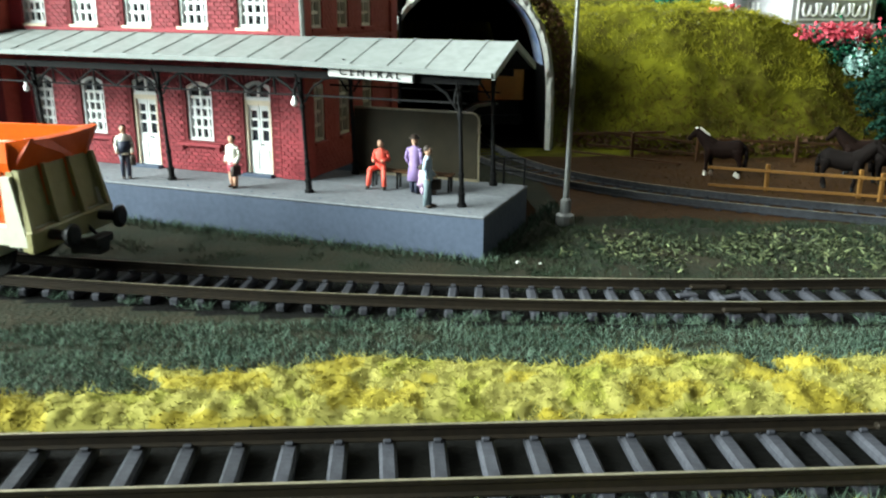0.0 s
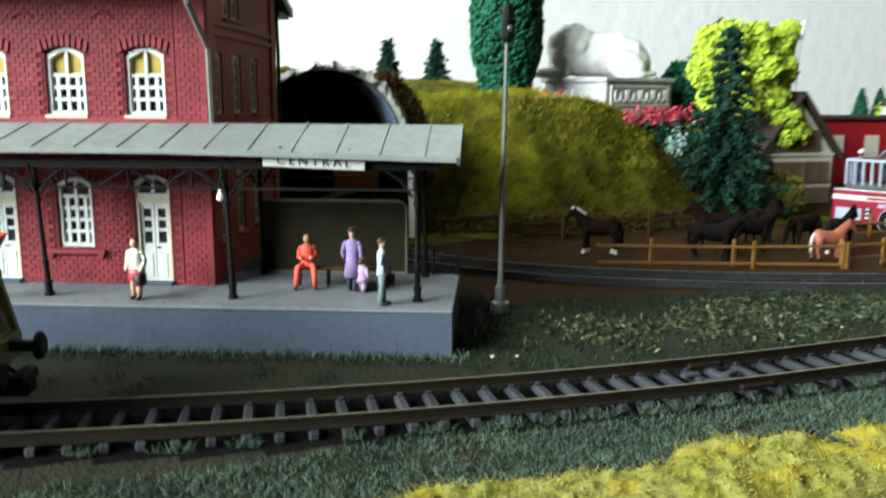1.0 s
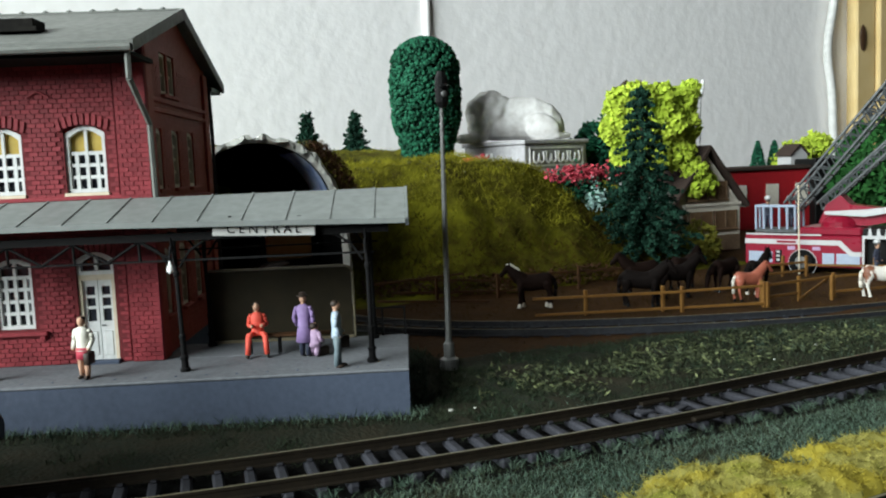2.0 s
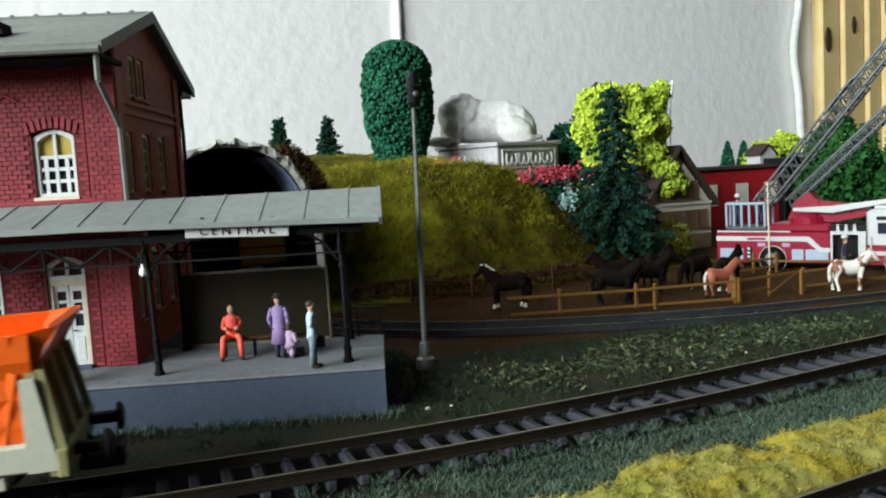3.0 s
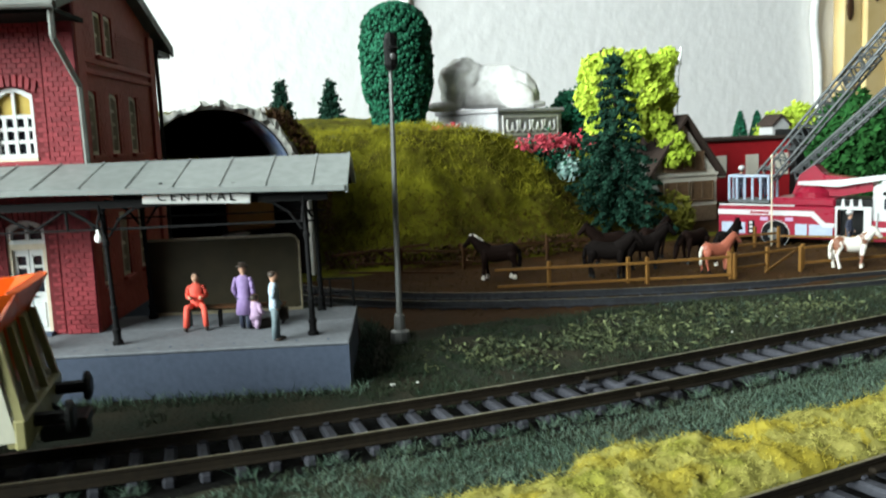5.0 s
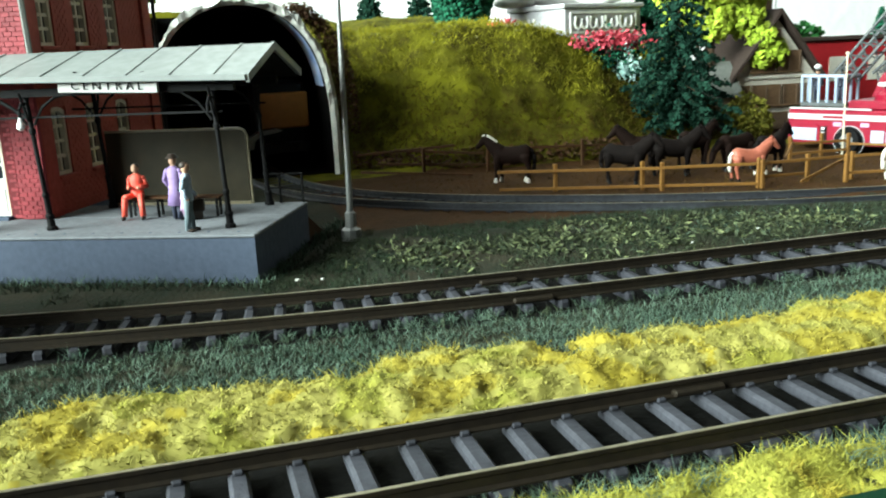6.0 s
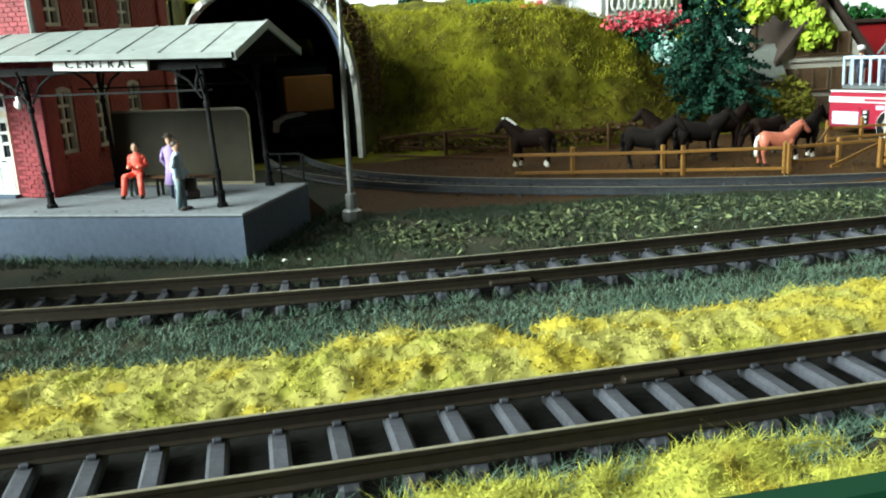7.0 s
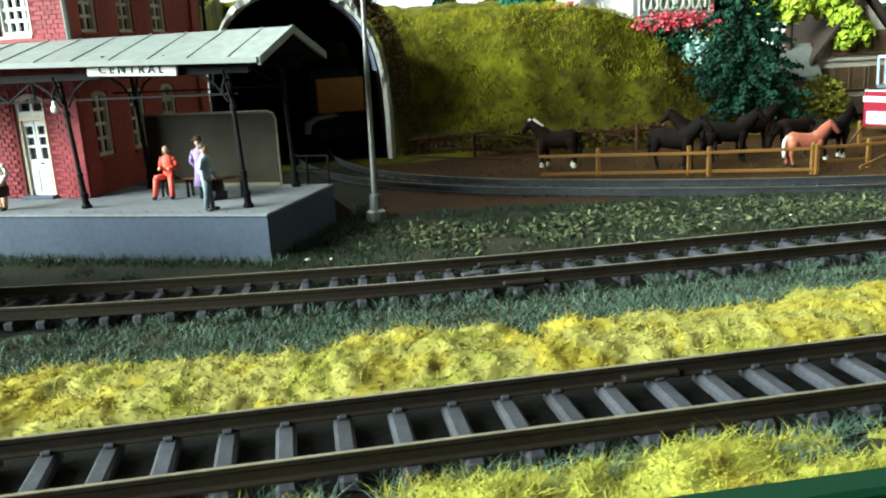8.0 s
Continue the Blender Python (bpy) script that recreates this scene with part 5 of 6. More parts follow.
def topiary():
    t = thing("column_tree", "tall rounded dark green topiary tree on the hilltop", "tree", (178, 540, 66))
    part("trunk", loft([(0, 0, -4, 1.6, 1.6), (0, 0, 30, 1.2, 1.2), (0, 0, 60, 0.7, 0.7)]), "bark", t)
    r = np.random.default_rng(3)
    pts = []
    for _ in range(5200):
        a, z = r.uniform(0, 2 * np.pi), r.uniform(0, 82)
        q = z / 82
        rad = 22.6 * min(1.0, (1 - max(0, (q - 0.72) / 0.28) ** 2.2) ** 0.5) * min(1, (0.62 + 0.38 * min(1, q / 0.35)))
        rad *= (0.97 + 0.06 * noise.noise(Vector((a * 2, z / 12, 0)))) * r.uniform(0.9, 1.03)
        pts.append((rad * math.cos(a), rad * math.sin(a), z))
    v, f = bead_cloud(pts, 1.35, 4)
    beads = raw("crown", v, f, ["topiary"], "", "", "", t)
    beads.data.polygons.foreach_set("use_smooth", [True] * len(beads.data.polygons))
    # Dark core inside the beads: shade of their gaps put into colour.
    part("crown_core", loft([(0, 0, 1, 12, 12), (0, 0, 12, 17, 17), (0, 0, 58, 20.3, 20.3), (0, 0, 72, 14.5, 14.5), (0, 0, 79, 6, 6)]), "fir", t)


def fir(name, label, at, h, r0, n, size, seed, tiers=11):
    t = thing(name, label, "tree", at)
    part("trunk", rod((0, 0, -6), (0, 0, h * 0.97), r0 * 0.07, 0.3), "bark", t)
    r = np.random.default_rng(seed)
    pts = []
    limbs = bmesh.new()
    for k in range(tiers):
        q = k / tiers
        z, rad = h * (0.08 + 0.88 * q), r0 * (1 - q) ** 0.9 + r0 * 0.07
        m = max(5, int(13 * (1 - q)))
        for i in range(m):
            a = 2 * math.pi * (i + r.uniform(-0.3, 0.3)) / m + k
            rr = rad * r.uniform(0.72, 1.12)
            tip = Vector((rr * math.cos(a), rr * math.sin(a), z - rr * 0.28))
            root = Vector((0, 0, z + rr * 0.08))
            rod(root, tip, 0.35, 0.12, limbs, 4)
            for _ in range(max(4, int(n * (0.3 + rr / r0) / (tiers * 9)))):
                s = r.uniform(0.15, 1.05)
                p = root.lerp(tip, s) + Vector(r.normal(0, 1, 3)) * (size * 0.9) * (1.25 - 0.6 * s)
                pts.append(tuple(p))
    part("limbs", limbs, "bark", t)
    crown(pts, size, "fir", t, seed + 1)
    return t


def cloud_tree(name, label, at, blobs, n, size, material, seed, trunk_h):
    t = thing(name, label, "tree", at)
    part("trunk", loft([(0, 0, -6, 2.2, 2.2), (0.6, 0, trunk_h * 0.5, 1.6, 1.6), (0, 0.5, trunk_h, 1.0, 1.0)]), "bark", t)
    r = np.random.default_rng(seed)
    pts = []
    tot = sum(b[3] ** 2 for b in blobs)
    limbs = bmesh.new()
    for x, y, z, rad in blobs:
        rod((0, 0, trunk_h * 0.7), (x, y, z), 0.8, 0.3, limbs, 5)
        for _ in range(int(n * rad * rad / tot)):
            d = Vector(r.normal(0, 1, 3)).normalized()
            rr = rad * r.uniform(0.55, 1.0) ** 0.5 * (1 + 0.3 * noise.noise(d * 2.5 + Vector((x, y, z))))
            pts.append((x + d.x * rr, y + d.y * rr, z + d.z * rr))
    part("limbs", limbs, "bark", t)
    crown(pts, size, material, t, seed + 1)
    return t


topiary()
fir("fir_tree", "tall dark green model fir at the hill's foot", (257, 420, 8), 104, 30, 11000, 1.25, 11, 16)
fir("small_fir", "small dark green model fir on the skyline", (161.5, 748, 76), 43, 12.5, 1300, 2.0, 21, 7)
fir("small_fir", "small dark green model fir on the skyline", (205.5, 748, 76), 43, 12.5, 1300, 2.0, 23, 7)
LB = [(-25, 0, 62, 11), (-10, 0, 66, 11), (8, 0, 65, 12), (26, 0, 63, 11), (35, 0, 72, 7), (-29, 0, 46, 10), (-12, 0, 46, 15), (8, -2, 46, 16), (28, 0, 47, 12), (-21, 0, 30, 11), (0, 0, 28, 13), (20, -2, 30, 12), (30, -8, 17, 9), (38, -8, 8, 9), (29, -10, 4, 7)]
cloud_tree("lime_tree", "bright lime-green foam model tree behind the fir", (322, 490, 38), LB, 8500, 2.2, "lime", 31, 60)
cloud_tree("dome_tree", "rounded dark green model tree on the hilltop", (320, 545, 48), [(0, 0, 26, 20), (2, 0, 12, 20), (-6, 0, 18, 16)], 2600, 2.2, "topiary", 41, 20)
cloud_tree("right_tree", "large mid-green model tree behind the fire engine", (520, 470, 0), [(0, 0, 58, 26), (-18, 0, 40, 22), (16, 0, 40, 24), (0, -4, 24, 24)], 3600, 3.0, "bush", 51, 50)
cloud_tree("right_tree", "large mid-green model tree behind the fire engine", (545, 420, 0), [(0, 0, 58, 26), (-16, 0, 36, 22), (16, 0, 44, 24), (0, -4, 20, 24)], 3600, 3.0, "bush", 53, 50)
for x, z in ((640, 66), (664, 66)):
    c = thing("cypress", "slim dark cypress far behind the red building", "tree", (x, 700, 30))
    r = np.random.default_rng(int(x))
    pts = [(11 * (1 - q) ** 0.8 * math.cos(a), 11 * (1 - q) ** 0.8 * math.sin(a), 46 * q) for q, a in zip(r.uniform(0, 1, 700), r.uniform(0, 6.28, 700))]
    part("trunk", rod((0, 0, -30), (0, 0, 40), 1.5, 0.5), "bark", c)
    crown(pts, 2.4, "topiary", c, 5)
cloud_tree("lime_bush", "lime-green foam bush behind the red building", (682, 690, 44), [(0, 0, 14, 18), (-14, 0, 8, 14), (34, 0, 24, 16)], 1200, 3.4, "lime", 61, 12)
cloud_tree("shrub", "yellow-green shrub at the house's foot", (306, 428, 2), [(0, 0, 10, 12), (10, 4, 5, 8), (-8, -4, 5, 8)], 900, 1.5, "flock_lime", 63, 6)


def flower_bed():
    f = thing("flower_clump", "red and pale blue model flowers on dark stems on the hillside", "flowers", (234, 452, 46))
    r = np.random.default_rng(71)
    part("stems", tube([(0, 0, -10), (0, 0, 2)], 0.6), "bush", f)
    crown([(x, y, z) for x, y, z in zip(r.normal(2, 10.5, 620), r.normal(0, 4, 620), r.normal(10, 2.6, 620))], 1.35, "petal", f, 72, "red_petals")
    crown([(x, y, z) for x, y, z in zip(r.normal(8, 4, 240), r.normal(-5, 2, 240), r.normal(-4, 4.0, 240))], 1.2, "petal_white", f, 73, "pale_petals")
    crown([(x, y, z) for x, y, z in zip(r.normal(1, 11, 900), r.normal(0, 3.5, 900), r.normal(0, 6, 900))], 1.4, "topiary", f, 74, "leaves")


flower_bed()


# ---- statue and carved plinth on the hilltop ----
def statue():
    """Reclining lion with a heavy mane, on a square pedestal set cornerwise."""
    bm = bmesh.new()
    spine = [(-30, 9, 4), (-27, 12, 8), (-14, 15, 13.5), (2, 16.5, 15), (16, 15, 15), (27, 12, 13), (33, 9, 9), (35.5, 7, 4)]
    loops = []
    for x, z, rad in spine:
        loops.append([bm.verts.new((x, 0.82 * rad * math.cos(2 * math.pi * q / 20), z + rad * math.sin(2 * math.pi * q / 20))) for q in range(20)])
    bm.faces.new(loops[0])
    bm.faces.new(loops[-1][::-1])
    for a, b in zip(loops, loops[1:]):
        for q in range(20):
            bm.faces.new((a[q], b[q], b[(q + 1) % 20], a[(q + 1) % 20]))
    ball((-16, -1, 22), 15, 14, 14, bm, 4, rough=0.22, seed=2)
    ball((-22, -4, 17), 11, 12, 15, bm, 3, rough=0.25, seed=5)
    ball((-25, -8, 24), 7, 8, 7, bm, 3, rough=0.1, seed=7)
    for y in (-10, 7):
        ball((-30, y - 1, 3.5), 13, 4, 3.6, bm, 3, rough=0.05, seed=3)
        ball((20, y - 3, 8), 13, 6, 10, bm, 3, rough=0.05, seed=4, turn=Matrix.Rotation(radians(25), 4, "Y"))
    tube([(32, 0, 4), (38, -8, 3), (30, -15, 2.5), (20, -16, 2.5)], 2.0, bm, 8)
    lion = solid("statue", bm, "statue", "large white plaster lion statue lying on the pedestal", "statue", (248, 547, 79.3), -32, smooth=True)
    mesh_over = lion.modifiers.new("one_skin", "REMESH")
    mesh_over.mode, mesh_over.voxel_size, mesh_over.use_smooth_shade = "VOXEL", 1.0 * MM, True
    p = thing("carved_pedestal", "white stone pedestal with a carved scrollwork panel under the statue", "pedestal", (232, 507, 58), 13)
    part("block", box(0, 60, 0, 60, -4, 18.5, bevel=0.6), "stone", p)
    part("cap", box(-1.6, 61.6, -1.6, 61.6, 18.5, 21.5, bevel=0.7), "stone", p)
    part("footing", box(-1.2, 61.2, -1.2, 61.2, -6, 2.0, bevel=0.6), "stone", p)
    # scrollwork on the face turned to the paddock, small panel on the lit face
    fr = box(4, 56, -0.9, 0, 3.8, 5.0)
    box(4, 56, -0.9, 0, 15.4, 16.6, fr)
    for x in (4, 54.8):
        box(x, x + 1.2, -0.9, 0, 5.0, 15.4, fr)
    part("panel_frame", fr, "statue", p, "raised pale panel frame")
    for k in range(4):
        x = 12.6 + 11.6 * k
        curl = bmesh.new()
        limb([(x + a, -0.6, z, 0.95) for a, z in ((-4.4, 13.8), (-5, 9.5), (-4.2, 7.2), (-2.5, 6.4), (-0.8, 7.4), (0, 11.5), (0.8, 7.4), (2.5, 6.4), (4.2, 7.2), (5, 9.5), (4.4, 13.8))], curl, 8)
        part("scroll", curl, "statue", p, "pale carved scroll")
    for k in range(3):
        part("panel_bar", box(-0.9, 0, 30 + 5 * k, 32.2 + 5 * k, 5, 14, bevel=0.2), "statue", p)


statue()
for k, (x, y, z, m) in enumerate(((196, 476, 0, "flower_yellow"), (206, 480, 0, "cloth_white"), (186, 480, 0, "petal"), (178, 484, 0, "coat_orange"), (201, 488, 0, "cloth_white"), (214, 490, 0, "beige"), (192, 492, 0, "cloth_white"))):
    bm = bmesh.new()
    for a in range(6):
        rod((0, 0, 0), (4.5 * math.cos(a * 1.05 + k), 3.5 * math.sin(a * 1.05 + k), 2.5 + (a % 3)), 0.8, 0.4, bm, 6)
    ball((0, 0, 3), 1.8, bm=bm, sub=1)
    solid("garden_ornament", bm, m, "small coloured ornament lying on the hilltop", "ornament", (x, y, ground_z(x, y) + 0.4), smooth=True)
stone_rng = random.Random(12)
for k in range(16):
    x, y = stone_rng.uniform(172, 262), stone_rng.uniform(468, 500)
    q = stone_rng.uniform(1.6, 3.6)
    solid("hilltop_stone", ball((0, 0, 0), q, q * 0.8, q * 0.55, sub=2, rough=0.35, seed=k + 40), "stone", "small grey stone bedded in the hilltop", "stone", (x, y, ground_z(x, y) + 0.6), stone_rng.uniform(0, 180))
cloud_tree("dry_bush", "brown-yellow dry bush above the tunnel", (-10, 440, 78), [(0, 0, 6, 9), (-10, 2, 4, 8)], 700, 1.6, "moss", 66, 5)


# ---- house beyond the paddock ----
def house():
    """Chalet whose gable faces the railway; local x along the gable, y away."""
    h = thing("chalet_house", "cream model chalet with dark gable roof and brown boarded windows", "house", (361, 479, 0), -6)
    W, D, E, A = 27.5, 56.0, 30.5, 68.5
    part("base", box(-W, W, 0, D, -2, 9, bevel=0.4), "house_base", h, "brown stone ground storey")
    g = bmesh.new()
    prism([(-W, 9), (W, 9), (W, E), (0, A - 3), (-W, E)], 0.3, 4, "y", g)
    part("gable_wall", g, "house_wall", h, "cream plaster gable")
    part("side_wall", box(-W, -W + 3, 4, D, 9, E), "house_wall", h)
    part("side_wall", box(W - 3, W, 4, D, 9, E), "house_wall", h)
    part("rear_wall", prism([(-W, 9), (W, 9), (W, E), (0, A - 3), (-W, E)], D - 3, D, "y"), "house_wall", h)
    for s in (-1, 1):
        part("roof_slope", prism([(0, A), (s * (W + 4), E - 2.6), (s * (W + 4), E + 0.2), (0, A + 3.0)], -5, D + 4, "y"), "house_roof", h, "dark brown roof slope")
    part("floor_band", box(-W - 0.6, W + 0.6, -0.8, 0.2, 29.5, 31.5, bevel=0.2), "house_wall", h)
    for x0, x1, z0, z1 in ((-25, -17, 13.5, 26), (-15.5, 4, 13.5, 26), (5.5, 24.5, 13.5, 26), (-17, -0.7, 34, 46.5), (0.7, 16.5, 34, 46.5), (-2.0, 2.0, 54, 59.5)):
        w = new("window")
        w.parent = h
        part("board_panel", box(x0, x1, -0.5, 0.2, z0, z1), "house_timber", w, "brown boarded panel")
        m = (x0 + x1) / 2
        for a, b in ((x0, x0 + 1), (x1 - 1, x1), (m - 0.5, m + 0.5)):
            part("stile", box(a, b, -0.9, -0.5, z0, z1), "house_base", w)
        part("sill", box(x0 - 0.8, x1 + 0.8, -1.4, 0.2, z0 - 1.2, z0, bevel=0.2), "house_timber", w)
    part("chimney", box(8, 14, 30, 36, 60, 80, bevel=0.4), "house_base", h)
    pole = thing("roof_pole", "thin white pole rising behind the lime tree", "pole", (372, 500, 0))
    part("shaft", rod((0, 0, 0), (4, 0, 116), 0.5, 0.4, seg=6), "white_dot", pole)
    part("tip", rod((4, 0, 106), (6, 0, 118), 1.4, 1.0), "white_dot", pole)


house()
turret = thing("brown_turret", "small brown roofed turret on a slim mast behind the lime tree", "turret", (357, 560, 40))
part("mast", rod((0, 0, -6), (0, 0, 74), 1.4, 1.1), "house_timber", turret)
part("cabin", box(-4.2, 4.2, -4.2, 4.2, 73, 78, bevel=0.3), "house_timber", turret)
part("cap", loft([(0, 0, 78, 6.6, 6.6), (0, 0, 79, 6.4, 6.4), (0, 0, 84.5, 0.6, 0.6)], seg=5), "house_roof", turret, "dark brown pointed cap")
side_roof = thing("low_house", "low grey-roofed model house beside the chalet", "house", (312, 478, 0), -8)
part("wall", box(-22, 20, 0, 30, -1, 22, bevel=0.3), "house_base", side_roof)
part("roof", prism([(-3, 20), (15, 38), (33, 20), (33, 22.5), (15, 41), (-3, 22.5)], -24, 22, "x"), "roof", side_roof, "grey model roof")

rb = thing("red_building", "long red model building with pale windows behind the fire engine", "building", (500, 565, 0), -14)
part("wall", box(-62, 62, 0, 60, -2, 50, bevel=0.4), "red_wall", rb)
part("roof", box(-65, 65, -3, 63, 50, 53, bevel=0.6), "house_roof", rb, "dark flat roof")
for x in (-48, -18, 12, 40):
    w = new("window")
    w.parent = rb
    part("pane", box(x - 6, x + 6, -0.8, 0.1, 20, 38), "house_wall", w, "pale blind window")
    part("frame", box(x - 7, x + 7, -0.4, 0.1, 19, 39), "red_wall", w)
shed = solid("dark_shed", box(-22, 22, 0, 30, -2, 58, bevel=0.6), "black", "dark model shed beside the red building", "shed", (566, 540, 0), -14)
wr = thing("white_gable", "small white gabled model roof far behind", "house", (610, 620, 0), -10)
part("wall", prism([(-9, 0), (9, 0), (9, 62), (0, 70), (-9, 62)], 0, 20, "y"), "truck_white", wr)
part("roof", prism([(-11, 60.4), (0, 70.2), (11, 60.4), (11, 62), (0, 72), (-11, 62)], -2, 22, "y"), "house_roof", wr)
th = thing("half_timbered_house", "white half-timbered model house at the layout's far side", "house", (520, 385, 0), -40)
part("wall", box(-20, 60, 0, 40, 0, 92, bevel=0.3), "house_wall", th)
for x in (-20, -8, 4, 16, 28):
    part("timber", box(x, x + 2.6, -0.8, 0.2, 0, 92), "house_timber", th)
for z in (12, 36, 60, 84):
    part("timber", box(-20, 60, -1.0, 0.1, z, z + 2.6), "house_timber", th)
part("roof", prism([(-4, 88), (20, 116), (44, 88), (44, 92), (20, 120), (-4, 92)], -24, 64, "x"), "house_roof", th)
for k in range(4):
    cloud_tree("far_shrub", "grey-green shrub along the far wall", (570 + 22 * k, 800, 30), [(0, 0, 20, 16), (8, 0, 12, 12)], 260, 4.0, "bush", 90 + k, 10)


# ---- fire engine ----
def fire_engine():
    """Ladder truck; local x runs forward along its flank, y away from the railway, origin under the rear axle's near wheel."""
    f = thing("fire_engine", "red and white model ladder fire engine with a raised ladder", "fire engine", (309, 351, 0), -67.5)
    part("rear_body", box(-32.7, 28, 0, 26, 3.5, 20, bevel=0.7), "truck_red", f, "crimson rear body")
    part("mid_body", box(-4, 27.6, 1, 25, 20, 24.4, bevel=1.0), "truck_red", f)
    part("stripe", prism([(-32.6, 15.2), (16.4, 15.2), (22.4, 9.8), (27.9, 9.8), (27.9, 12.0), (23.4, 12.0), (17.6, 17.8), (-32.6, 17.8)], -0.35, 0.1, "y"), "truck_white", f, "white flank stripe")
    part("lettering_bar", box(-15, -5, -0.5, -0.3, 15.9, 17.1), "truck_red", f)
    part("deck_rail", box(-32, 8, -0.2, 0.4, 20, 20.8), "truck_white", f)
    for a, b in ((-30.6, -17.6), (8.5, 14.5), (15.5, 27)):
        part("shutter", box(a, b, -0.3, 0.1, 5, 11.0, bevel=0.1), "truck_grey", f, "blue-grey locker shutter")
    part("rear_lights", box(-16, -12.6, -0.4, 0.1, 5, 12), "black", f)
    for z in (6, 8.2, 10.4):
        part("marker_light", box(-15.2, -13.6, -0.7, -0.3, z, z + 1.2), "truck_white", f)
    for a in (-9.5, 3.5):
        part("plate", box(a, a + 4, -0.4, 0.1, 12.3, 14.2), "cloth_pink", f)
    # open locker amidships
    part("locker_frame", pierced(28, 45, 3.5, 20.6, [(29.0, 44.0, 5.5, 19.0)], 0, 1.0, "x"), "truck_white", f, "white frame of the open locker")
    part("locker_inside", box(28.8, 44.4, 6, 10, 4, 20), "black", f)
    part("locker_roof", box(28, 45, 1, 25, 20.6, 24), "black", f)
    for x in (30.5, 34.5, 38.5):
        part("roof_rib", prism([(x, 19.4), (x + 2.2, 19.4), (x + 1.5, 24.2), (x + 0.6, 24.2)], 0.2, 3, "y"), "truck_white", f)
    part("chevron_panel", box(41.5, 45, -0.5, 0, 5.5, 19), "truck_white", f)
    # cab
    part("cab", box(45, 88, 0, 26, 3.5, 31.5, bevel=1.6), "truck_white", f, "white crew cab")
    part("cab_red", box(45.2, 88.2, -0.3, 26.3, 3.5, 14, bevel=0.5), "truck_red", f)
    part("cab_stripe", box(45.3, 88.3, -0.45, 26.4, 8.6, 10.6), "truck_white", f)
    for a, b in ((50.5, 58.8), (63, 71), (75, 85)):
        part("cab_window", box(a, b, -0.5, 0.2, 19.5, 25, bevel=0.2), "pane", f)
    part("cab_vent", box(50, 58, -0.4, 0.1, 26.4, 28.2), "black", f)
    part("roof_bar", box(48, 66, 4, 20, 31.4, 33.4, bevel=0.5), "truck_white", f)
    for x in (47.6, 61.2):
        part("grab_handle", rod((x, -1.0, 9), (x, -1.0, 18), 0.4, seg=6), "truck_white", f)
    for x in (-1.5, 61):
        arch = loft([(0, 0, -0.6, 7.45, 7.45), (0, 0, 0.6, 7.45, 7.45)], seg=28)
        part("wheel_arch", arch, "truck_white", f).matrix_local = pose(x * MM, 0.1 * MM, 5.4 * MM, 90, 0, 0)
        part("arch_inside", loft([(0, 0, -0.6, 7.1, 7.1), (0, 0, 0.9, 7.1, 7.1)], seg=28), "black", f).matrix_local = pose(x * MM, 0.1 * MM, 5.4 * MM, 90, 0, 0)
        for y in (-0.8, 24):
            w = new("wheel")
            w.parent = f
            part("tyre", loft([(0, 0, -2.2, 5.6, 5.6), (0, 0, -1.9, 6.0, 6.0), (0, 0, 1.9, 6.0, 6.0), (0, 0, 2.2, 5.6, 5.6)], seg=28), "tyre", w)
            part("rim", loft([(0, 0, 1.9, 3.3, 3.3), (0, 0, 2.5, 3.1, 3.1), (0, 0, 2.6, 1.2, 1.2), (0, 0, 3.4, 1.0, 1.0)], seg=20), "steel", w)
            w.matrix_local = pose(x * MM, y * MM, 6.0 * MM, 90 if y < 5 else -90, 0, 0)
    # turntable and ladder
    part("turntable", loft([(14, 13, 24, 10, 10), (14, 13, 27, 10, 10), (14, 13, 30, 7, 7)], seg=20), "truck_red", f)
    part("ladder_cradle", prism([(4, 26), (28, 25), (44, 28), (43, 33), (20, 36), (15, 41), (8, 36)], 8, 18, "y"), "truck_red", f)
    part("white_boom", prism([(8, 31), (28, 30), (58, 35.2), (58, 37.2), (28, 33.6), (8, 32.6)], 4.5, 6.5, "y"), "truck_white", f)

    def ladder(name, a, b, width, depth, rungs, material):
        L = new(name)
        L.parent = f
        tagged(L, "grey lattice ladder section")
        a, b = Vector(a), Vector(b)
        d = (b - a).normalized()
        up = Vector((-d.z, 0, d.x))
        side = Vector((0, width / 2, 0))
        for s in (-1, 1):
            for o in (0, 1):
                part("ladder_rail", rod(a + side * s + up * depth * o, b + side * s + up * depth * o, 0.75, None, None, 6), material, L)
            br = bmesh.new()
            for k in range(rungs):
                p, q = a.lerp(b, k / rungs), a.lerp(b, (k + 1) / rungs)
                rod(p + side * s, (p + q) / 2 + side * s + up * depth, 0.45, None, br, 5)
                rod((p + q) / 2 + side * s + up * depth, q + side * s, 0.45, None, br, 5)
            part("lattice", br, material, L)
        for k in range(rungs):
            p = a.lerp(b, (k + 0.5) / rungs)
            part("rung", rod(p - side, p + side, 0.45, None, None, 5), material, L)

    ladder("lower_ladder", (-7, 10, 32), (44, 10, 93), 10, 8.0, 11, "silver")
    ladder("top_ladder", (30, 10, 79), (72, 10, 128), 7, 6.0, 11, "silver")
    ladder("second_ladder", (5, 15, 33), (76, 15, 99), 7, 4.6, 20, "silver")
    part("ladder_tip", tube([(66, 8, 124), (74, 8, 132), (82, 8, 131)], 0.9), "truck_red", f, "red ladder tip")
    # rescue basket
    bk = new("basket")
    bk.parent = f
    tagged(bk, "silver rescue basket with upright bars")
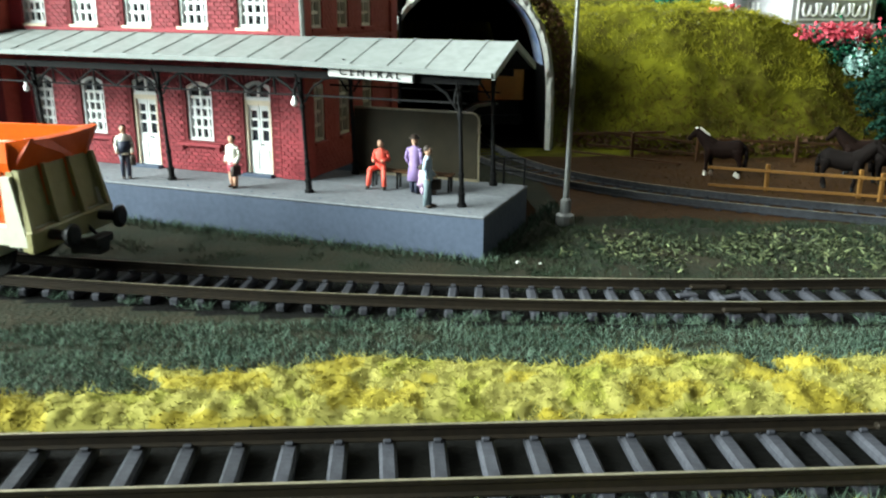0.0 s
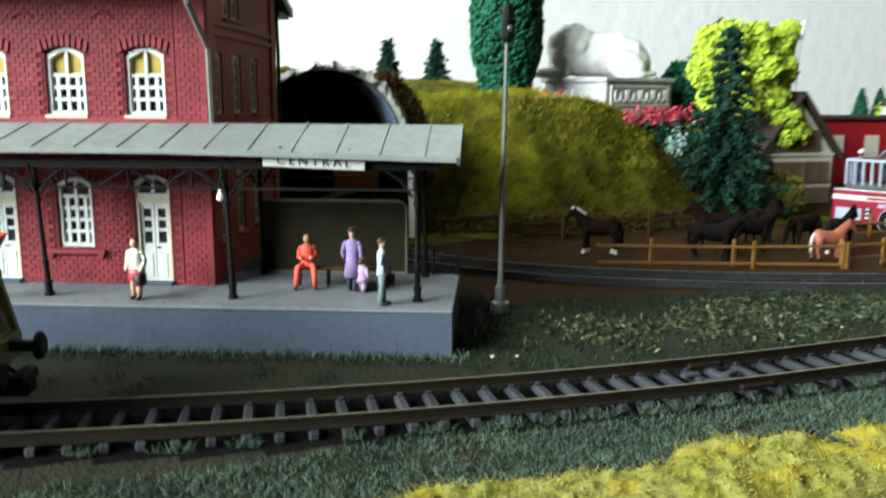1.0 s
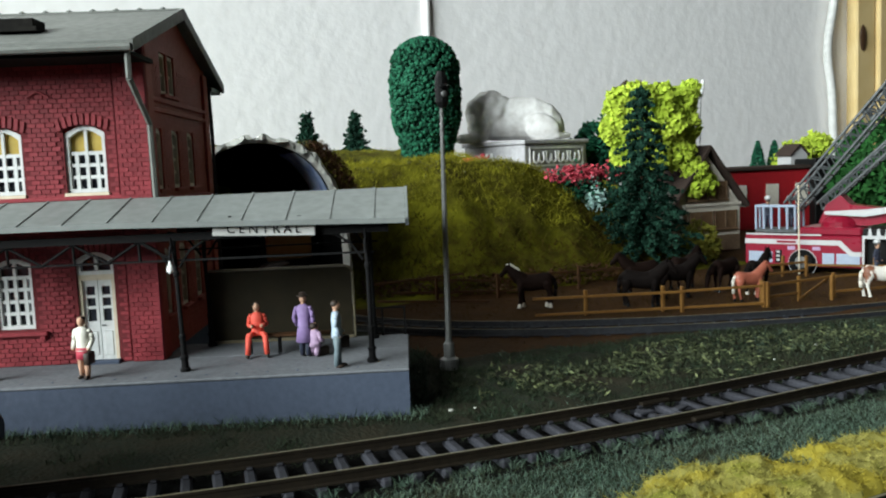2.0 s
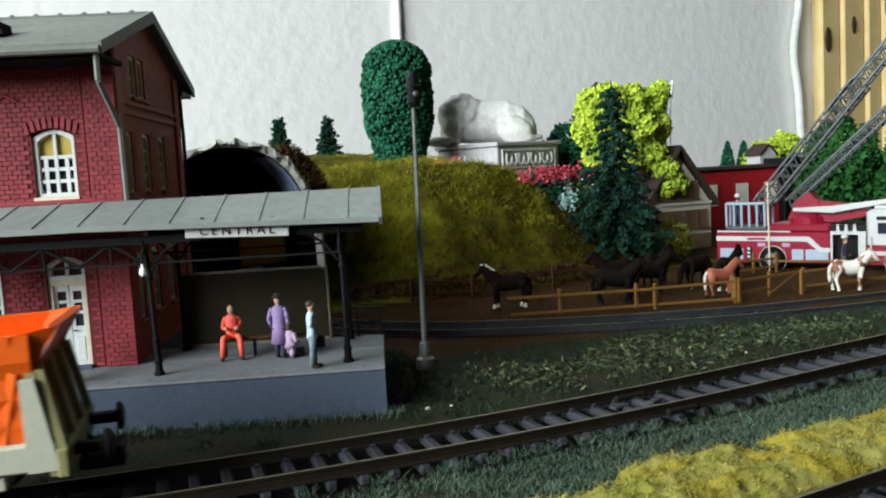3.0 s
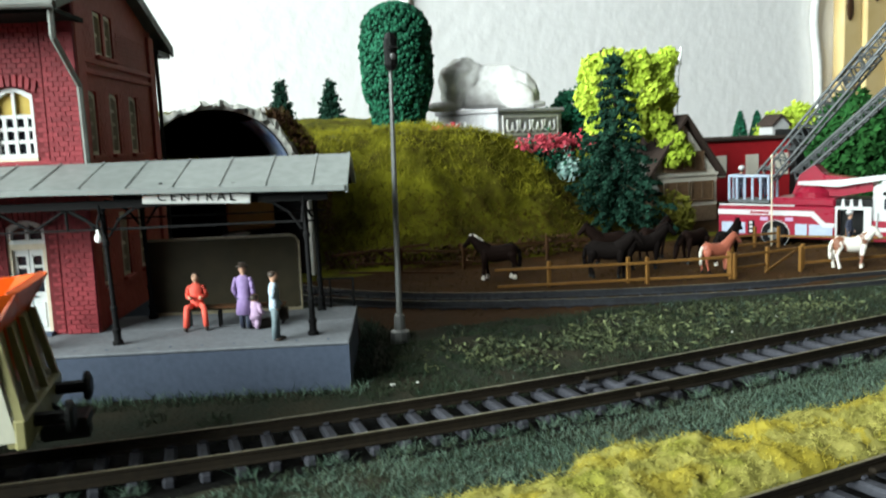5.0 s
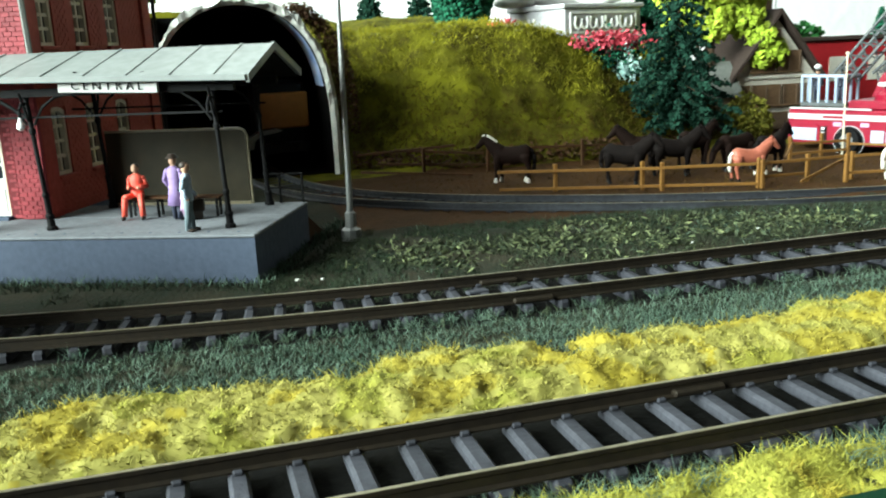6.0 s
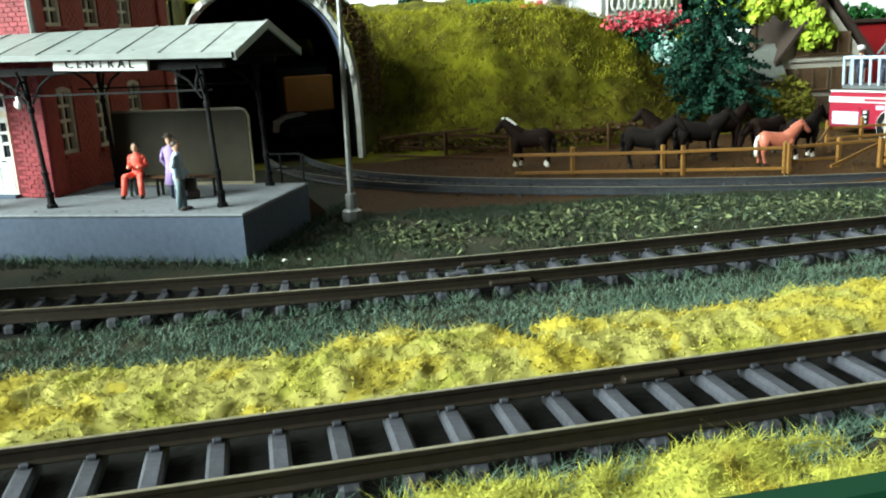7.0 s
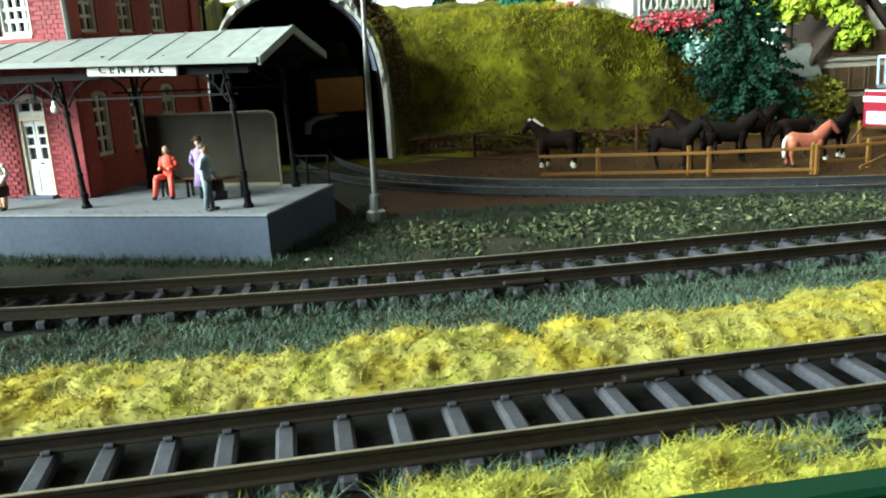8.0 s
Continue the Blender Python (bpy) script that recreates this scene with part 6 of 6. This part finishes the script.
    part("basket_floor", box(-28, -5.6, 2, 16, 21.0, 23.2, bevel=0.4), "silver", bk)
    for x in np.linspace(-27.4, -6.2, 6):
        part("bar", rod((x, 2.4, 23), (x, 2.0, 35.6), 0.7, None, None, 6), "truck_grey", bk)
    for y in (8, 15):
        for x in (-27.4, -6.2):
            part("bar", rod((x, y, 23), (x, y, 35.6), 0.7, None, None, 6), "truck_grey", bk)
    part("top_rail", tube([(-27.4, 15.5, 35.6), (-27.4, 2, 35.6), (-6.2, 2, 35.6), (-6.2, 15.5, 35.6)], 0.8), "truck_grey", bk)
    m = f.matrix_world
    for x in (-23, -11):
        p = m @ Vector((x * MM, 8 * MM, 23.4 * MM))
        figure("crew_figurine", "painted dark-blue crew figure with white helmet in the basket", (p.x / MM, p.y / MM, p.z / MM), 120, "cloth_dark", "cloth_dark", "hair", 16.0)
        solid("helmet", ball((0, 0, 0), 1.9, 1.9, 1.4, sub=2), "truck_white", "white painted helmet on a crew figure", "helmet", (p.x / MM, p.y / MM, p.z / MM + 16.4), smooth=True)
    p = m @ Vector((36 * MM, -4 * MM, 0))
    figure("crew_figurine", "painted dark-blue crew figure standing by the open locker", (p.x / MM, p.y / MM, 0.4), 20, "cloth_dark", "cloth_dark", "hair", 17.5)
    solid("helmet", ball((0, 0, 0), 1.8, 1.8, 1.3, sub=2), "truck_white", "white painted helmet on a crew figure", "helmet", (p.x / MM, p.y / MM, 18.2), smooth=True)


fire_engine()
post = thing("thin_pole", "thin pale pole standing before the fire engine", "pole", (303, 350, 0))
part("shaft", rod((0, 0, 0), (-0.5, 0, 46), 0.45, 0.4, seg=6), "cream", post)
part("tip", ball((-0.5, 0, 46.3), 0.9, sub=1), "cream", post)

# ---- ground cover ----


def lumpy(x, y, s=11.0, lift=0.0):
    return noise.noise(Vector((x / s, y / s, 3.3))) + lift


def foam_sheet(name, x0, x1, y0, y1, step, height, materials, label, pick):
    """A lumpy foam mat over the ground, where height is above nothing."""
    xs, ys = np.arange(x0, x1, step), np.arange(y0, y1, step)
    verts, hs = [], []
    for y in ys:
        for x in xs:
            h = height(x, y)
            hs.append(h)
            verts.append((x + 0.5 * noise.noise(Vector((x, y, 5))), y, ground_z(x, y) + max(h, -0.6)))
    w, faces, index = len(xs), [], []
    for b in range(len(ys) - 1):
        for a in range(w - 1):
            q = (b * w + a, b * w + a + 1, (b + 1) * w + a + 1, (b + 1) * w + a)
            if max(hs[k] for k in q) > -0.5:
                faces.append(q)
                index.append(pick(xs[a], ys[b]))
    sheet = raw(name, verts, faces, materials, label, "grass", "stuff", index=index)
    sheet.data.polygons.foreach_set("use_smooth", [True] * len(sheet.data.polygons))
    return sheet


def tint_of(x, y):
    v = lumpy(x, 1.6 * y, 13) + 0.35 * lumpy(x + 70, y, 4)
    return 0 if v > 0.06 else (1 if v > -0.4 else 2)


def meadow_h(x, y):
    fade = sum(zone(x + a, y + b) == 2 for a, b in ((0, 0), (-2.2, 0), (2.2, 0), (0, -1.6), (0, 1.6))) / 5
    if fade < 0.25:
        return -0.6
    return -0.8 * (1 - fade) + fade * 1.0 + fade * (0.9 * lumpy(x, y, 9) + 0.7 * lumpy(x, y, 24) + 1.3 * lumpy(x, y, 3.6) + 0.7 * lumpy(x, y, 1.6))


FOAM = ["flower_yellow", "flock_cream", "flock_lime"]
foam_sheet("meadow_foam", -130, 330, 130, 168, 0.8, meadow_h, FOAM, "yellow foam mat like a strip of flowering meadow", tint_of)
yl = scatter(80000, -130, 330, 130, 168, lambda x, y: zone(x, y) == 2)
yl = [(x, y, z + max(0, meadow_h(x, y)) + rng.uniform(-0.25, 0.45)) for x, y, z in yl]
for c, kind in enumerate(("deep yellow", "pale yellow", "lime")):
    mine = [p for p in yl if tint_of(p[0] + rng.normal(0, 1.5), p[1] + rng.normal(0, 1.0)) == c]
    flakes(("yellow_flock", "cream_flock", "lime_flock")[c], mine, 0.42, FOAM[c], kind + " foam flock in the meadow strip", up=0.35)
    blades(("yellow_fibres", "cream_fibres", "lime_fibres")[c], mine[::2], 0.6, 1.5, 0.12, FOAM[c], kind + " curled fibres in the meadow strip", 1.3)
grn = scatter(80000, -160, 330, 132, 180, lambda x, y: zone(x, y) == 1 and y > 131 and abs(y - mid_y(x)) > 11.0)
grn = [p for p in grn if lumpy(p[0], 1.5 * p[1], 19) + 0.4 * lumpy(p[0], p[1], 6) > -0.45]
blades("verge_grass", grn, 0.6, 1.7, 0.18, "blade_green", "blue-green grass fibres along the middle track", 0.8)
wisps = [(x, mid_y(x) - o, 0.3) for x, o in zip(rng.uniform(-120, 330, 7000), rng.uniform(10.2, 12.4, 7000)) if lumpy(x, o, 5) > 0.16]
blades("sleeper_wisps", wisps, 1.4, 3.0, 0.14, "blade_green", "grey-green wisps of grass over the middle track's sleeper ends", 0.8)
blades("verge_grass_dark", scatter(16000, -160, 330, 132, 182, lambda x, y: zone(x, y) != 2 and y > 131 and abs(y - mid_y(x)) > 11.2), 0.8, 2.2, 0.2, "blade_dark", "dark grass fibres along the middle track", 0.9)
back = scatter(26000, -160, 60, 198, 300, lambda x, y: y - mid_y(x) > 11 and off_platform(x, y))
back = [p for p in back if not off_platform(p[0], p[1], 9.0) or p[0] > 35 or lumpy(p[0], p[1], 12) > 0.12]
blades("platform_grass", back, 0.8, 2.0, 0.22, "blade_dark", "dark grass along the platform's foot", 0.9)
fringe = [p for p in back if off_platform(p[0], p[1]) and not off_platform(p[0], p[1], 5.0)]
blades("platform_fringe", fringe, 1.2, 3.0, 0.3, "blade_green", "green tufts against the platform wall", 0.6)
mead = scatter(46000, 25, 330, 199, 300, lambda x, y: y - mid_y(x) > 10.5 and off_platform(x, y) and y < 268 - 0.14 * (x - 150) and far_gap(x, y) > 13)
blades("meadow_grass", [p for p in mead[:22000] if lumpy(p[0], p[1], 15) > -0.15 - 0.004 * (p[0] - 60)], 0.8, 2.0, 0.22, "blade_dark", "dark short grass between the tracks", 0.9)
blades("meadow_grass_green", [p for p in mead[22000:] if p[0] > 150 or lumpy(p[0], p[1], 18) > 0.25], 0.8, 2.0, 0.22, "blade_green", "green short grass between the tracks", 0.9)
leafy = []
for x, y, z in mead:
    core = 1 - abs((y - 236 + 0.09 * (x - 100)) / 26) - max(0, (70 - x) / 30) - max(0, (x - 190) / 60)
    if rng.uniform() < core * 0.55 + 0.55 * lumpy(x, y, 12) - 0.15 * smooth(120, 200, x):
        leafy.append((x, y, z + rng.uniform(0.3, 1.1)))
flakes("leaf_litter", leafy[::2], 1.7, "leaf_flake", "pale green leaf flakes scattered on the meadow", up=0.6, slim=0.4)
flakes("leaf_litter_dark", leafy[1::2], 1.6, "leaf_dark", "dull olive leaf flakes scattered on the meadow", up=0.6, slim=0.4)


def edge_h(x, y):
    fall = min(1.0, max(0.0, (106.0 - y) / 4.0)) * min(1.0, max(0.2, (x + 10) / 80))
    return fall * (1.1 + 2.2 * lumpy(x, y, 8) + 2.4 * lumpy(x + 30, y, 17) + 1.0 * lumpy(x, y, 3.4) + 0.4 * lumpy(x, y, 1.5)) - 0.3 * (y > 99)


def edge_tint(x, y):
    v = lumpy(x, y, 10) + 0.3 * lumpy(x + 70, y, 4)
    return 0 if v > 0.2 else 2


foam_sheet("edge_foam", -60, 330, 86.8, 106, 0.7, edge_h, FOAM, "lime and yellow foam lumps along the layout's edge", edge_tint)
fr = [(x, y, z + edge_h(x, y) + rng.uniform(-0.2, 0.5)) for x, y, z in scatter(60000, -60, 330, 87, 106, lambda x, y: edge_h(x, y) > 0)]
for c in (0, 2):
    mine = [p for p in fr if edge_tint(p[0] + rng.normal(0, 1), p[1]) == c]
    blades("edge_fibres_yellow" if c == 0 else "edge_fibres_lime", mine[::2], 0.6, 1.6, 0.12, FOAM[c], ("yellow" if c == 0 else "lime") + " curled fibres along the layout's edge", 1.3)
    flakes("edge_flock_yellow" if c == 0 else "edge_flock_lime", mine, 0.34, FOAM[c], ("yellow" if c == 0 else "lime") + " foam flock along the layout's edge", up=0.6)
wisp = scatter(20000, -60, 330, 97, 108.5, lambda x, y: lumpy(x, y, 7) > -0.1)
blades("edge_wisps", wisp, 0.8, 2.4, 0.15, "blade_green", "grey-green wisps of grass beside the near track", 1.1)
pad = scatter(9000, 90, 420, 262, 400, lambda x, y: far_gap(x, y) > 13 and hill(x, y) < 3 and y > 280 - 0.14 * (x - 150))
blades("paddock_grass", pad, 0.6, 1.6, 0.3, "moss_brown", "short brown-green fibres in the paddock", 0.9)
hl = []
for x, y in zip(rng.uniform(74, 420, 90000), rng.uniform(384, 640, 90000)):
    if hill(x, y) > 1.5 and not in_tunnel(x, y) and (y < 520 or rng.uniform() < 0.25):
        hl.append((x, y, ground_z(x, y) + rng.uniform(-0.3, 1.2)))
# Moss colour follows height: real browning plus lit top and shaded foot as colour.
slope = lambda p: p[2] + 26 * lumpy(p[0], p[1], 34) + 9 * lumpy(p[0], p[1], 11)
flakes("hill_moss_brown", [p for p in hl[1::2] if slope(p) < 31], 0.7, "moss_brown", "brown moss on the hill's lower slope, shade included in its colour", up=1.0)
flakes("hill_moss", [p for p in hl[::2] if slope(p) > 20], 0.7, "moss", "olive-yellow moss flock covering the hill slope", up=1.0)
near_slope = [p for p in hl if p[1] < 515]
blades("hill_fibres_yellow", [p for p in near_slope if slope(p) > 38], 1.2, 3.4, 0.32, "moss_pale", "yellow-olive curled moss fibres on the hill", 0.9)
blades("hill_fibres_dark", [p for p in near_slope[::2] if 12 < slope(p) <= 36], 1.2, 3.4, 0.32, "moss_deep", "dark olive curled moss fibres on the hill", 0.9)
blades("hill_fibres_brown", [p for p in near_slope[1::2] if slope(p) <= 30], 1.0, 3.0, 0.3, "moss_brown", "brown moss fibres low on the hill, shade included in their colour", 1.0)
crest = [p for p in hl if p[1] > foot(p[0]) + 62 and p[1] < 520 and lumpy(p[0], p[1], 16) > -0.05]
flakes("crest_litter", crest[::2], 1.3, "straw", "grey straw litter along the hill's crest", up=0.35, slim=0.5)
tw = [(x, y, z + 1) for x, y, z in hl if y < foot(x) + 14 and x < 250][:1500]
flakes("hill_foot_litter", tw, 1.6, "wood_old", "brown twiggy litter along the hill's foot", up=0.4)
pm = []
for k in range(5200):
    a = rng.uniform(0.03, 0.36) * math.pi
    zz = 82 * math.sin(a) ** 0.62
    xx = 35.3 + (1 if a < math.pi / 2 else -1) * arch_half(zz, 82, 43) + rng.uniform(0.5, 10)
    pm.append((xx, 419 + rng.uniform(-1.5, 6), zz + rng.uniform(-1, 2.5)))
flakes("portal_moss", pm, 0.9, "wood_old", "brown shaggy moss round the tunnel mouth", up=0.9)
flakes("portal_moss_olive", [(x + rng.normal(0, 1), y + 1, z) for x, y, z in pm[::3]], 0.9, "moss", "olive moss round the tunnel mouth", up=0.9)
for x, y, s in ((34, 226, 0.8), (40, 224, 0.5), (140, 216, 0.5), (165, 222, 0.5)):
    solid("pebble", ball((0, 0, 0), s, s * 0.8, s * 0.6, sub=1, rough=0.3, seed=x), "plaster", "small pale pebble lying in the grass", "pebble", (x, y, ground_z(x, y) + 0.9))


# ---- bricks of the station, laid course by course ----
def brick_mesh(name, w, material):
    return as_mesh(name, box(0, w, -0.32, 0.1, 0, 1.08, bevel=0.1), material)


COURSE, LONG = 1.32, 2.56
full, half = brick_mesh("brick", LONG - 0.24, "brick_piece"), brick_mesh("brick", LONG / 2 - 0.24, "brick_piece")


def lay_bricks():
    front = station.children[0]
    blocks = []
    count, row, z = 0, 0, PZ + 0.3
    while z < EAVE - 4:
        u = GU - 8.4
        first = True
        while u > LEFT + 6.5:
            w = LONG if not (first and row % 2) else LONG / 2
            a, b = u - w, u
            first = False
            u -= w
            hit = [h for h in FRONT if h[0] - 0.4 < b and h[1] + 0.4 > a and h[2] - 0.3 < z + 1.1 and h[3] + 0.2 > z]
            if hit:
                continue
            if count < 295 and -101 < a and 12 < z < 46:
                o = new("brick", full if w == LONG else half)
                o.parent = front
                o.matrix_local = pose(a * MM, FV * MM + rng.uniform(-0.08, 0.05) * MM, z * MM)
                count += 1
            else:
                blocks.append((a, b - 0.24, FV - 0.32, FV + 0.05, z, z + 1.08))
        for a in ((GU - 8.0, GU - 5.4, GU - 2.8) if row % 2 else (GU - 8.0, GU - 6.7, GU - 4.1, GU - 1.5)):
            nxt = min((q for q in (GU - 6.7, GU - 5.4, GU - 4.1, GU - 2.8, GU - 1.5, GU + 0.7) if q > a + 1.2 and (q > GU or (q in (GU - 5.4, GU - 2.8)) == bool(row % 2))), default=GU + 0.7)
            blocks.append((a + 0.1, nxt - 0.14, FV - 1.3, FV - 0.95, z, z + 1.08))
        row += 1
        z += COURSE
    corner = [(0, 2, 4), (1, 2, 4), (1, 3, 4), (0, 3, 4), (0, 2, 5), (1, 2, 5), (1, 3, 5), (0, 3, 5)]
    verts = [tuple(b[k] for k in c) for b in blocks for c in corner]
    sides = [(0, 1, 5, 4), (1, 2, 6, 5), (3, 0, 4, 7), (4, 5, 6, 7), (3, 2, 1, 0)]
    raw("brickwork", verts, [tuple(8 * n + k for k in q) for n in range(len(blocks)) for q in sides], ["brick"], "red moulded brick courses", "", "stuff", front)
    # flat brick arches over the openings and wall anchors
    for u0, u1, z0, z1 in FRONT:
        c, w = (u0 + u1) / 2, (u1 - u0) / 2 + 0.6
        for k in range(9):
            s = -1 + 2 * k / 8
            zz = z1 + 0.2 - 1.6 * s * s
            v = new("arch_brick", ARCH)
            v.parent = front
            v.matrix_local = pose((c + w * s) * MM, FV * MM, zz * MM, 0, 12 * s, 0)
    for k in range(4):
        an = tube([(-100 - 22.5 * k - 3, FV - 0.6, 88.5), (-100 - 22.5 * k, FV - 0.8, 90), (-100 - 22.5 * k + 3, FV - 0.6, 88.5)], 0.35)
        part("wall_anchor", an, "brick", front)


ARCH = as_mesh("arch_brick", box(-0.6, 0.6, -0.8, 0.1, 0, 3.2, bevel=0.12), "brick_piece")
lay_bricks()


def gable_courses():
    """Shallow courses on the gable wall."""
    verts, faces = [], []
    z, row = PZ + 0.3, 0
    while z < 98:
        v = FV + 6.5 + (LONG / 2 if row % 2 else 0)
        while v < BACK - 7:
            if not any(h[0] - 0.5 < v + LONG and h[1] + 0.5 > v and h[2] - 1.3 < z + 1.1 and h[3] + 0.2 > z for h in GABLE):
                n = len(verts)
                for x in (GU - 0.05, GU + 0.14):
                    verts += [(x, v, z), (x, v + LONG - 0.24, z), (x, v + LONG - 0.24, z + 1.08), (x, v, z + 1.08)]
                faces += [(n + 4, n + 5, n + 6, n + 7)] + [(n + a, n + (a + 1) % 4, n + 4 + (a + 1) % 4, n + 4 + a) for a in range(4)]
            v += LONG
        z += COURSE
        row += 1
    raw("gable_brickwork", verts, faces, ["brown_wall"], "shallow brick courses of the gable", "", "stuff", station)


gable_courses()


def track_pose(x):
    """Pose of a vehicle whose buffer end is at x on the middle track."""
    back = x - 60
    ang = math.degrees(math.atan2(mid_y(x) - mid_y(back), x - back))
    return pose(x * MM, mid_y(x) * MM, 5.0 * MM, 0, 0, ang)


def motions():
    walk(wagon, [(t, track_pose(x)) for t, x in ((0.0, -72.3), (1.0, -72.3), (1.7, -72.3), (2.5, -72.3), (2.7, -69.0), (2.8, -61.5), (2.9, -52.5), (3.0, -44.3), (3.1, -40.6), (3.2, -39.2), (3.35, -39.0), (4.2, -39.0), (6.0, -39.0), (8.0, -39.0))])


motions()
